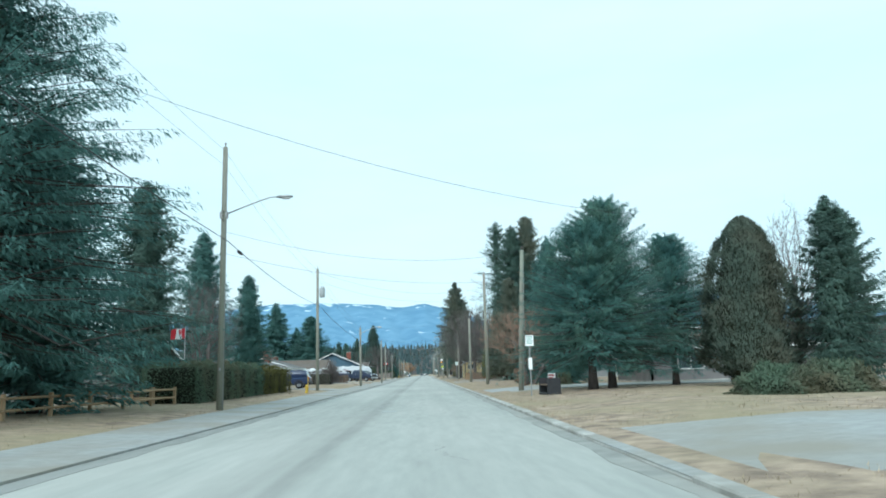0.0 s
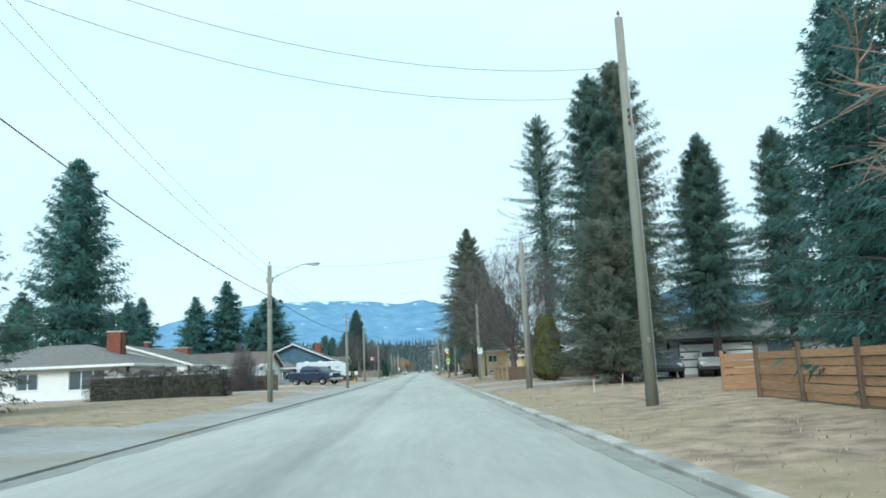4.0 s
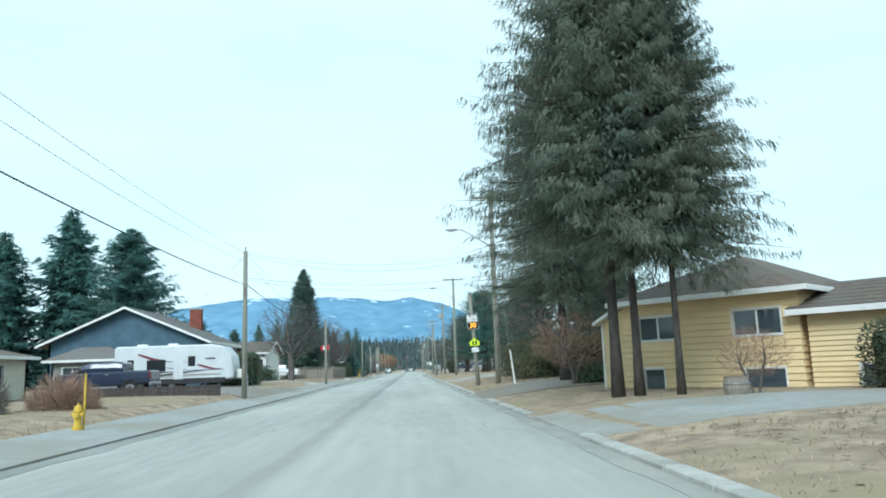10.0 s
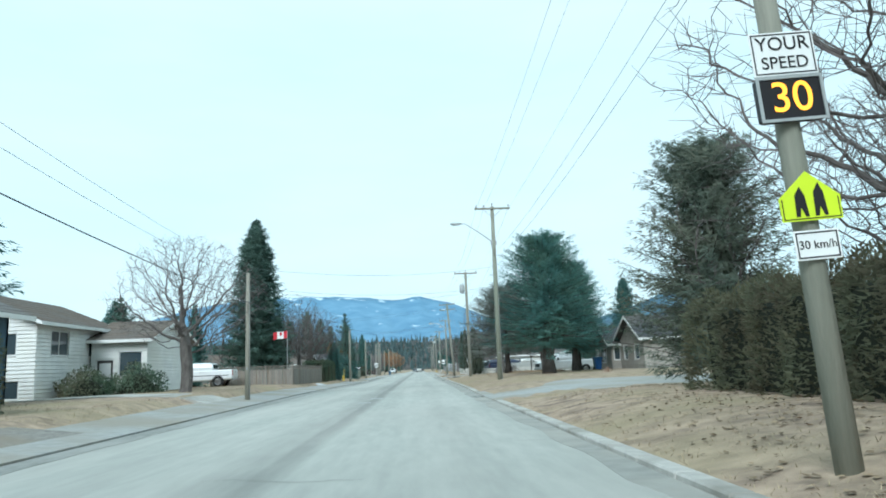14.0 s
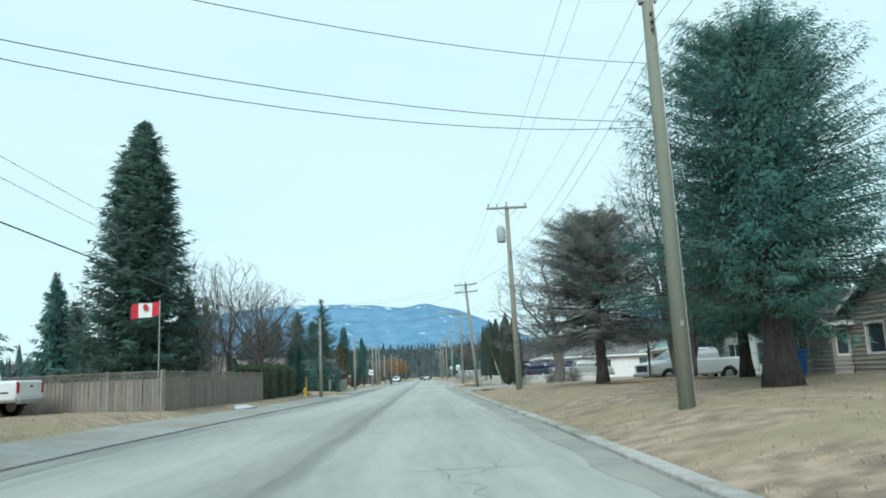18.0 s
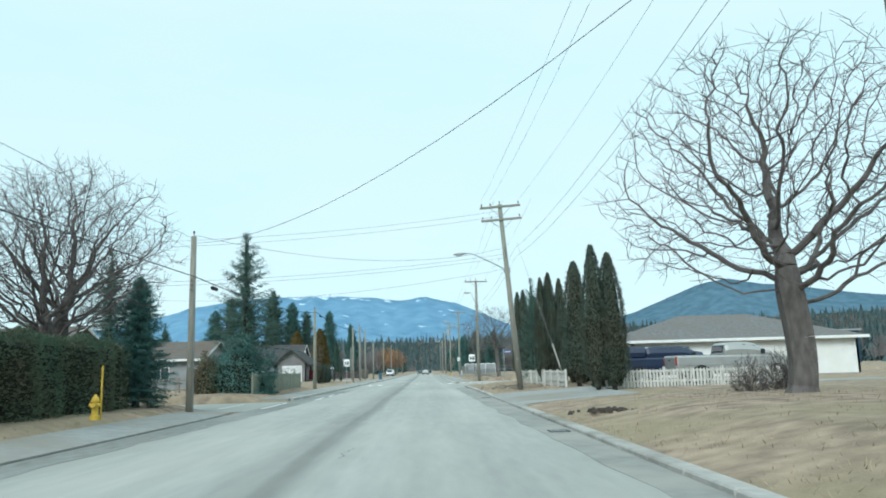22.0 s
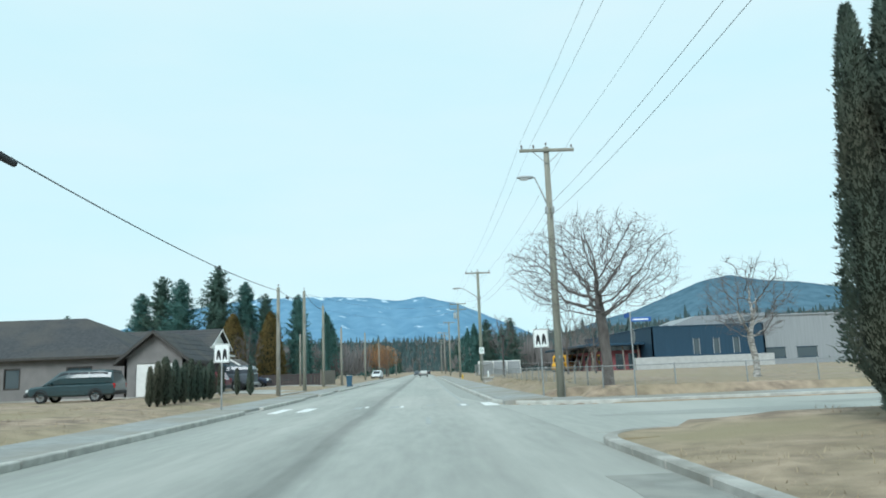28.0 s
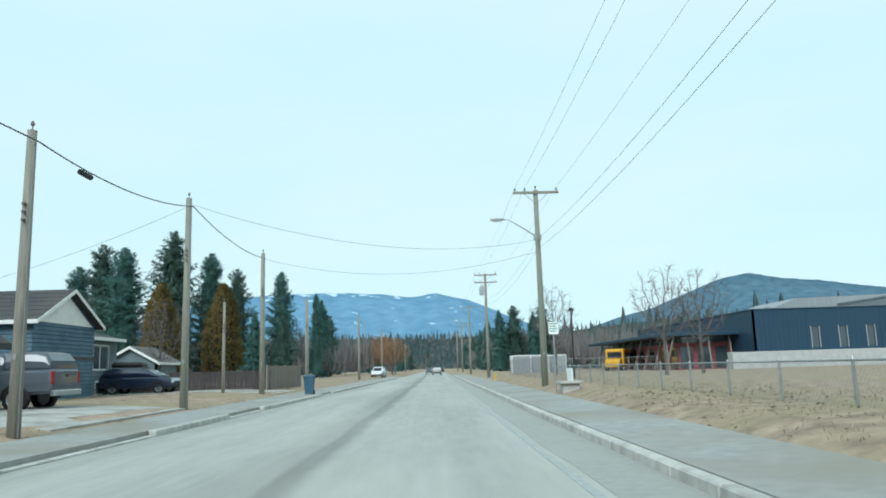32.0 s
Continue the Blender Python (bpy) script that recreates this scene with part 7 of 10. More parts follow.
for i, (x, y, h) in enumerate(((-31, 204, 17.8), (-43, 216, 23), (-48, 210, 19), (-38, 222, 16), (-52, 190, 17), (-60, 205, 18))):
    conifer(FAR_A if i else FIR_MID, 12 if i else 14, x, y, h, "tall dark green fir behind the houses", 1.6, 50 * i, group="firs behind the houses")
for i, (x, y, h) in enumerate(((-46, 168, 14), (-52, 176, 13), (-40, 180, 12), (-58, 160, 15), (-66, 172, 14), (-36, 250, 11), (-40, 258, 12), (-33, 262, 10))):
    conifer(FAR_B if i % 2 else FAR_A, 12, x, y, h, "dark fir in a row behind the back yards", 1.25, 31 * i, group="firs behind the yards")

# white split-level, tree, pickup, cedar, fence
house("white split-level house with a brown roof and grey windows", -27, 197.5, 7.8, 10, 4.2, 1.6, SIDING_WHITE, ROOF_BROWN, ridge="y", front=[(1.5, 2.5, 1.6, 1.1), (5.2, 2.5, 1.6, 1.1), (5.2, 0.3, 1.8, 0.9)], right=[(1.5, 2.5, 2.0, 1.3), (6, 2.5, 2.0, 1.2)], boards=0.2)
house("white recessed wing with a brown roof and dark door", -19.0, 203.5, 3.2, 8, 3.4, 1.2, SIDING_WHITE, ROOF_BROWN, ridge="x", front=[(1.6, 1.3, 1.3, 1.4)], doors=[(0.3, 0.2, 0.95, 2.05)], boards=0.2)
bush("green juniper shrub before a house", -17.6, 199.6, 1.5, 1.8, HEDGE, 33, 3800)
bush("dark evergreen shrub before a house", -15.9, 202.3, 1.6, 2.1, HEDGE, 34, 3600)
bare(TREE_ROUND, 9.5, -12.6, 200.6, 8.9, "spreading leafless tree with a burl on dry lawn", 1.05, 60)


def shed():
    ob = thing("garden_shed", "small dark red shed with two doors", "shed", pose(-19.5, 213, 0.33))
    part("wall", Shape().box(0, 0, -0.1, 2.6, 2.4, 2.0, 0.01), RED_CLAD, ob)
    part("roof", Shape().add([(-0.2, -0.2, 2.0), (2.8, -0.2, 2.0), (2.8, 2.6, 2.3), (-0.2, 2.6, 2.3), (-0.2, -0.2, 2.1), (2.8, -0.2, 2.1), (2.8, 2.6, 2.4), (-0.2, 2.6, 2.4)], [(3, 2, 1, 0), (4, 5, 6, 7), (0, 1, 5, 4), (1, 2, 6, 5), (2, 3, 7, 6), (3, 0, 4, 7)]), ROOF_BROWN, ob)
    for k in range(2):
        d = part("door", Shape().box(0.25 + k * 1.1, -0.04, 0.05, 1.25 + k * 1.1, 0.0, 1.85, 0.01), RED_CLAD, ob)
        part("door_frame", Shape().box(0.2 + k * 1.1, -0.05, 0.0, 0.25 + k * 1.1, 0.0, 1.9).box(0.25 + k * 1.1, -0.05, 1.85, 1.25 + k * 1.1, 0.0, 1.9), TRIM_WHITE, d)


shed()
pickup("older white extended-cab pickup with black trim", pose(-17.4, 219.4, gz(-17.4, 219.4) + 0.02, 0, 0, 180), CAR_WHITE, old=True)
conifer(CEDAR_TALL, 16.7, -15.9, 233.3, 16.7, "tall conical dark cedar behind a plank fence", 1.25, 0)
conifer(FIR_MID2, 14, -14.4, 237.0, 7.2, "dark spruce beside a tall cedar", 0.8, 60)
flag("red and white flag blowing on a pole over a fence", -10.9, 222.4, 4.7, 10)
board_fence("tall silvered plank fence with a lattice top", [(-17, 221.3), (-10.3, 221.3), (-10.1, 238.4)], 1.75, BOARD_GREY, lattice=True, board=0.15)
hedge("clipped dark green hedge along the path", -12.2, 238.8, -10.0, 250.3, 2.25, HEDGE, 9)
tagged(new("snow_heap", mesh_of("snow_heap", Shape().rings([[(-9.3 + (1.5 - u) * 0.55 * math.cos(k * math.pi / 6), 229.5 + (1.5 - u) * 1.2 * math.sin(k * math.pi / 6), 0.2 + 0.16 * u * (1 - 0.1 * math.sin(k * 2.1))) for k in range(12)] for u in (0, 0.5, 0.9, 1.1)]), SNOW, True)), "small heap of dirty old snow on the verge", "snow", "", "stuff")
tagged(new("snow_heap", mesh_of("snow_heap", Shape().rings([[(-15.5 + (1.4 - u) * 2.4 * math.cos(k * math.pi / 6), 216.5 + (1.4 - u) * 0.7 * math.sin(k * math.pi / 6), 0.28 + 0.2 * u * (1 - 0.1 * math.sin(k * 1.3))) for k in range(12)] for u in (0, 0.5, 0.9, 1.1)]), SNOW, True)), "flat patch of old snow by a pickup", "snow", "", "stuff")
hydrant("yellow fire hydrant with a tall marker before a hedge", -8.4, 244.1, 0.42)
conifer(FIR_MID, 14, -10.3, 251.7, 4.7, "bushy dark spruce at the end of a hedge", 1.15, 120)
bare(TREE_ROUND, 9.5, -13.6, 252.6, 9.6, "spreading leafless tree at the side street corner", 1.0, 280)
for i, (tree, hh, x, y, h, w) in enumerate(((TREE_TALL, 12, -12.9, 241.2, 9.8, 1.25), (TREE_ROUND, 9.5, -12.8, 250.2, 8.3, 0.85), (TREE_TALL, 12, -13.4, 236.0, 9.2, 0.9), (TREE_MULTI, 12.5, -15.5, 246.5, 8.6, 0.6), (TREE_TALL, 12, -19.5, 252.0, 8.5, 1.0), (TREE_TALL, 12, -21, 240, 9.5, 0.9))):
    bare(tree, hh, x, y, h, "leafless grey-brown tree behind a hedge", w, 70 * i)
for i, (x, y, h) in enumerate(((-17, 247, 7), (-20, 256, 8.5), (-24, 240, 9), (-23, 262, 9))):
    conifer(FAR_A, 12, x, y, h, "dark spruce among bare trees", 1.0, 37 * i)
house("low brown bungalow behind bare trees", -32, 264, 12, 8, 2.4, 1.6, SIDING_BEIGE, ROOF_BROWN, front=[(2, 0.9, 1.6, 1.1), (7, 0.9, 1.6, 1.1)])
conifer(YOUNG_SPRUCE, 9.4, -10.6, 269.0, 9.6, "young spruce with an open pointed crown", 1.1, 20)
bush("dark spreading juniper under a spruce", -10.9, 268.6, 2.2, 3.5, SPRUCE, 35, 9000)
bush("yellow-green shrub beside a juniper", -12.3, 267.0, 0.9, 2.4, HEDGE_SHAGGY, 36, 3600)
house("grey-green bungalow with a brown roof behind a rail fence", -32, 288, 13, 9, 2.6, 1.5, SIDING_GREY, ROOF_BROWN, ridge="x", front=[(1.5, 0.9, 1.4, 1.0), (5.6, 0.9, 1.6, 1.1), (9, 0.9, 1.4, 1.0)], right=[(3, 0.9, 1.4, 1.1)])
board_fence("low weathered rail fence across a yard", [(-22, 272.4), (-13.2, 271.6)], 1.0, BOARD_GREY, board=0.14, gap=0.5)
conifer(YOUNG_SPRUCE, 9.4, -31.8, 300.0, 14.2, "open-crowned spruce behind a bungalow", 1.25, 60)
board_fence("weathered green-grey picket fence along the path", [(-9.55, 266.6), (-9.4, 281.5)], 1.15, PICKET_GREEN, board=0.11, gap=0.05, pointed=True, lean=1.5)
for i, (x, y) in enumerate([(-10.85 + 0.05 * (i % 3), 300.8 + 0.72 * i) for i in range(13)] + [(-13.0, 315.5), (-12.0, 315.4), (-11.0, 315.3), (-10.2, 315.2)]):
    column(MINI_CEDAR, 1.45, x, y, 1.55 + 0.2 * (i * 2 % 5) / 2, "young clipped cedar in a close row", 0.48 + 0.05 * (i % 3), 40 * i, "row of young cedars")
house("taupe bungalow with a charcoal hip roof", -37, 318.5, 18.6, 11, 2.75, 2.9, SIDING_TAUPE, ROOF_DARK, trim=TRIM_DARK, hip=True, front=[(7.5, 0.9, 0.7, 1.2), (10.6, 0.9, 0.9, 1.2), (14.5, 0.9, 1.5, 1.2)], right=[(3, 0.9, 1.6, 1.1)])
house("dark gabled garage wing with a white panelled door", -18.4, 317.2, 3.7, 8, 2.5, 1.5, SIDING_TAUPE, ROOF_DARK, trim=TRIM_DARK, ridge="y", right=[(3, 0.9, 1.2, 1.1)], doors=[(0.7, 0.05, 2.5, 2.1)])
GABLED = house("slate grey house with a white gable towards the road", -27.0, 334.3, 8.8, 6.0, 3.8, 1.5, SIDING_BLUE, ROOF_DARK, ridge="x", over=0.4, boards=0.2)
part("gable_panel", Shape().add([(8.86, 0.35, 3.72), (8.86, 5.65, 3.72), (8.86, 3.0, 5.12), (8.8, 0.35, 3.72), (8.8, 5.65, 3.72), (8.8, 3.0, 5.12)], [(0, 1, 2), (5, 4, 3), (0, 3, 4, 1), (1, 4, 5, 2), (2, 5, 3, 0)]), TRIM_WHITE, GABLED, "white gable board")
part("belt_board", Shape().box(8.8, -0.02, 2.0, 8.85, 6.02, 2.16), TRIM_DARK, GABLED)
house("slate grey annex with white windows under a hip roof", -25.0, 340.5, 5.7, 5.2, 3.3, 0.9, SIDING_SLATE, ROOF_DARK, hip=True, over=0.4, right=[(2.2, 1.55, 1.9, 1.35), (2.6, 0.15, 1.2, 0.7)], boards=0.2)
house("small grey gabled shed behind a house", -22.6, 351.5, 3.6, 4, 2.0, 1.0, SIDING_SLATE, ROOF_GREY, ridge="y", over=0.25, name="garden_shed")
suv("dark teal minivan parked on dry lawn", pose(-19.6, 313.5, 0.34, 0, 0, 180), CAR_TEAL, "minivan", 5.0, 1.78, True)
suv("dark red car behind a driveway pole", pose(-15.0, 320.6, 0.34, 0, 0, 180), CAR_RED, "hatchback", 4.2, 1.5)
pickup("dark grey-blue pickup parked on concrete", pose(-15.05, 325.4, 0.36, 0, 0, 180), CAR_GREY, canopy=True)
suv("dark blue hatchback with a black roof box", pose(-17.2, 344.4, 0.36, 0, 0, 0), CAR_NAVY, "hatchback", 4.4, 1.5, rack=True)
board_fence("dark brown privacy fence behind bare shrubs", [(-20, 346.4), (-10.2, 346.4)], 1.25, BOARD_DARK)
board_fence("grey board fence along a yard", [(-10.2, 346), (-10.0, 356)], 1.5, BOARD_GREY)
for i, (x, y, h) in enumerate(((-24.2, 366, 9.1), (-20.9, 373.5, 9.8))):
    column(CEDAR_GOLDEN, 9.8, x, y, h, "broad golden-brown cedar behind a fence", 1.0, 60 * i)
bare(TREE_SMALL, 6, -19, 352, 6.5, "slender leafless tree before a golden cedar", 0.9, 10)
conifer(FAR_A, 12, -12.5, 352, 5.2, "small blue spruce by a fence", 1.0, 15)
for i, (x, y, h, w) in enumerate(((-66, 402, 11.5, 1.0), (-60, 397, 12.5, 1.0), (-51.0, 406, 17.0, 1.25), (-46.2, 402.8, 19.6, 1.15), (-42.0, 400, 18.6, 1.25), (-36.2, 402.5, 21.2, 1.2), (-32.6, 408, 18.8, 1.1), (-29.6, 411, 16.8, 1.1), (-25.1, 421.3, 17.6, 0.95), (-21.5, 405, 9.0, 1.0), (-20.0, 425, 14.2, 0.6))):
    conifer((FIR_FAR, FIR_FAR2)[i % 2], 14, x, y, h, "broad dark fir in the woods past the houses", w * 0.85, 47 * i, group="firs past the houses")


def bin_thing(label, x, y, material, z=0.33, h=1.05, rot=0):
    ob = thing("wheeled_bin", label, "bin", pose(x, y, z, 0, 0, rot))
    part("body", Shape().rings([[(sx * a, sy * b, zz) for sx, sy in ((-1, -1), (1, -1), (1, 1), (-1, 1))] for zz, a, b in ((0.04, 0.2, 0.22), (h * 0.85, 0.27, 0.3), (h * 0.9, 0.29, 0.32))]), material, ob)
    part("lid", Shape().rings([[(sx * a, sy * b, zz) for sx, sy in ((-1, -1), (1, -1), (1, 1), (-1, 1))] for zz, a, b in ((h * 0.9, 0.3, 0.33), (h * 0.95, 0.3, 0.33), (h, 0.22, 0.26))]), material, ob)
    for sg in (-1, 1):
        part("wheel", Shape().tube([(sg * 0.2, 0.24, 0.11), (sg * 0.26, 0.24, 0.11)], 0.11, 12), RUBBER, ob)
    part("handle", Shape().tube([(-0.22, 0.36, h * 0.88), (0.22, 0.36, h * 0.88)], 0.018, 6), BLACK_PLASTIC, ob)
    return ob


bin_thing("dark blue wheeled bin at the path edge", -7.0, 342.0, BIN_DARK, 0.14)
bin_thing("blue wheeled bin before a white house", -20.4, 137.6, BIN_BLUE)

# ---- right side, first stretch ----
column(CEDAR_CONE, 7, 16.2, 36.0, 8.3, "broad conical cedar with browned tips on a lawn", 0.8, 0)
conifer(FIR_MID2, 14, 19.5, 34, 9.0, "dark green spruce beside a cedar", 1.1, 80)
conifer(FIR_MID2, 14, 22, 37, 9.0, "dark spruce behind a lawn", 1.1, 10)
bush("low spreading clipped yew on a lawn", 12.2, 25.6, 1.5, 1.05, HEDGE, 40, 5200)
bush("low spreading clipped yew beside another", 14.6, 26.2, 1.6, 1.15, HEDGE, 41, 5200)
conifer(SPRUCE_BIG, 11, 8.75, 38.4, 8.8, "massive blue-green spruce sweeping low over the lawn", 1.22, 0)
conifer(SPRUCE_BIG, 11, 9.85, 38.8, 10.0, "taller blue-green spruce grown into its neighbour", 0.95, 140)
conifer(SPRUCE_BIG, 11, 14.5, 42.5, 8.6, "blue-green spruce with a low crown", 1.0, 230)
for i, (x, y, h) in enumerate(((27, 52, 13), (31, 60, 14), (24, 66, 12), (36, 48, 14))):
    bare(TREE_TALL, 12, x, y, h, "tall pale leafless trees behind a lawn", 0.8, 60 * i)


def bus_bench():
    ob = thing("bus_bench", "dark concrete bus bench with a white advertising panel", "bench", pose(6.0, 35.7, 0.24, 0, 0, -86))
    for sx in (-0.85, 0.85):
        part("bench_end", Shape().box(sx - 0.08, -0.3, 0, sx + 0.08, 0.32, 0.75, 0.02), BLACK_PLASTIC, ob)
    part("seat", Shape().box(-0.78, -0.32, 0.4, 0.78, 0.12, 0.47, 0.015), BOARD_BROWN, ob)
    back = part("backrest", Shape().box(-0.78, 0.14, 0.45, 0.78, 0.2, 1.0, 0.015), BLACK_PLASTIC, ob)
    part("advert_panel", Shape().box(-0.72, 0.118, 0.5, 0.72, 0.136, 0.98, 0.004), SIGN_WHITE, back, "white panel with unreadable marks")
    for k in range(3):
        part("advert_bar", Shape().box(-0.6, 0.112, 0.58 + k * 0.13, 0.6 - 0.2 * (k % 2), 0.117, 0.66 + k * 0.13), LAMP_RED, back)
    part("base", Shape().box(-0.95, -0.32, -0.1, 0.95, 0.34, 0.06, 0.02), BLACK_PLASTIC, ob)


bus_bench()


def bus_sign(x, y, label, lower=False, h=2.75, z=0.22):
    ob = thing("bus_stop_sign", label, "sign", pose(x, y, z), "bus stop signs")
    part("post", Shape().box(-0.025, -0.025, -0.3, 0.025, 0.025, h, 0.005), STEEL, ob)
    p = panel_part("sign_panel", ob, 0.4, 0.5, h - 0.18, -0.05, SIGN_WHITE, "white panel with green bars")
    for k in range(4):
        part("text_bar", Shape().box(-0.16, -0.056, h - 0.02 - k * 0.1, 0.16 - 0.05 * (k % 2), -0.051, h + 0.02 - k * 0.1), SIGN_GREEN, p)
    if lower:
        part("timetable", Shape().box(-0.09, -0.045, 1.2, 0.09, -0.026, 1.75, 0.004), SIGN_WHITE, ob)


bus_sign(5.1, 35.5, "bus stop sign with a timetable on a steel post", True)
bare(TREE_RED, 6.6, 8.2, 57.4, 6.3, "wide reddish-twigged leafless tree leaning by a fence", 1.15, 0, 7)
board_fence("new orange-brown horizontal board fence", [(7.1, 52.2), (8.6, 70.0)], 1.25, BOARD_ORANGE, horizontal=True, board=0.16, post_mat=BOARD_BROWN)
for i, (x, y, h) in enumerate(((10.5, 60, 11), (11.5, 66, 13), (13, 72, 12), (10.8, 54.5, 9))):
    conifer(FIR_MID, 14, x, y, h, "dense dark spruce behind a board fence", 0.9, 65 * i)
bush("dark clipped evergreen beside the fence end", 9.4, 51.6, 0.8, 1.4, HEDGE, 42, 3000)
house("white two-storey house with a pale flat roof", 22.5, 79, 9, 8, 5.2, 0.5, SIDING_WHITE, ROOF_GREY, hip=True, front=[(1.0, 3.5, 1.2, 1.0), (3.4, 3.5, 1.4, 1.0), (1.2, 1.0, 0.9, 0.9), (3.6, 1.0, 1.1, 0.9), (6.4, 3.4, 1.5, 1.1)], left=[(3, 3.4, 1.4, 1.1)])
house("low taupe bungalow with white windows behind spruces", 16, 52, 12, 9, 2.4, 1.3, SIDING_TAUPE, ROOF_BROWN, hip=True, front=[(2, 0.9, 1.8, 1.1), (7, 0.9, 1.8, 1.1)])
conifer(FIR_TALL, 20, 12.6, 100.5, 21.3, "towering ragged fir with hanging boughs", 1.0, 30)
conifer(FIR_TALL2, 20, 14.8, 101.8, 22.8, "towering fir with browned drooping boughs", 0.9, 200)
conifer(DARK_ROUND, 7.8, 9.5, 87.5, 7.6, "broad bushy browned fir sweeping low on a lawn", 0.95, 120)
conifer(FIR_TALL2, 20, 10.6, 89.5, 12.5, "browned fir with dense low boughs", 1.05, 100)
conifer(FIR_TALL, 20, 16.5, 92.0, 14, "bare-trunked fir before a carport", 1.0, 75)
conifer(FIR_TALL, 20, 18.5, 97.0, 15, "bare-trunked fir beside another", 1.0, 145)
conifer(FIR_TALL, 20, 15.0, 80.5, 10.5, "dark fir with a high crown", 1.0, 300)
conifer(SNAG, 26, 12.8, 123.4, 26.6, "very tall half-dead spruce with sparse hanging boughs", 1.0, 0)
house("low dark carport bungalow with a grey roof", 14.5, 94.5, 12, 8, 2.2, 1.1, SIDING_GREY, ROOF_GREY, trim=TRIM_DARK, hip=True, front=[(6, 0.9, 2.0, 1.1)], doors=[(0.6, 0.05, 4.6, 2.0)])
house("white two-storey house with dark windows", 25, 99, 12, 9, 4.8, 1.4, SIDING_WHITE, ROOF_GREY, hip=True, front=[(1, 3.0, 1.2, 1.1), (3.2, 3.0, 1.2, 1.1), (6.5, 2.8, 2.2, 1.3)], left=[(3, 3, 1.4, 1.1)])
suv("silver car under a dark carport", pose(16.6, 93.0, 0.37, 0, 0, 250), CAR_SILVER, "hatchback", 4.2, 1.45)
suv("dark car beside a carport post", pose(13.4, 92.4, 0.37, 0, 0, 260), CAR_GREY, "parked_car", 4.3, 1.5)
board_fence("short orange board fence panel by the lawn", [(9.4, 74.2), (14, 74.2)], 1.2, BOARD_ORANGE, horizontal=True, board=0.2)
for k, (sx, sy) in enumerate(((6.5, 79.2), (8.9, 84.2))):
    ob = thing("survey_stake", "short white wooden survey stake in the grass", "stake", pose(sx, sy, gz(sx, sy), 4, 8 * k))
    part("stake", Shape().box(-0.02, -0.012, -0.2, 0.02, 0.012, 0.6, 0.004), PICKET_WHITE, ob)
    part("stake_tip", Shape().box(-0.021, -0.013, 0.5, 0.021, 0.013, 0.601, 0.003), LAMP_RED, ob)
for i in range(7):
    column(CYPRESS_B, 5.3, 8.75 + 0.1 * (i % 2), 100.2 + i * 0.9, 4.1 - 0.1 * i * (-1) ** i, "tall clipped yellow-green cedar in a close hedge row", 1.0, 50 * i, "cedar hedge row")
TREE_MAPLE = bare_tree_meshes(11.5, 5.4, 1.9, 23, n=4200, trunk_r=0.25, tip=0.009, up=0.4, shoot=1.2)
bare(TREE_MAPLE, 11.5, 7.75, 113.4, 11.3, "broad pollarded leafless maple behind a fence", 1.0, 0)
bare(TREE_MAPLE, 11.5, 9.2, 112.9, 11.0, "leafless maple with upright shoots beside another", 0.85, 130)
hedge("clipped dark round hedge behind a fence", 11.5, 111.5, 14.5, 113.2, 1.9, HEDGE, 11)
house("low house with a grey roof behind hedges", 16.5, 117, 10, 8, 2.4, 1.4, SIDING_WHITE, ROOF_GREY, front=[(2, 0.9, 1.6, 1.1)], left=[(2, 0.9, 1.5, 1.1)])
board_fence("dark brown board fence beside clipped cedars", [(16, 108.9), (7.0, 110.3)], 1.05, BOARD_BROWN)
board_fence("tan board fence with a lattice top", [(6.9, 110.6), (6.6, 117.9), (8.0, 119.6), (15, 119.8)], 1.0, BOARD_TAN, lattice=True)
board_fence("brown lattice-topped fence panel by a drive", [(7.7, 125.8), (11.2, 125.8)], 1.15, BOARD_TAN, lattice=True)
bin_thing("blue recycling bin by a tan fence", 7.35, 119.4, BIN_BLUE, 0.33, 1.05, 20)
conifer(FIR_MID2, 14, 30, 150, 12, "dark pine behind a house", 1.0, 0)
house("white gabled garage with two doors", 17, 138.5, 8.5, 9, 2.5, 1.7, SIDING_WHITE, ROOF_GREY, ridge="y", doors=[(0.8, 0.05, 3.0, 2.1), (4.6, 0.05, 3.0, 2.1)], z=0.35)
bus_sign(4.9, 112.4, "bus stop sign on a post in dry grass")

# yellow house and the two firs before it
YELLOW = house("pale yellow clapboard house with brown hip roof", 8.35, 149.1, 6.5, 8.5, 3.55, 1.7, SIDING_YELLOW, ROOF_BROWN, trim=TRIM_WHITE, hip=True, over=0.45, z=0.0, base_h=0.1, rot=-49,
               front=[(0.65, 2.1, 1.5, 0.85), (4.3, 2.1, 1.6, 0.85), (0.75, 0.3, 0.8, 0.75), (4.6, 0.28, 1.3, 0.7)], boards=0.22)
lean_wall = part("lean_to_wall", Shape().add([(-1.0, 0.0, -0.1), (0.0, 0.0, -0.1), (0.0, 0.0, 3.35), (-1.0, 0.0, 2.85), (-1.0, 5.0, -0.1), (0.0, 5.0, -0.1), (0.0, 5.0, 3.35), (-1.0, 5.0, 2.85)],
                                               [(0, 1, 2, 3), (7, 6, 5, 4), (0, 3, 7, 4), (1, 5, 6, 2), (0, 4, 5, 1), (3, 2, 6, 7)]), SIDING_YELLOW, YELLOW)
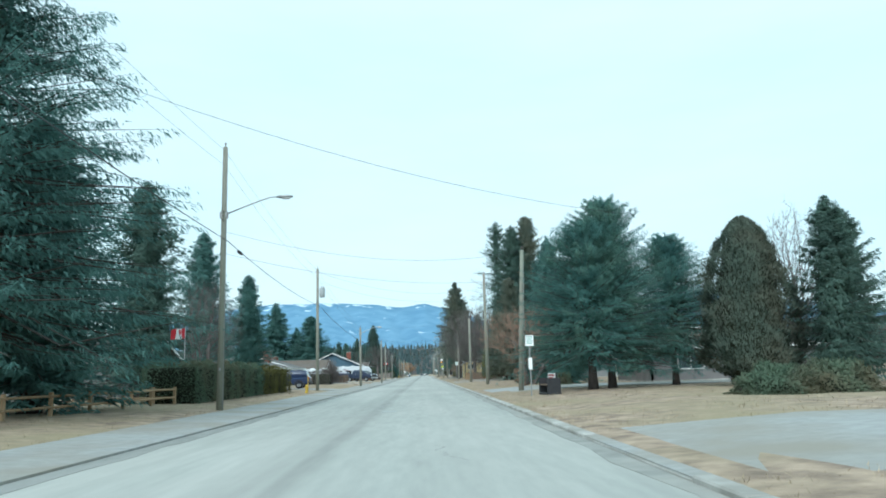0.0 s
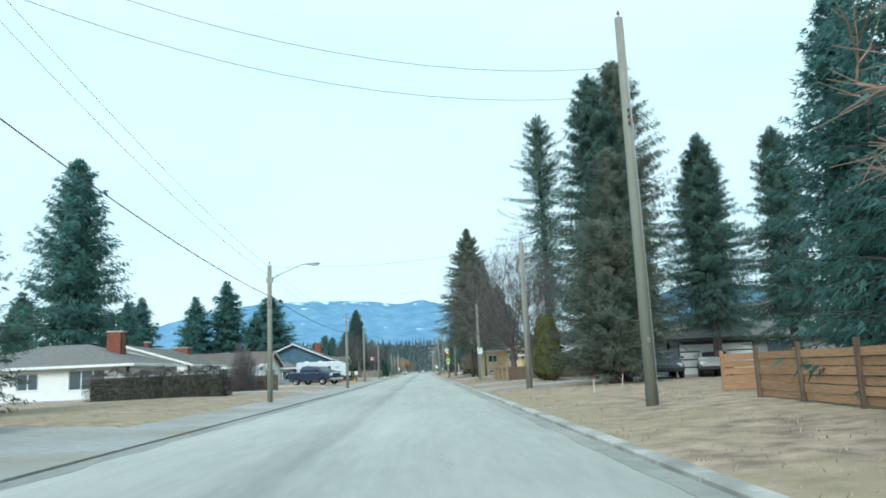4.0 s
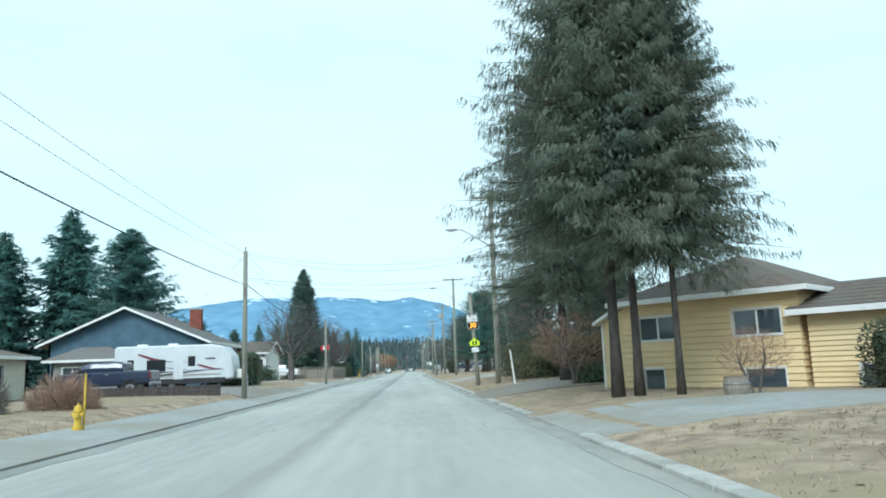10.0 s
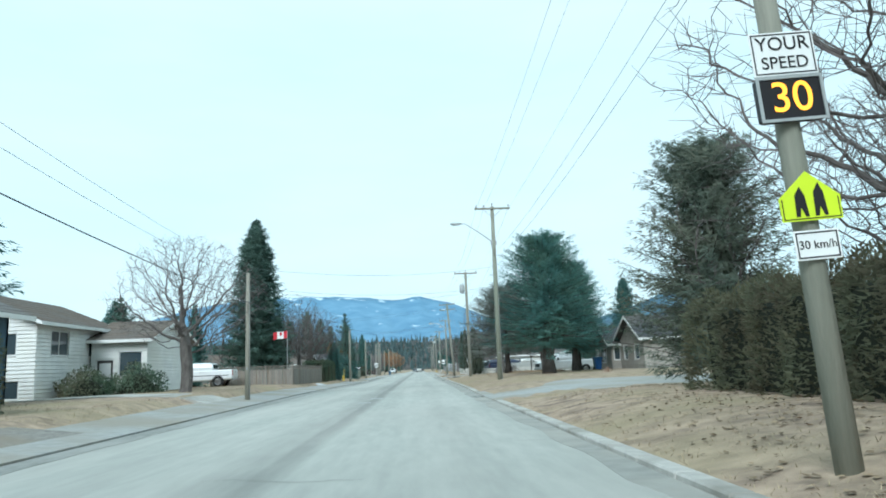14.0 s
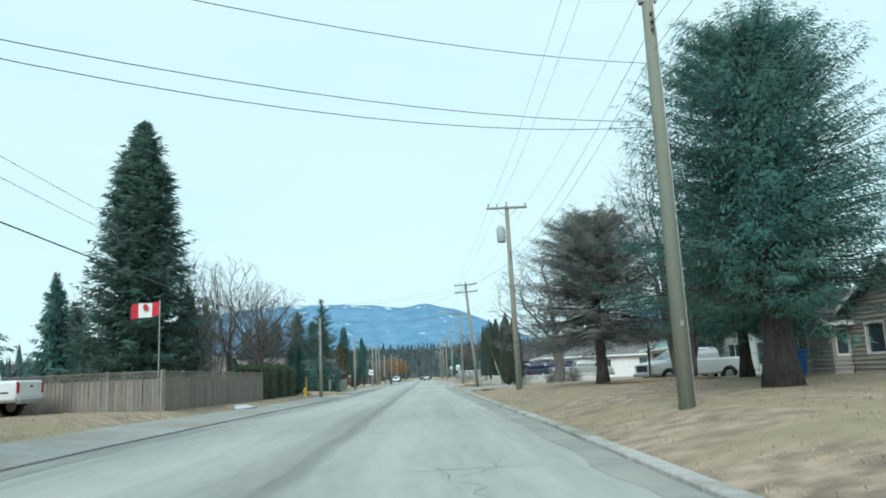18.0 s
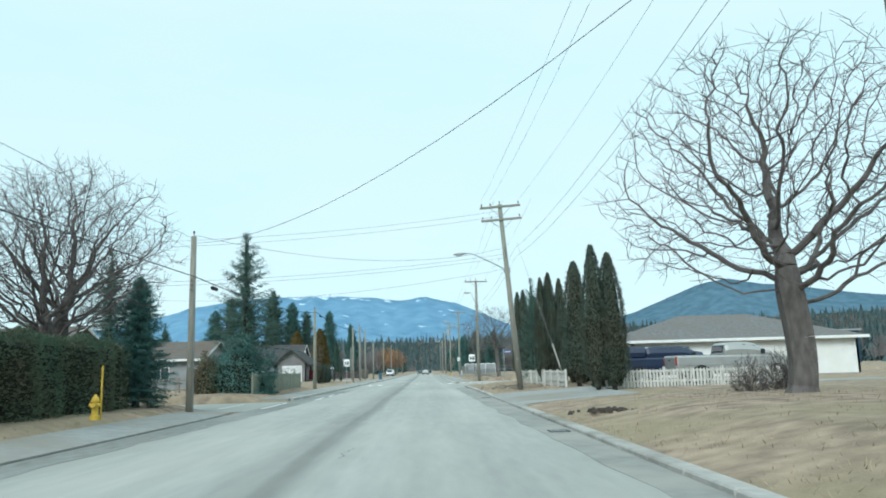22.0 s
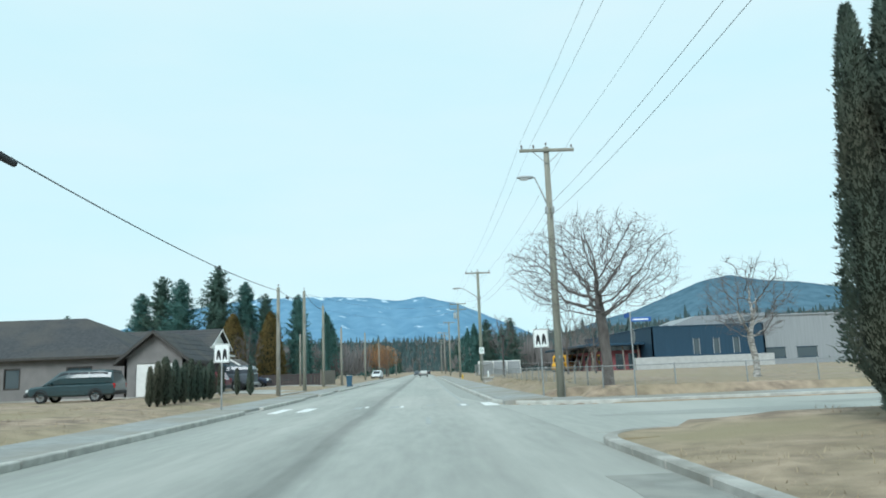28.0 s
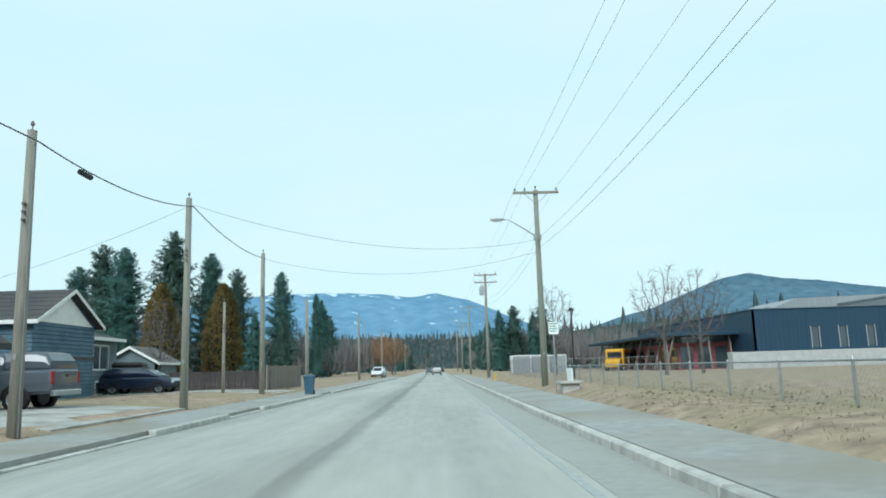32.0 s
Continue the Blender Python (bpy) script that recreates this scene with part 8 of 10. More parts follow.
for k in range(19):
    zz = 0.1 + 0.16 * k
    part("siding_board", Shape().add([(-1.0 + max(0, zz - 2.7) * 2, -0.004, zz + 0.16), (0.0, -0.004, zz + 0.16), (0.0, -0.022, zz + 0.006), (-1.0 + max(0, zz - 2.7) * 2, -0.022, zz + 0.006)], [(0, 3, 2, 1)]), SIDING_YELLOW, lean_wall)
part("lean_to_roof", Shape().add([(-1.25, -0.3, 2.78), (0.05, -0.3, 3.43), (0.05, 5.2, 3.43), (-1.25, 5.2, 2.78), (-1.25, -0.3, 2.9), (0.05, -0.3, 3.55), (0.05, 5.2, 3.55), (-1.25, 5.2, 2.9)],
                                 [(3, 2, 1, 0), (4, 5, 6, 7), (0, 1, 5, 4), (1, 2, 6, 5), (2, 3, 7, 6), (3, 0, 4, 7)]), TRIM_WHITE, YELLOW)
part("corner_board", Shape().box(-1.03, -0.03, 0, -0.95, 0.02, 2.85), TRIM_WHITE, YELLOW)
house("yellow clapboard porch wing with a low gable", 12.8, 144.05, 3.2, 6, 2.75, 0.9, SIDING_YELLOW, ROOF_BROWN, ridge="x", right=[(2.2, 1.2, 1.2, 0.8)], front=[(1.4, 0.3, 1.2, 0.7)], boards=0.16, z=0.05, rot=-49)
house("long cream bungalow with a brown roof", 24, 150, 14, 9, 2.4, 1.4, STUCCO, ROOF_BROWN, front=[(3, 0.9, 1.6, 1.0), (8, 0.9, 1.6, 1.0)])
FIR_GATE = conifer_meshes(18, 4.6, 4.8, 56, 9, 330, 51, FIR_BROWN, droop=0.22, curve=0.58, twig=0.3, width=0.016, hang=1.4, ragged=0.36, trunk_r=0.24, core=0.65, tuft=0.045)
FIR_GATE2 = conifer_meshes(18.8, 4.0, 6.0, 54, 9, 200, 52, FIR_BROWN, droop=0.42, curve=0.82, twig=0.34, width=0.019, hang=1.7, ragged=0.3, trunk_r=0.14, core=0.6, tuft=0.05)
HALF_BARE = conifer_meshes(7.4, 3.0, 2.0, 38, 11, 150, 53, NEEDLE_GREY, droop=-0.02, curve=0.4, twig=0.34, width=0.014, hang=0.2, ragged=0.3, trunk_r=0.2, core=0.12)
conifer(FIR_GATE, 18, 7.6, 156.8, 16.6, "tall dense fir with drooping browned boughs beside a house", 1.0, 0)
conifer(FIR_MID2, 14, 12.5, 168.5, 14.0, "dark green fir behind a shaggy hedge and drive", 1.0, 80)
conifer(FIR_GATE2, 18.8, 6.35, 143.4, 18.8, "tall dark fir with a bare lower trunk before a house", 1.15, 30)
conifer(FIR_GATE2, 18.8, 6.95, 143.2, 15.0, "slimmer fir grown against its neighbour", 1.15, 140)
conifer(FIR_GATE2, 18.8, 7.85, 142.2, 14.2, "pale-trunked fir before a yellow wall", 0.95, 260)
bare(TREE_RED, 6.6, 9.0, 140.0, 1.8, "leafless twiggy shrub before yellow siding", 0.9, 150)
ob_tub = thing("planter_tub", "grey barrel planter against the house", "planter", pose(8.4, 139.8, 0.3))
part("tub", Shape().tube([(0, 0, 0), (0, 0, 0.3), (0, 0, 0.55), (0, 0, 0.6)], [0.26, 0.33, 0.3, 0.31], 14), BOARD_GREY, ob_tub)
part("hoop", Shape().tube([(0, 0, 0.4), (0, 0, 0.44)], 0.335, 14), STEEL, ob_tub)
part("soil", Shape().disc(0, 0, 0.601, 0.28), HEDGE_CORE, ob_tub)
hedge("clipped dark hedge against the yellow house", 12.6, 139.6, 19.0, 141.2, 1.85, HEDGE, 12)
bare(TREE_RED, 6.6, 7.2, 153.0, 3.3, "wide leafless reddish shrub beside a drive", 1.05, 40)
bush("evergreen shrub beside gravel", 8.2, 153.4, 1.0, 1.2, HEDGE, 45, 2600)
suv("dark parked car behind a shrub", pose(12.5, 163.5, 0.36, 0, 0, 180), CAR_BLACK, "parked_car", 4.4, 1.5)
ob_wp = thing("guy_wire", "guy wire with a white guard beside a gravel drive", "guy wire", pose(5.35, 158.3, 0.3))
part("wire", Shape().tube([(0, 0, -0.1), (-0.25, 4.75, 8.3)], 0.008, 5), STEEL, ob_wp)
part("guard", Shape().tube([(0, 0, -0.1), (-0.055, 1.05, 1.83)], 0.05, 10), PICKET_WHITE, ob_wp, "white plastic guard")


# ---- speed display and school-zone sign on one pole ----
def speed_sign():
    ob = thing("speed_display_sign", "speed feedback sign over a school-zone sign on a wooden pole", "sign", pose(4.22, 166.3, 0.2, 0, -3.5))
    part("pole", Shape().tube([(0, 0, -0.3), (0, 0, 2.8), (0, 0, 5.7)], [0.13, 0.12, 0.105], 14), POLE_WOOD, ob, smooth=True)
    p = panel_part("speed_panel", ob, 0.66, 0.46, 4.14, -0.16, SIGN_WHITE, "white panel with black lettering", SIGN_BLACK)
    letter(p, "YOUR", 0.2, 0, -0.166, 4.24, SIGN_BLACK)
    letter(p, "SPEED", 0.18, 0, -0.166, 4.04, SIGN_BLACK)
    d = part("display_box", Shape().box(-0.33, -0.17, 3.44, 0.33, -0.06, 3.89, 0.02), SIGN_BLACK, ob, "black display with amber digits")
    part("display_rim", Shape().box(-0.34, -0.185, 3.43, 0.34, -0.17, 3.46).box(-0.34, -0.185, 3.87, 0.34, -0.17, 3.9).box(-0.34, -0.185, 3.46, -0.31, -0.17, 3.87).box(0.31, -0.185, 3.46, 0.34, -0.17, 3.87), TANK_GREY, d)
    letter(d, "30", 0.44, 0, -0.178, 3.665, LED_AMBER)
    w = 0.3
    pent = [(-w, -0.16, 2.43), (w, -0.16, 2.43), (w * 1.02, -0.16, 2.66), (0, -0.16, 2.92), (-w * 1.02, -0.16, 2.66)]
    s = part("school_panel", Shape().add(pent + [(a, b + 0.012, c) for a, b, c in pent], [(0, 1, 2, 3, 4), (9, 8, 7, 6, 5), (0, 5, 6, 1), (1, 6, 7, 2), (2, 7, 8, 3), (3, 8, 9, 4), (4, 9, 5, 0)]), SIGN_LIME, ob, "lime pentagon with two plain dark shapes")
    part("border_line", Shape().box(-w + 0.015, -0.163, 2.445, w - 0.015, -0.161, 2.455).box(-w + 0.015, -0.163, 2.455, -w + 0.025, -0.161, 2.65).box(w - 0.025, -0.163, 2.455, w - 0.015, -0.161, 2.65), SIGN_BLACK, s)
    for cx, hh in ((-0.1, 0.3), (0.09, 0.33)):
        part("dark_shape", Shape().add([(cx - 0.06, -0.164, 2.47), (cx - 0.02, -0.164, 2.47), (cx, -0.164, 2.56), (cx + 0.035, -0.164, 2.47), (cx + 0.07, -0.164, 2.47), (cx + 0.05, -0.164, 2.47 + hh * 0.7), (cx + 0.01, -0.164, 2.47 + hh), (cx - 0.05, -0.164, 2.47 + hh * 0.72)], [tuple(range(8))]), SIGN_BLACK, s)
    t = panel_part("limit_tab", ob, 0.45, 0.29, 2.19, -0.16, SIGN_WHITE, "white tab with a speed limit", SIGN_BLACK)
    letter(t, "30 km/h", 0.115, 0, -0.166, 2.19, SIGN_BLACK)
    for z in (4.14, 3.67, 2.55, 2.19):
        part("strap", Shape().tube([(0, 0, z - 0.02), (0, 0, z + 0.02)], 0.13, 14), STEEL, ob)
    part("conduit", Shape().tube([(0.1, 0.07, 0), (0.09, 0.06, 3.4)], 0.02, 6), STEEL, ob)


speed_sign()
hedge("shaggy overgrown evergreen hedge in front of bare trees", 7.4, 168.5, 11.5, 178.5, 2.5, HEDGE_SHAGGY, 13, dens=430, leaf=0.17, width=0.03, lumps=0.3)
hedge("shaggy overgrown evergreen hedge beside the verge", 9.6, 164.5, 14, 168.6, 2.4, HEDGE_SHAGGY, 14, dens=260, leaf=0.24, width=0.055, lumps=0.3)
bush("dense bushy evergreen before a drive", 7.6, 165.4, 1.4, 2.2, HEDGE_SHAGGY, 46, 5200, 0.24, 0.05)
bare(TREE_ROUND, 9.5, 9.2, 170.0, 9.0, "twisted leafless tree with clinging brown seeds", 1.1, 100)
bare(TREE_ROUND, 9.5, 12.5, 175.0, 8.0, "leafless tree behind a shaggy hedge", 1.0, 220)
conifer(FIR_MID2, 14, 14.5, 171.0, 11, "dark fir behind a shaggy hedge", 1.0, 40)
conifer(DARK_ROUND, 7.8, 10.2, 183.4, 7.9, "broad dark evergreen with a bare forked trunk", 0.95, 50)
bare(TREE_SMALL, 6, 10.2, 183.0, 7.0, "small leafless tree against a cedar", 1.0, 200)
board_fence("dark board fence behind bare trees", [(13.5, 161), (19, 161)], 1.5, BOARD_BROWN)

# ---- the lawn with the round spruce ----
conifer(SPRUCE_ROUND, 11, 9.1, 209.7, 9.3, "round-headed blue-green spruce with a dark trunk", 1.14, 0)
conifer(SPRUCE_ROUND, 11, 12.6, 217.5, 8.4, "blue-green spruce behind a bigger one", 0.9, 130)
house("beige clapboard cottage with a charcoal gable roof", 16.9, 213.4, 13, 6.4, 2.5, 1.6, SIDING_BEIGE, ROOF_DARK, ridge="x", left=[(1.0, 0.9, 1.1, 1.1), (3.9, 0.9, 1.2, 1.1)], front=[(6, 1.0, 1.5, 1.2)], boards=0.17, z=0.6)
house("low beige wing with a white window beside a gable", 16.2, 220.0, 6, 4.5, 2.3, 1.2, SIDING_BEIGE, ROOF_DARK, ridge="x", left=[(0.8, 0.7, 1.9, 1.2)], front=[(0.2, 0.9, 0.5, 1.0)], boards=0.17, z=0.6, chimney=(2.6, 1.2, 0.6, 4.6), chimney_mat=BRICK_RED)
bush("small leafless shrub in a round bed", 12.0, 205.5, 0.35, 0.8, TWIG_RED, 47, 260, 0.14, twiggy=True)
bin_thing("blue bin beside a garage", 15.2, 220.9, BIN_BLUE, 0.74)
bin_thing("dark bin beside a garage", 15.4, 222.2, BIN_GREEN, 0.74)
for i, (x, y) in enumerate(((17.8, 227.2), (19.2, 227.6))):
    column(CYPRESS_B, 5.3, x, y, 3.1, "narrow clipped cedar by a house wall", 0.8, 70 * i)
house("white cottage with a pale green metal roof", 19.5, 230.5, 9, 9, 2.6, 1.8, SIDING_WHITE, ROOF_GREEN, ridge="x", left=[(1.5, 0.9, 1.8, 1.3), (5.5, 0.9, 1.6, 1.3)], front=[(2, 0.9, 1.6, 1.2)], boards=0.17)
pickup("pale silver crew-cab pickup parked under trees", pose(14.4, 231.0, 0.37, 0, 0, 192), CAR_WHITE)
conifer(HALF_BARE, 7.4, 8.0, 224.0, 7.4, "dark half-bare conifer with twiggy boughs", 1.28, 10)
bare(TREE_CLUMP, 12.0, 11.3, 223.0, 10.9, "many-trunked leafless tree on a mulch bed", 0.85, 40)
bare(TREE_SMALL, 6, 10.0, 223.6, 4.2, "thin forked leafless stem beside a big tree", 0.8, 20)
conifer(SPRUCE_ROUND, 11, 14.0, 223.0, 8.6, "blue-green spruce with sweeping boughs over a clear trunk", 0.82, 60)
bed = [[(10.4 + r * 2.6 * math.cos(k * math.pi / 10), 223.0 + r * 1.3 * math.sin(k * math.pi / 10), 0.76 + zz) for k in range(20)] for r, zz in ((1, 0), (0.8, 0.1), (0.3, 0.13))]
tagged(new("mulch_bed", mesh_of("mulch_bed", Shape().rings(bed), LEAF_LITTER, True)), "low mound of leaf mulch under trees", "mulch bed", "", "stuff")
bare(TREE_ROUND, 9.5, 9.5, 243.2, 9.4, "large spreading leafless tree on a lawn", 1.12, 10)
house("white bungalow with a green metal roof", 18.5, 243, 11, 9, 2.4, 1.7, SIDING_WHITE, ROOF_GREEN, hip=True, left=[(1.5, 0.6, 2.4, 1.5), (6, 0.9, 1.4, 1.2)], front=[(1.5, 0.6, 2.2, 1.5), (6, 0.9, 1.6, 1.2)])
house("white bungalow with a broad grey hip roof", 13.5, 272.5, 15, 10, 2.5, 1.9, SIDING_WHITE, ROOF_GREY, hip=True, front=[(2, 0.9, 1.8, 1.2), (5.5, 0.9, 1.6, 1.2), (10.2, 0.6, 2.0, 1.6)], left=[(2, 0.9, 2.2, 1.2), (6.5, 0.9, 1.8, 1.2)])
conifer(FIR_MID, 14, 21, 232, 9, "dark spruce beside a green roof", 1.0, 0)
conifer(SPRUCE_BIG, 11, 18.4, 239.2, 7, "blue-green spruce reaching over the lawn", 0.8, 310)
pickup("silver pickup parked beside a white house", pose(14.5, 259.5, 0.36, 0, 0, 0), CAR_SILVER, crew=False)
pickup("dark navy pickup behind white pickets", pose(13.0, 264.2, 0.36, 0, 0, 0), CAR_NAVY, canopy=True)
suv("dark grey van behind clipped cedars", pose(11.2, 268.5, 0.36, 0, 0, 200), CAR_GREY, "van", 4.9, 1.9, True)
suv("pale silver minivan behind a picket fence", pose(10.6, 274.5, 0.36, 0, 0, 245), CAR_SILVER, "minivan", 4.9, 1.8, True)
suv("blue SUV behind tall cedars", pose(14.5, 268.5, 0.36, 0, 0, 190), CAR_BLUE)
bush("small leafless shrub by a pole", 9.6, 246.5, 0.6, 1.2, TWIG, 48, 500, 0.16, twiggy=True)
bush("grey leafless shrub on the lawn", 11.5, 248.5, 0.8, 1.4, TWIG, 49, 700, 0.16, twiggy=True)
for i, (x, y, h, w) in enumerate(((7.35, 256.0, 6.2, 0.95), (8.05, 256.0, 5.8, 1.15), (8.1, 263.4, 6.5, 1.2), (7.3, 269.8, 6.5, 0.75), (7.85, 270.1, 6.8, 0.85), (8.5, 270.0, 6.4, 0.8), (9.2, 270.6, 5.0, 0.8), (7.45, 282.2, 6.9, 0.75), (7.85, 281.8, 7.0, 0.8))):
    column(CYPRESS, 6.4, x, y, h, "tall narrow dark cedar behind white pickets", w, 77 * i, "tall narrow cedars")
column(CYPRESS, 6.4, 9.0, 284.2, 6.7, "tall broad cedar at the street corner", 1.3, 35)
conifer(YOUNG_SPRUCE, 9.4, 7.65, 276.0, 7.3, "young spruce between narrow cedars", 0.75, 70)
board_fence("low white picket fence, paint worn", [(8.0, 257.4), (16, 257.6)], 0.85, PICKET_WHITE, board=0.1, gap=0.05, pointed=True, lean=1.0)
board_fence("leaning white picket fence with gaps", [(7.3, 262.6), (7.2, 268.8)], 0.85, PICKET_WHITE, board=0.11, gap=0.045, pointed=True, lean=3.0)
board_fence("old white picket fence, boards askew", [(7.2, 269.5), (7.1, 281.2)], 0.85, PICKET_WHITE, board=0.11, gap=0.045, pointed=True, lean=2.0)
ob_br = thing("branch_pile", "small pile of pruned branches on the verge", "branches", pose(5.0, 264.4, 0.28), kind="stuff")
rngb = np.random.default_rng(77)
b0 = rngb.normal(size=(60, 3)) * [0.7, 0.4, 0.05] + [0, 0, 0.08]
bd_ = unit(rngb.normal(size=(60, 3)) * [1, 1, 0.25])
part("branches", segments_mesh("branches", b0, b0 + bd_ * 0.5, np.full(60, 0.014), np.full(60, 0.006), BARK_GREY, 3), None, ob_br)
ob_df = thing("dirt_heap", "dark clods of turned soil on the lawn", "soil", pose(5.0, 242.8, gz(5.0, 242.8) - 0.04) @ Matrix.Diagonal((1.05, 0.9, 0.9, 1)), kind="stuff")
rd = random.Random(5)
clods = Shape()
for k in range(150):
    cx, cy, q = rd.gauss(0, 0.5), rd.gauss(0, 0.35), rd.uniform(0.02, 0.07)
    ring = [[(cx + f * q * rd.uniform(0.7, 1.3) * math.cos(a * 1.047), cy + f * q * rd.uniform(0.7, 1.3) * math.sin(a * 1.047), z) for a in range(6)] for z, f in ((-0.04, 1.2), (q * 0.5, 1.0), (q, 0.4))]
    clods.rings(ring)
part("soil", clods, SOIL, ob_df)


# ---- crossing signs, corner trees, school ground ----
def crossing_sign(x, y, label, h=2.75, z=0.15):
    ob = thing("crossing_sign", label, "sign", pose(x, y, z), "crossing signs")
    part("post", Shape().box(-0.03, -0.03, -0.3, 0.03, 0.03, h, 0.006), STEEL, ob)
    p = panel_part("sign_panel", ob, 0.62, 0.75, h - 0.4, -0.055, SIGN_WHITE, "white panel with two plain black shapes", SIGN_BLACK)
    for cx, hh in ((-0.12, 0.42), (0.12, 0.46)):
        zc = h - 0.66
        part("black_shape", Shape().add([(cx - 0.09, -0.06, zc), (cx - 0.04, -0.06, zc), (cx, -0.06, zc + 0.16), (cx + 0.05, -0.06, zc), (cx + 0.1, -0.06, zc), (cx + 0.07, -0.06, zc + hh * 0.75), (cx, -0.06, zc + hh), (cx - 0.07, -0.06, zc + hh * 0.75)], [tuple(range(8))]), SIGN_BLACK, p)
    return ob


crossing_sign(4.9, 300.7, "white crosswalk sign on a steel post at a corner")
crossing_sign(-7.9, 300.4, "white crosswalk sign on a steel post by young cedars", 2.6)
TREE_CORNER = bare_tree_meshes(8.8, 4.1, 3.3, 37, n=2300, trunk_r=0.25, tip=0.009, up=0.06, shoot=0.6)
bare(TREE_CORNER, 8.8, 7.6, 300.7, 7.3, "round-crowned leafless tree at the school corner", 1.05, 330, -3)
TREE_BIRCH = bare_tree_meshes(6.6, 2.3, 1.7, 31, n=620, trunk_r=0.15, bark=BIRCH_BARK, up=0.22, shoot=0.4)
bare(TREE_BIRCH, 6.6, 17.4, 309.0, 6.6, "pale-barked leafless birch behind a fence", 1.1, 0)
bare(TREE_SMALL, 6, 16.0, 352, 7.6, "slender leafless tree by a school", 1.0, 90)
bare(TREE_SMALL, 6, 20.0, 356, 8.0, "slender leafless tree before the school", 1.0, 200)
bare(TREE_SMALL, 6, 10.0, 362, 7.5, "slender leafless tree by the road", 0.9, 300)


def chain_link(label, pts, h=1.15, z=0.2, step=2.8):
    ob = thing("chain_link_fence", label, "fence", pose(pts[0][0], pts[0][1], z))
    ox, oy = pts[0]
    post = mesh_of("post", Shape().tube([(0, 0, -0.3), (0, 0, h + 0.03), (0, 0, h + 0.07)], [0.03, 0.03, 0.012], 8), STEEL)
    for (xa, ya), (xb, yb) in zip(pts, pts[1:]):
        ln = math.hypot(xb - xa, yb - ya)
        n = max(1, round(ln / step))
        ang = math.degrees(math.atan2(yb - ya, xb - xa))
        fr = pose(xa - ox, ya - oy, 0, 0, 0, ang)
        for i in range(n + 1):
            p = part("post", post, None, ob)
            p.matrix_basis = fr @ pose(ln * i / n, 0, 0)
        for zz, nm in ((h, "top_rail"), (0.06, "bottom_wire")):
            p = part(nm, Shape().tube([(0, 0, zz), (ln, 0, zz)], 0.022 if zz > 0.5 else 0.006, 6), STEEL, ob)
            p.matrix_basis = fr
        cell = 0.12
        m_ = int(ln / cell)
        x0 = np.arange(m_) * cell
        hh = h - 0.06
        a = np.stack([x0, np.full(m_, 0.012), np.full(m_, 0.06)], 1)
        b = np.stack([np.minimum(x0 + hh, ln), np.full(m_, 0.012), 0.06 + np.minimum(hh, ln - x0)], 1)
        c = np.stack([x0, np.full(m_, 0.018), np.full(m_, h)], 1)
        d = np.stack([np.minimum(x0 + hh, ln), np.full(m_, 0.018), h - np.minimum(hh, ln - x0)], 1)
        p = part("wire_mesh", segments_mesh("wire_mesh", np.concatenate([a, c]), np.concatenate([b, d]), np.full(2 * m_, 0.0017), np.full(2 * m_, 0.0017), STEEL, 3), None, ob)
        p.matrix_basis = fr
    return ob


chain_link("low galvanised chain-link fence round a school field", [(30, 299.7), (7.1, 299.7), (7.2, 346.0)], 0.98, 0.3)
chain_link("taller chain-link fence by the school drive", [(7.2, 346), (7.2, 372), (22, 374)], 1.7)


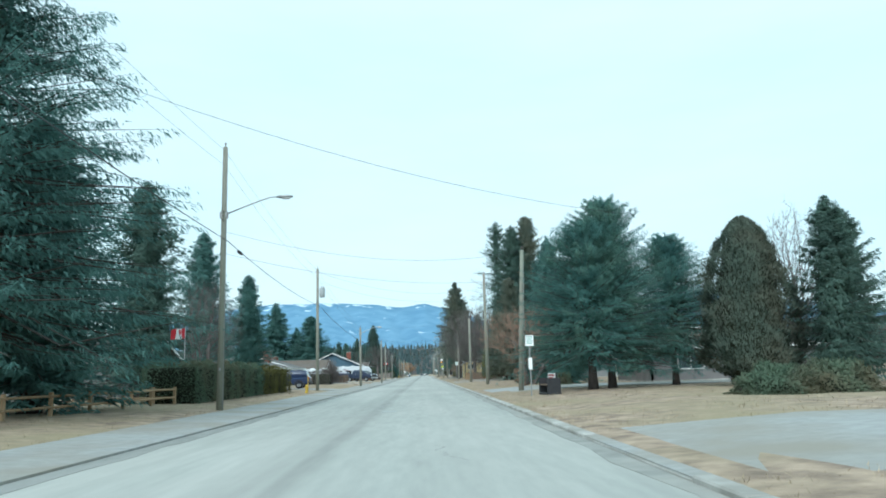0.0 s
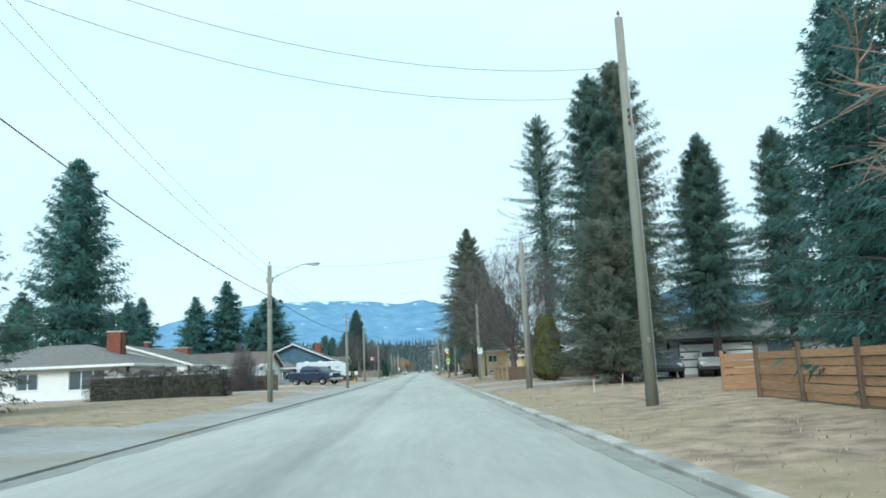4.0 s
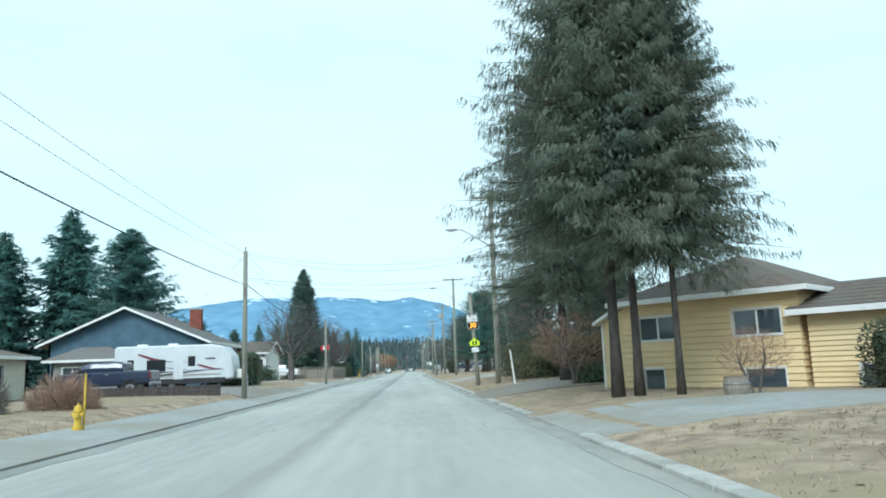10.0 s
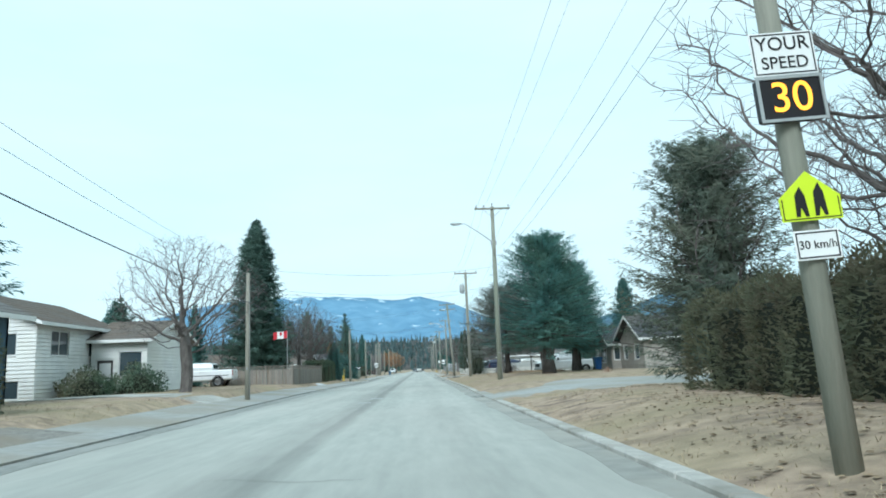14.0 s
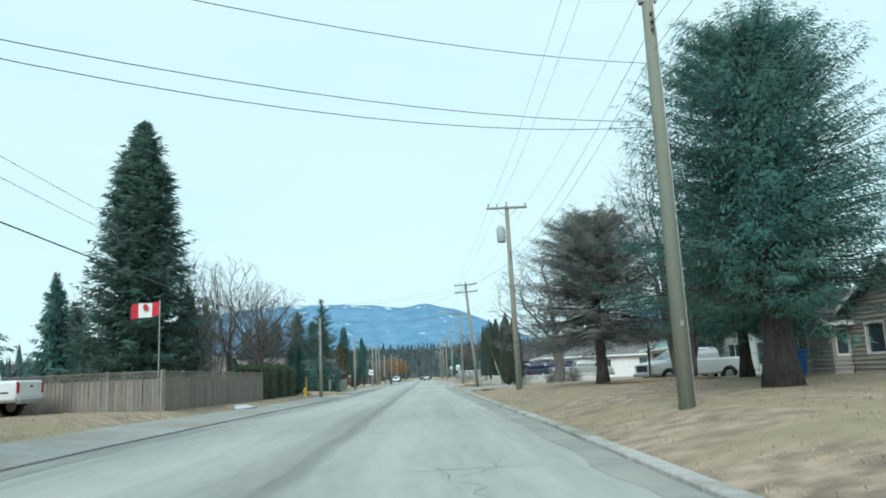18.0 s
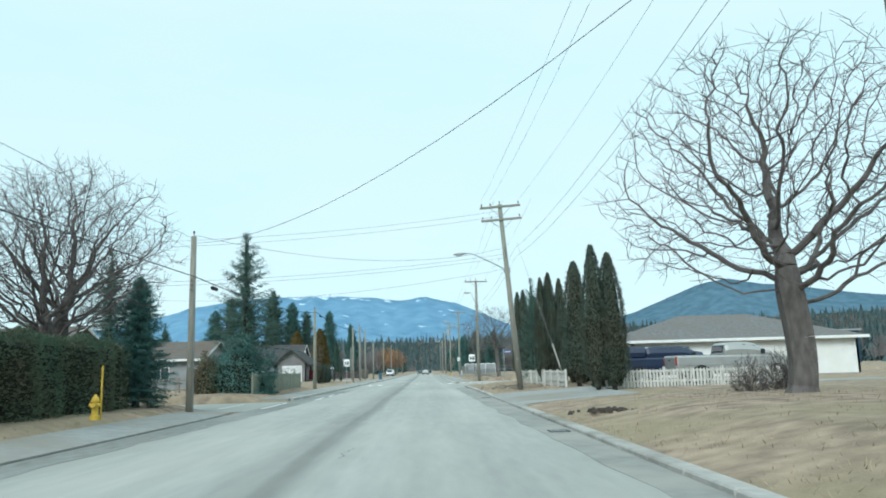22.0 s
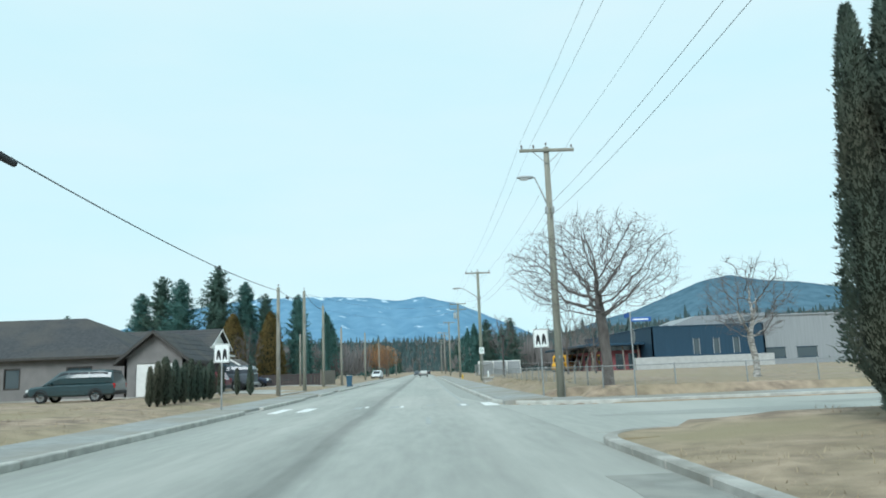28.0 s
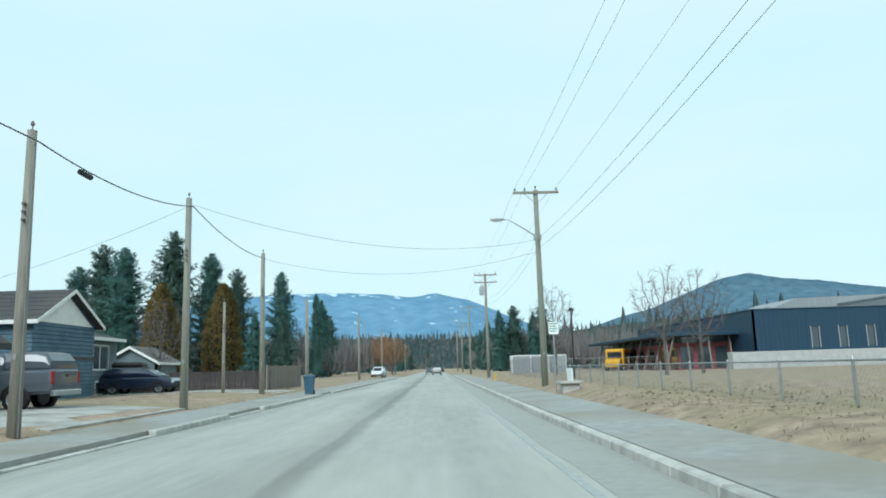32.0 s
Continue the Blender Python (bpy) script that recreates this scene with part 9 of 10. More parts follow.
def school():
    ob = thing("school_building", "navy metal-clad school with red framed entrance wing", "school", pose(34.0, 379, 0.2))
    part("navy_wall", wall_panel(17, 6.3, [(6.2, 2.2, 0.9, 2.2), (9.2, 2.2, 0.9, 2.2), (12.2, 2.2, 0.9, 2.2)], 0.3), NAVY_CLAD, ob)
    side = part("navy_side_wall", wall_panel(45, 6.3, [], 0.3), NAVY_CLAD, ob)
    side.matrix_basis = pose(0, 45, 0, 0, 0, 270)
    part("roof", Shape().box(-0.1, -0.1, 6.3, 17.1, 45, 6.45, 0.03), NAVY_CLAD, ob)
    part("end_wall", Shape().box(16.7, 0, 0, 17, 45, 6.3), NAVY_CLAD, ob)
    part("back_wall", Shape().box(0, 44.7, 0, 17, 45, 6.3), NAVY_CLAD, ob)
    for k in range(3):
        w = part("window", Shape().box(6.15 + 3 * k, -0.04, 2.15, 6.25 + 3 * k, 0.02, 4.45).box(7.05 + 3 * k, -0.04, 2.15, 7.15 + 3 * k, 0.02, 4.45), GREY_CLAD, ob)
        part("pane", Shape().box(6.22 + 3 * k, 0.1, 2.2, 7.08 + 3 * k, 0.12, 4.4), GLASS, w)
    part("base_wall", Shape().box(-3, -1.4, -0.2, 17.5, -0.05, 1.9, 0.03), BLOCK_PALE, ob)
    for k in range(34):
        part("cladding_rib", Shape().box(0.25 + 0.5 * k, -0.03, 2.0, 0.29 + 0.5 * k, 0.0, 6.25), NAVY_CLAD, ob) if not (6.0 < 0.25 + 0.5 * k < 13.3) else None
    # grey block and hall to the right
    part("grey_wall", wall_panel(22, 7.6, [(1.5, 1.2, 3.2, 1.5), (6.5, 1.2, 3.2, 1.5)], 0.3), GREY_CLAD, ob).matrix_basis = pose(17.2, 4, 0)
    part("grey_roof", Shape().box(17.1, 3.8, 7.6, 39.4, 30, 7.85, 0.03), GREY_CLAD, ob)
    part("grey_end", Shape().box(17.2, 4.3, 6.3, 17.5, 30, 7.6), GREY_CLAD, ob)
    for k in range(2):
        w = part("window", Shape().box(18.6 + 5 * k, 3.95, 1.1, 22.0 + 5 * k, 4.02, 1.2).box(18.6 + 5 * k, 3.95, 2.7, 22.0 + 5 * k, 4.02, 2.8), NAVY_CLAD, ob)
        part("pane", Shape().box(18.7 + 5 * k, 4.1, 1.2, 21.9 + 5 * k, 4.12, 2.7), GLASS, w)
    part("hall_wall", wall_panel(20, 7.0, [(2, 2.8, 6, 2.4), (10, 2.8, 7, 2.4), (1.5, 0.6, 2, 1.5), (5, 0.6, 2, 1.5), (9, 0.6, 2, 1.5)], 0.3), NAVY_CLAD, ob).matrix_basis = pose(39.5, 2, 0)
    part("hall_roof", Shape().box(39.4, 1.6, 7.0, 60, 30, 7.4, 0.04), GREY_CLAD, ob)
    part("hall_band", Shape().box(41, 1.7, 2.2, 59, 1.98, 2.75).box(41, 1.7, 5.25, 59, 1.98, 5.8), GREY_CLAD, ob)
    for xa, xb, za, zb in ((41.5, 47.5, 2.8, 5.2), (49.5, 56.5, 2.8, 5.2), (41, 43, 0.6, 2.1), (44.5, 46.5, 0.6, 2.1), (48.5, 50.5, 0.6, 2.1)):
        part("pane", Shape().box(xa, 2.1, za, xb, 2.12, zb), GLASS, ob)
    # sloped plant room on the roof
    part("plant_room", Shape().add([(6, 14, 6.45), (24, 14, 6.45), (24, 26, 6.45), (6, 26, 6.45), (12, 14, 8.6), (24, 14, 8.8), (24, 26, 8.8), (12, 26, 8.6)], [(3, 2, 1, 0), (4, 5, 6, 7), (0, 1, 5, 4), (1, 2, 6, 5), (2, 3, 7, 6), (3, 0, 4, 7)]), GREY_CLAD, ob)
    # red framed entrance wing along the side wall
    wing = part("entrance_wall", Shape().box(-6.5, 6, 0, -0.05, 40, 3.2, 0.02), RED_CLAD, ob)
    part("entrance_roof", Shape().box(-9, 3.5, 3.9, 0.0, 42, 4.3, 0.05), NAVY_CLAD, ob)
    part("clerestory", Shape().box(-5.65, 6.2, 3.2, -0.05, 39.8, 3.9), GLASS, wing)
    for k in range(9):
        y = 4.2 + 4.4 * k
        part("entrance_post", Shape().tube([(-8.4, y, -0.1), (-7.2, y, 3.9)], 0.11, 8), BOARD_GREY, ob)
        if k < 8:
            part("entrance_window", Shape().box(-6.56, y + 1.2, 0.3, -6.5, y + 3.2, 2.7, 0.01), GLASS, wing)
    for k in range(4):
        part("front_post", Shape().tube([(-8.0 + 2.4 * k, 3.9, -0.1), (-8.0 + 2.4 * k, 4.6, 3.9)], 0.1, 8), BOARD_GREY, ob)
        if k < 3:
            part("front_window", Shape().box(-6.0 + 2.0 * k, 5.93, 0.3, -4.6 + 2.0 * k, 6.0, 2.7, 0.01), GLASS, wing)
    for x, y in ((3, 3), (-1 + 10, 6), (6, 20)):
        part("roof_vent", Shape().box(x, y, 6.45, x + 0.7, y + 0.7, 6.85, 0.05), GREY_CLAD, ob)
    return ob


school()


def school_bus():
    ob = thing("school_bus", "yellow school bus parked beside the school", "bus", pose(25.5, 402, 0.2, 0, 0, 242))
    part("body", loft([(-5, 0.6, 2.9, 1.15), (-4.9, 0.55, 3.0, 1.2), (3.4, 0.55, 3.0, 1.2), (3.7, 0.55, 2.8, 1.18)]), BUS_YELLOW, ob)
    part("bonnet", loft([(3.6, 0.55, 1.75, 1.05), (4.9, 0.6, 1.6, 1.0), (5.1, 0.65, 1.3, 0.9)]), BUS_YELLOW, ob)
    for sg in (-1, 1):
        for k in range(9):
            part("side_window", Shape().box(-4.6 + 0.88 * k, sg * 1.22 - 0.02, 1.75, -3.85 + 0.88 * k, sg * 1.22 + 0.02, 2.45, 0.005), CAR_GLASS, ob)
        for xw in (-2.8, 3.9):
            wheel(ob, xw, sg * 1.02, 0.48, 0.26)
        part("side_stripe", Shape().box(-4.8, sg * 1.23 - 0.01, 1.25, 3.5, sg * 1.23 + 0.01, 1.33), BLACK_PLASTIC, ob)
    part("windscreen", Shape().box(3.66, -0.95, 1.8, 3.74, 0.95, 2.6, 0.005), CAR_GLASS, ob)


school_bus()


def street_sign():
    ob = thing("stop_sign", "stop sign seen edge-on under blue street-name blades", "sign", pose(7.9, 298.1, 0.15))
    part("post", Shape().tube([(0, 0, -0.3), (0, 0, 3.1)], 0.032, 8), STEEL, ob)
    r8 = [(0.045, 0.3 * math.cos(math.pi / 8 + k * math.pi / 4), 2.2 + 0.3 * math.sin(math.pi / 8 + k * math.pi / 4)) for k in range(8)]
    part("octagon", Shape().rings([r8, [(0.055, b_, c_) for _, b_, c_ in r8]]), STEEL, ob, "bare metal back of an octagon")
    for z, turn in ((2.82, 0), (3.0, 90)):
        p = part("name_blade", Shape().box(0.0, -0.012, z - 0.08, 0.78, 0.012, z + 0.08, 0.004), SIGN_BLUE, ob)
        p.matrix_basis = pose(0, 0, 0, 0, 0, turn)
        part("text_bar", Shape().box(0.1, -0.017, z - 0.025, 0.68, -0.0125, z + 0.025), SIGN_WHITE, p)


street_sign()


def stop_bench(x, y):
    ob = thing("bus_bench", "grey concrete bench at a bus stop", "bench", pose(x, y, 0.2))
    part("seat", Shape().box(-0.45, -0.55, 0.42, 0.45, 0.55, 0.52, 0.02), CONCRETE, ob)
    part("support", Shape().box(-0.32, -0.4, -0.1, 0.32, 0.4, 0.42, 0.03), CONCRETE, ob)
    part("advert_panel", Shape().box(0.0, -0.5, 0.52, 0.05, 0.5, 1.0, 0.01), SIGN_WHITE, ob)


stop_bench(5.2, 329.6)
bus_sign(4.9, 331.0, "bus stop sign beside a footpath", False, 2.8)
ob_lamp = thing("path_lamp", "slim black lamp post behind the fence", "lamp post", pose(8.1, 344, 0.25))
part("post", Shape().tube([(0, 0, -0.2), (0, 0, 4.2)], [0.06, 0.045], 8), BLACK_PLASTIC, ob_lamp)
part("lamp_head", Shape().tube([(0, 0, 4.2), (0, 0, 4.25), (0, 0, 4.4)], [0.16, 0.2, 0.06], 10), BLACK_PLASTIC, ob_lamp)
hydrant("yellow fire hydrant on the far verge", 4.9, 362, 0.25, False)
for i, (x, y) in enumerate(((8.8, 386), (11.2, 388), (13.6, 390))):
    ob_t = thing("storage_container", "small white storage container by the school drive", "container", pose(x, y, 0.25), "storage containers")
    part("box", Shape().box(0, 0, 0, 2.2, 2.4, 2.3, 0.04), SIDING_WHITE, ob_t)
    part("door", Shape().box(0.1, -0.03, 0.1, 2.1, 0.0, 2.2, 0.01), GREY_CLAD, ob_t)

suv("silver car far along the road", pose(0.2, 448, 0.0, 0, 0, 90), CAR_SILVER, "far_car", 4.4, 1.5)
suv("white SUV far off beside the road", pose(-8.9, 416, 0.14, 0, 0, 265), CAR_WHITE, "parked_car", 4.5, 1.7)
suv("dark car far along the road", pose(-1.9, 505, 0.0, 0, 0, 270), CAR_GREY, "far_car", 4.4, 1.5)
suv("dark car in the far distance", pose(1.6, 530, 0.0, 0, 0, 90), CAR_BLACK, "far_car", 4.4, 1.5)

# ---- poles and cables ----
LEFT = [(-8.8, -8, 10.5), (-8.5, 31.2, 11.3), (-9.4, 65.6, 10.8), (-7.7, 90.0, 7.1), (-7.0, 122, 6.9), (-8.3, 159.2, 7.6), (-8.55, 197.6, 6.6), (-8.3, 251.4, 6.35), (-8.65, 283.6, 6.3), (-8.8, 316.5, 6.65), (-8.9, 327.2, 7.6), (-9.2, 340.2, 7.6), (-8.7, 351, 6.1), (-9, 388, 7.5), (-9, 425, 8), (-9, 465, 8), (-8.6, 510, 8)]
for i, (x, y, h) in enumerate(LEFT):
    lb = "weathered wooden utility pole at the path edge"
    kw = {}
    if i == 1:
        kw, lb = dict(lamp=(9.0, 2.3)), "wooden utility pole with a street lamp by a hedge"
    if i == 2:
        kw, lb = dict(transformer=(8.2, 1)), "wooden utility pole with a transformer can"
    if i == 3:
        kw, lb = dict(lamp=(7.1, 2.0)), "wooden utility pole with a street lamp by a lawn"
    utility_pole(lb, x, y, h, 0.15 if h > 7 else 0.14, min(gz(x, y), 0.2), **kw)
RIGHT = [(5.75, 44.3, 8.5), (6.0, 70.6, 10.6), (5.65, 90.1, 7.7), (5.85, 125.9, 7.7), (5.05, 163.0, 11.0), (5.3, 205.9, 11.1), (5.25, 231.9, 10.5), (5.25, 265.4, 10.4), (5.55, 300.4, 10.4), (5.33, 337, 9.9), (5.3, 375, 10.5), (5.4, 415, 10.5), (5.6, 455, 10.5), (5.9, 500, 10.5)]
for i, (x, y, h) in enumerate(RIGHT):
    lb, kw = "weathered wooden utility pole on the verge", {}
    if i == 0:
        kw = dict(lean=(0, 2.8))
    if i == 4:
        kw, lb = dict(arms=1, lamp=(9.0, -2.05, 1.1), transformer=(8.9, -0.6)), "wooden utility pole with crossarm and street lamp"
    if i == 5:
        kw, lb = dict(arms=1, lamp=(10.0, -2.1, 1.3)), "tall wooden pole with crossarm and street lamp"
    if i == 6:
        kw, lb = dict(arms=1, transformer=(8.4, -1), lean=(0, -0.6)), "wooden pole with crossarm and transformer can"
    if i == 7:
        kw, lb = dict(arms=2, lamp=(7.75, -2.25, 1.15), lean=(0, -4.0)), "leaning wooden pole with crossarms and street lamp"
    if i in (8, 9, 11):
        kw, lb = dict(arms=1, lamp=(8.4, -1.7, 0.95) if i > 8 else (9.1, -0.65, 1.4)), "wooden pole with crossarm and street lamp by a footpath"
    if i in (10, 12, 13):
        kw = dict(arms=2, transformer=(8.3, -1) if i == 10 else None)
        lb = "wooden pole with crossarms farther along the road"
    utility_pole(lb, x, y, h, 0.165, gz(x, y) if 200 < y < 210 else min(gz(x, y), 0.25), **kw)



def slung(y):
    """Share of a left pole's height at which its telephone cable hangs."""
    return 0.63 if y == 31.2 else 0.69 if y == 65.6 else 0.76 if y < 282 else 0.96


for (xa, ya, ha), (xb, yb, hb) in zip(LEFT, LEFT[1:]):
    za, zb = min(gz(xa, ya), 0.2), min(gz(xb, yb), 0.2)
    if ya < 330:
        cable("thick black telephone cable slung between poles", (xa + 0.16, ya, za + ha * slung(ya)), (xb + 0.16, yb, zb + hb * slung(yb)), 0.35, 0.018)
    if ya < 200:
        for k in range(2):
            cable("thin power line between poles", (xa, ya, za + ha * (0.985 - 0.06 * k)), (xb, yb, zb + hb * (0.985 - 0.06 * k)), 0.4 + 0.1 * k, 0.006)
for (xa, ya, ha), (xb, yb, hb) in zip(RIGHT[4:], RIGHT[5:]):
    for dx in (-1.05, -0.55, 1.05):
        cable("thin high-voltage line on insulators", (xa + dx, ya - 0.1, 0.3 + ha + 0.09), (xb + dx - (0.72 if yb == 265.4 else 0), yb - 0.1, 0.3 + hb + 0.09), 0.45, 0.005)
    for k in range(2):
        cable("secondary power line between poles", (xa, ya - 0.2, 0.3 + ha * (0.74 - 0.05 * k)), (xb, yb - 0.2, 0.3 + hb * (0.74 - 0.05 * k)), 0.6, 0.006)
utility_pole("short grey wooden pole behind a path", -11.5, 341.1, 4.9, 0.1, gz(-11.5, 341.1))
# drops across the road
for a, b, sg in (((-9.5, 17, 9.4), (7.5, 24.8, 6.6), 0.5), ((-8.5, 31.2, 7.65), (6.2, 44.3, 8.7), 0.75), ((-8.5, 31.2, 6.7), (6.15, 44.3, 7.0), 0.6), ((-9.4, 65.6, 9.9), (6.0, 70.6, 8.6), 0.9), ((-9.4, 65.6, 10.7), (6.0, 70.6, 9.4), 0.9),
                 ((-7.7, 90.0, 7.1), (5.65, 90.1, 7.9), 0.35), ((-7.0, 122, 7.1), (5.85, 125.9, 7.9), 0.5), ((-7.0, 122, 7.0), (5.85, 125.9, 7.75), 0.6), ((-7.0, 122, 5.6), (5.85, 125.9, 6.6), 0.45),
                 ((-8.3, 159.2, 7.6), (5.15, 162.9, 8.0), 0.6), ((-8.3, 159.2, 7.5), (5.15, 162.9, 7.8), 0.75), ((-8.3, 159.2, 6.3), (5.15, 162.9, 6.6), 0.4), ((-8.3, 159.2, 6.2), (5.15, 162.9, 6.4), 0.55),
                 ((-8.55, 197.6, 6.9), (5.3, 205.9, 7.7), 0.4), ((-8.55, 197.6, 5.9), (5.3, 205.9, 6.4), 0.4), ((-8.55, 197.6, 5.8), (5.3, 205.9, 6.3), 0.55), ((-8.3, 251.4, 6.2), (5.25, 231.9, 7.5), 1.0), ((-8.3, 251.4, 6.5), (4.9, 265.4, 8.1), 0.7), ((-22, 276, 7.0), (5.0, 265.4, 6.9), 0.7), ((-20, 262, 8.3), (4.7, 265.4, 10.2), 0.4), ((-20, 262, 8.0), (4.7, 265.4, 9.9), 0.4), ((-20, 262, 6.3), (4.8, 265.4, 7.7), 0.4), ((-20, 262, 6.1), (4.8, 265.4, 7.5), 0.4),
                 ((-8.9, 327.2, 7.6), (5.33, 337, 7.6), 0.8), ((-9.2, 340.2, 7.5), (5.33, 337, 7.0), 0.8), ((-8.9, 327.2, 7.5), (-24, 334, 5.0), 0.3), ((-8.3, 159.2, 7.5), (-20, 181, 5), 0.3), ((-7.0, 122, 6.8), (-22, 140, 4), 0.3)):
    cable("service cable slung across the road", a, b, sg * 1.25, 0.007)
for x, y, h in ((-8.5, 31.2, 11.3), (-7.7, 90.0, 7.35), (-8.3, 251.4, 6.35), (-8.65, 283.6, 6.3), (-8.8, 316.5, 6.65)):
    ob_s = thing("cable_splice_case", "black splice case hanging on a telephone cable", "splice case", pose(x + 0.16, y + 2.2, min(gz(x, y), 0.2) + h * slung(y) - 0.16))
    part("case", Shape().tube([(0, -0.35, 0), (0, -0.28, 0), (0, 0.28, 0), (0, 0.35, 0)], [0.03, 0.075, 0.075, 0.03], 10), BLACK_PLASTIC, ob_s)
    part("hanger", Shape().tube([(0, -0.2, 0.05), (0, -0.2, 0.13)], 0.008, 5).tube([(0, 0.2, 0.05), (0, 0.2, 0.13)], 0.008, 5), STEEL, ob_s)
ob_g = thing("guy_wire", "guy wire with a pale guard beside a leaning pole", "guy wire", pose(7.7, 264.8, 0.3))
part("wire", Shape().tube([(0, 0, 0), (-2.3, 0.5, 8.0)], 0.008, 5), STEEL, ob_g)
part("guard", Shape().tube([(0, 0, -0.05), (-0.66, 0.14, 2.3)], 0.04, 8), PICKET_WHITE, ob_g)


# ---- far roadside trees and woods ----
rf = random.Random(9)
for i in range(16):
    y = 440 + i * 22
    for sg in (-1, 1):
        x = sg * (13 + rf.uniform(0, 14)) - 1
        if rf.random() < 0.65:
            conifer((FAR_A, FAR_B)[i % 2], 12, x, y + rf.uniform(-8, 8), rf.uniform(8, 15), "dark conifer far along the road", 1.0, rf.uniform(0, 360), group="far roadside trees")
        else:
            bare(TREE_SMALL, 6, x, y, rf.uniform(6, 9), "leafless tree far along the road", 1.0, rf.uniform(0, 360))
for i, (x, y, h) in enumerate(((11.5, 432, 11.0), (14.5, 436, 12.0), (17.5, 431, 10.5), (20.5, 440, 12.5))):
    conifer((FAR_A, FAR_B)[i % 2], 12, x, y, h, "dark conifer at the far end of the school field", 1.1, 70 * i, group="far roadside trees")
TREE_RUSTY = bare_tree_meshes(8.0, 3.4, 1.8, 29, n=1500, trunk_r=0.2, tip=0.022, twigs=TWIG_ORANGE, shoot=0.6)
bare(TREE_RUSTY, 8.0, -9.0, 455, 8.0, "round-crowned tree with rusty orange twigs far along the road", 1.0, 0)
bare(TREE_RUSTY, 8.0, -12.5, 472, 9.0, "second rusty orange tree behind the first", 1.0, 120)


def crown_of(out, rng, x, y, z, h, r, tiers, spokes):
    """A pointed conifer crown out of ragged tiers of boughs."""
    for k in range(tiers):
        z0, z1 = h * (0.05 + 0.9 * k / tiers), h * min(1.0, 0.05 + 0.9 * (k + 2.1) / tiers)
        rr = r * (1 - 0.88 * k / tiers) * rng.uniform(0.7, 1.2)
        a0 = rng.uniform(0, 6.28)
        for q in range(spokes):
            a = a0 + q * 2 * math.pi / spokes
            b = a + rng.uniform(0.7, 1.0) * 2 * math.pi / spokes
            j = rng.uniform(0.55, 1.3)
            out += [(x + rr * j * math.cos(a), y + rr * j * math.sin(a), z + z0 - 0.05 * h * j), (x + rr * 0.8 * math.cos(b), y + rr * 0.8 * math.sin(b), z + z0 + rng.uniform(0, 0.04) * h), (x, y, z + z1)]


def haze_of(out, rng, x, y, z, h, r, count):
    """A leafless crown out of many slim upright sticks."""
    for _ in range(count):
        a, u = rng.uniform(0, 6.28), rng.uniform(0.25, 0.85)
        q, w = r * math.sqrt(rng.random()), 0.02 * h * rng.uniform(0.6, 1.4)
        px, py = x + q * math.cos(a) * 0.7, y + q * math.sin(a) * 0.7
        top = z + h * min(1.0, u + 0.28) * (1 - 0.18 * (q / r) ** 2)
        out += [(px - w, py, z + h * u * 0.6), (px + w, py, z + h * u * 0.6), (px + (px - x) * 0.5, py + (py - y) * 0.5, top)]


def far_woods():
    """Woods behind the last houses and up the rise at the end of the road."""
    rng = np.random.default_rng(31)
    fir, bare_out = [], []
    spots = []
    for _ in range(900):
        y = rng.uniform(520, 1100)
        x = rng.uniform(-420, 420)
        if abs(x) > 22 + (y - 500) * 0.01:
            spots.append((x, y, rng.uniform(9, 17), 6))
    spots += [(sg * rng.uniform(60, 560), rng.uniform(330, 560), rng.uniform(9, 15), 6) for _ in range(330) for sg in (-1, 1)]
    spots += [(rng.uniform(14, 190), rng.uniform(446, 540), rng.uniform(6.5, 12.5), 12) for k in range(240)]
    spots += [(rng.uniform(45, 230), rng.uniform(442, 500), rng.uniform(8, 15), 12) for k in range(260)]
    for x, y, h, tiers in spots:
        if not (10 < x < 110 and y < 440):
            crown_of(fir, rng, x, y, 0.0, h, h * rng.uniform(0.13, 0.22), tiers, 6)
    for _ in range(420):
        x, y = rng.uniform(12, 200), rng.uniform(432, 545)
        haze_of(bare_out, rng, x, y, 0.0, rng.uniform(6, 11), rng.uniform(1.8, 3.4), 46)
    for _ in range(260):
        x, y = rng.uniform(-120, -16), rng.uniform(420, 560)
        haze_of(bare_out, rng, x, y, 0.0, rng.uniform(6, 11), rng.uniform(1.8, 3.4), 40)
    steps = np.linspace(-60, 60, len(RISE))
    for _ in range(8200):
        az = rng.uniform(-34, 44)
        u = rng.uniform(0.06, 1.0)
        d = 1900 - 700 * (1 - u)
        z = 1900 * math.tan(radians(float(np.interp(az, steps, RISE)))) * u ** 1.3 - 12 * (1 - u) - 2
        x, y = d * math.sin(radians(az)), 150 + d * math.cos(radians(az))
        if rng.random() < 0.55 + 0.3 * math.sin(az * 0.7) * math.sin(u * 7):
            crown_of(fir, rng, x, y, z, rng.uniform(13, 24), rng.uniform(2.6, 4.6), 4, 5)
        else:
            haze_of(bare_out, rng, x, y, z, rng.uniform(10, 17), rng.uniform(4, 8), 14)
    tagged(new("far_woods", arrays_mesh("far_woods", np.array(fir), 3, WOODS_FIR)), "dense dark conifer woods in the distance", "woods", kind="stuff")
    tagged(new("bare_woods", arrays_mesh("bare_woods", np.array(bare_out), 3, WOODS_BARE)), "grey-brown leafless woods in the distance", "woods", kind="stuff")


far_woods()


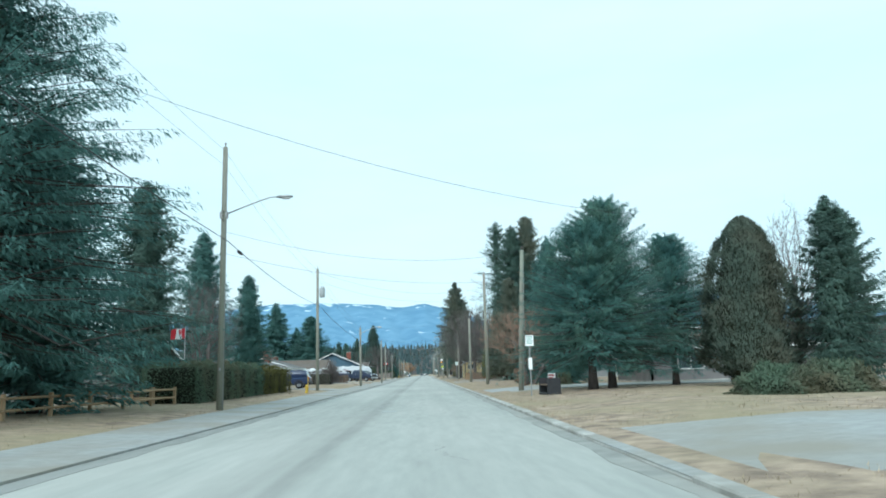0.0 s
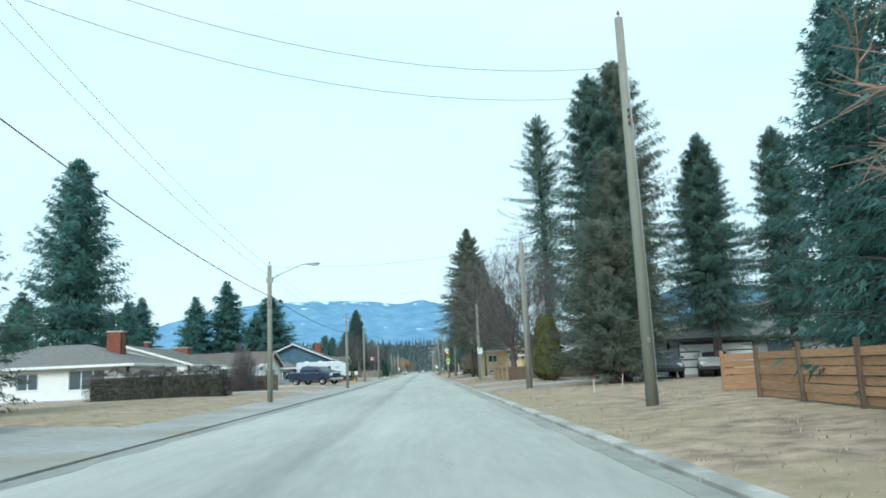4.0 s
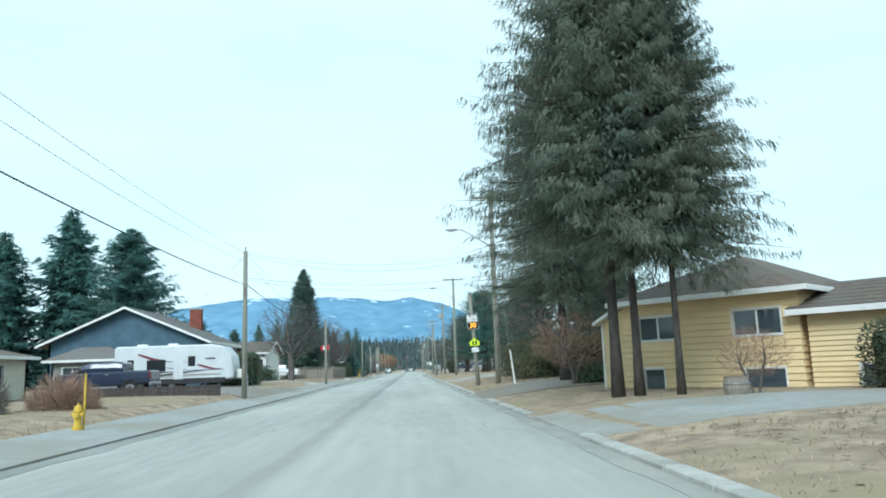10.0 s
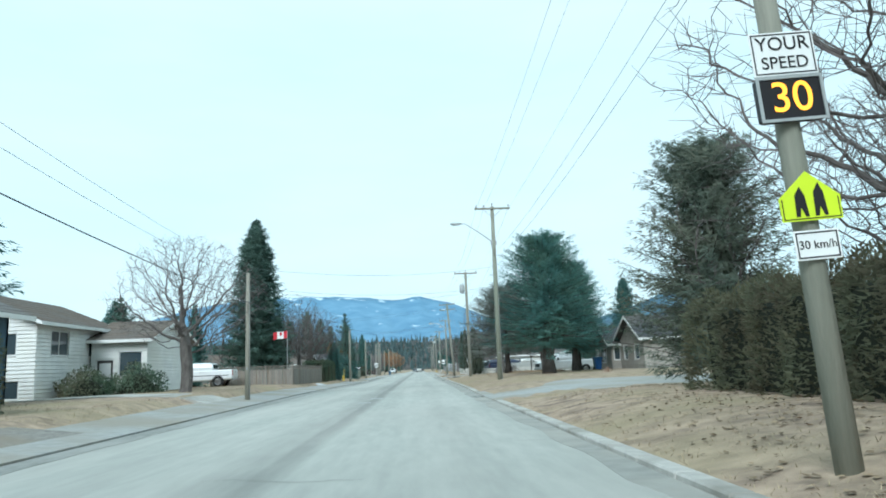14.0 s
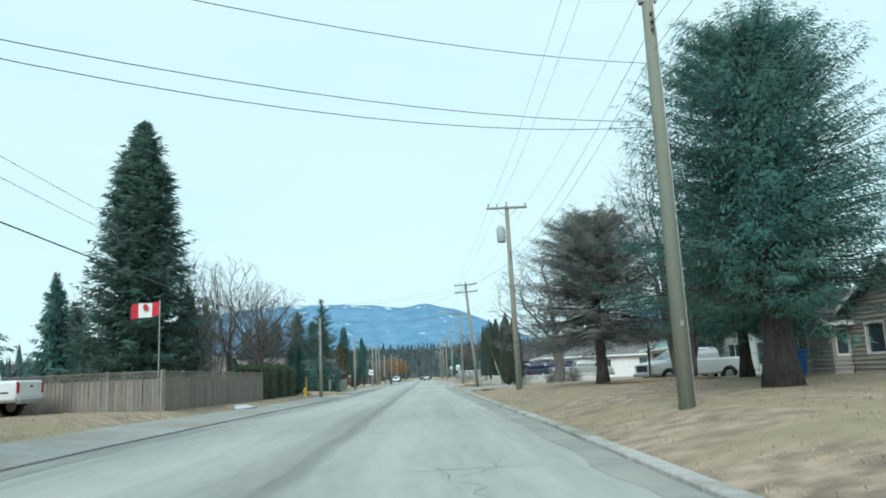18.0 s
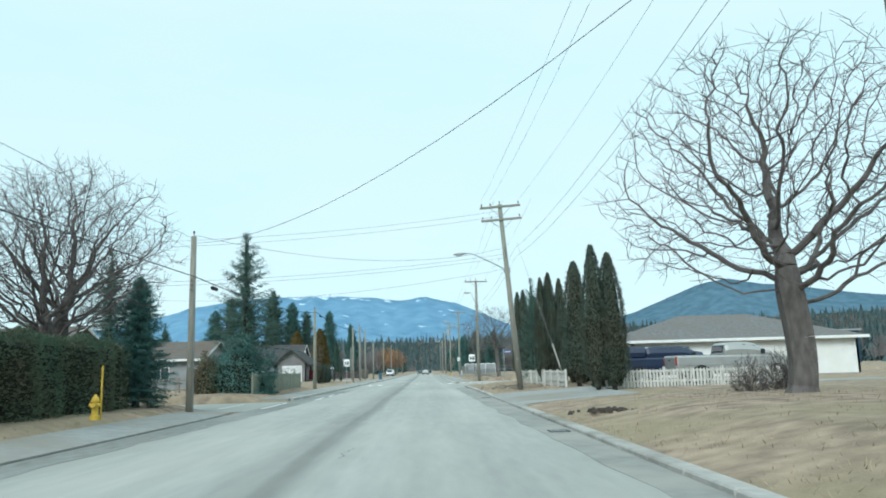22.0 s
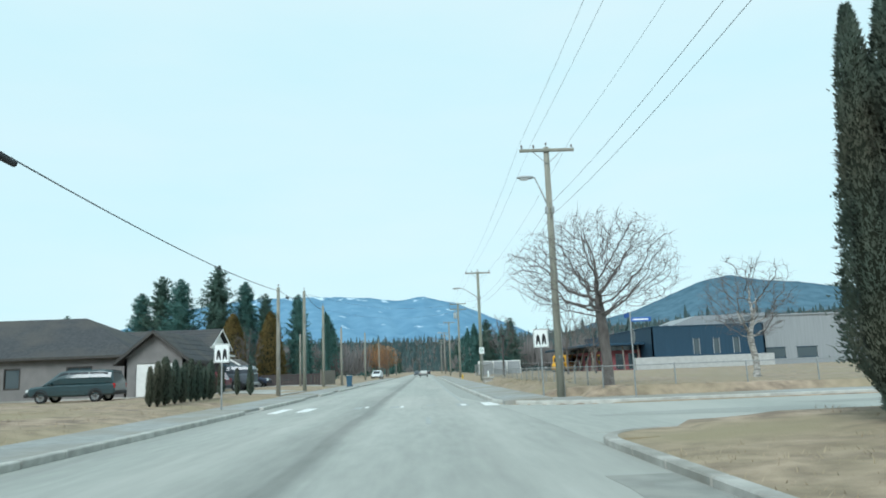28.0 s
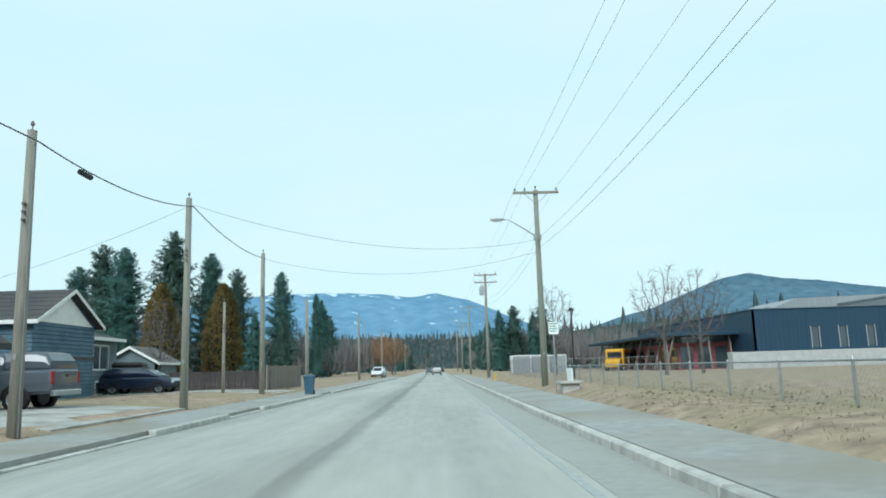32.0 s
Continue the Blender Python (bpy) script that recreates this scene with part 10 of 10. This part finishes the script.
def grass():
    """Dry blades and tufts on the verges next to the road."""
    rng = np.random.default_rng(41)
    n = 150000
    y = rng.uniform(2, 345, n)
    right = rng.random(n) < 0.62
    d = rng.random(n) ** 1.5 * 9
    er, el = np.interp(y, RE_Y, RE_X), np.interp(y, LE_Y, LE_X)
    x = np.where(right, er + 0.32 + d, el - np.interp(y, PW_Y, PW_X) - 0.05 - d * 0.7)
    clump = np.sin(x * 2.3 + y * 1.1) * np.sin(y * 0.7 - x * 0.6) + rng.normal(size=n) * 0.5
    keep = clump > -0.25
    for ya, yb in DRIVES_R + [STREET_R, (296, 300)]:
        keep &= ~(right & (y > ya) & (y < yb))
    for ya, yb in ((67, 72.5), (105, 109), (122, 129), (161, 177), (193, 197), (252, 264), (318, 327), (342, 347)):
        keep &= ~(~right & (y > ya) & (y < yb))
    keep &= ~(right & (y > 298) & (d < 1.95)) & ~(right & (y > 281.5) & (y < 301.5) & (d < 4.2))
    x, y, d, right = x[keep], y[keep], d[keep], right[keep]
    n = len(x)
    z = np.array([gz(p, q) for p, q in zip(x.tolist(), y.tolist())])
    a = rng.uniform(0, 2 * math.pi, n)
    ln = rng.uniform(0.03, 0.11, n)
    flat = rng.uniform(0.4, 1.6, n)
    tip = np.stack([x + np.cos(a) * ln * flat, y + np.sin(a) * ln * flat, z + ln * 0.75], 1)
    w = 0.008
    b0 = np.stack([x - np.sin(a) * w, y + np.cos(a) * w, z - 0.02], 1)
    b1 = np.stack([x + np.sin(a) * w, y - np.cos(a) * w, z - 0.02], 1)
    ob = new("dry_grass", arrays_mesh("dry_grass", np.stack([b0, b1, tip], 1), 3, STRAW))
    tagged(ob, "short dry straw-coloured grass on the verges", "grass", kind="stuff")
    # fallen leaves under hedges and trees
    m_ = 5200
    cx = np.array([6.5, 6.2, 9.5, 6.0, 6.8, 5.2])[rng.integers(0, 6, m_)]
    cy = np.array([172, 164, 119, 155, 318, 136])[rng.integers(0, 6, m_)]
    x = cx + rng.normal(size=m_) * 1.4
    y = cy + rng.normal(size=m_) * 5
    ok = x > np.interp(y, RE_Y, RE_X) + 0.35
    for ya, yb in DRIVES_R:
        ok &= (y < ya - 0.8) | (y > yb + 0.8)
    x, y = x[ok], y[ok]
    m_ = len(x)
    z = np.array([gz(p, q) for p, q in zip(x.tolist(), y.tolist())]) + 0.03
    a = rng.uniform(0, 6.28, m_)
    r = rng.uniform(0.025, 0.06, m_)
    quad = [np.stack([x + r * np.cos(a + k * 1.57), y + r * np.sin(a + k * 1.57), z + rng.uniform(-0.01, 0.02, m_)], 1) for k in range(4)]
    ob = new("fallen_leaves", arrays_mesh("fallen_leaves", np.stack(quad, 1), 4, LEAF_LITTER))
    tagged(ob, "brown fallen leaves scattered on the verge", "leaves", kind="stuff")


grass()
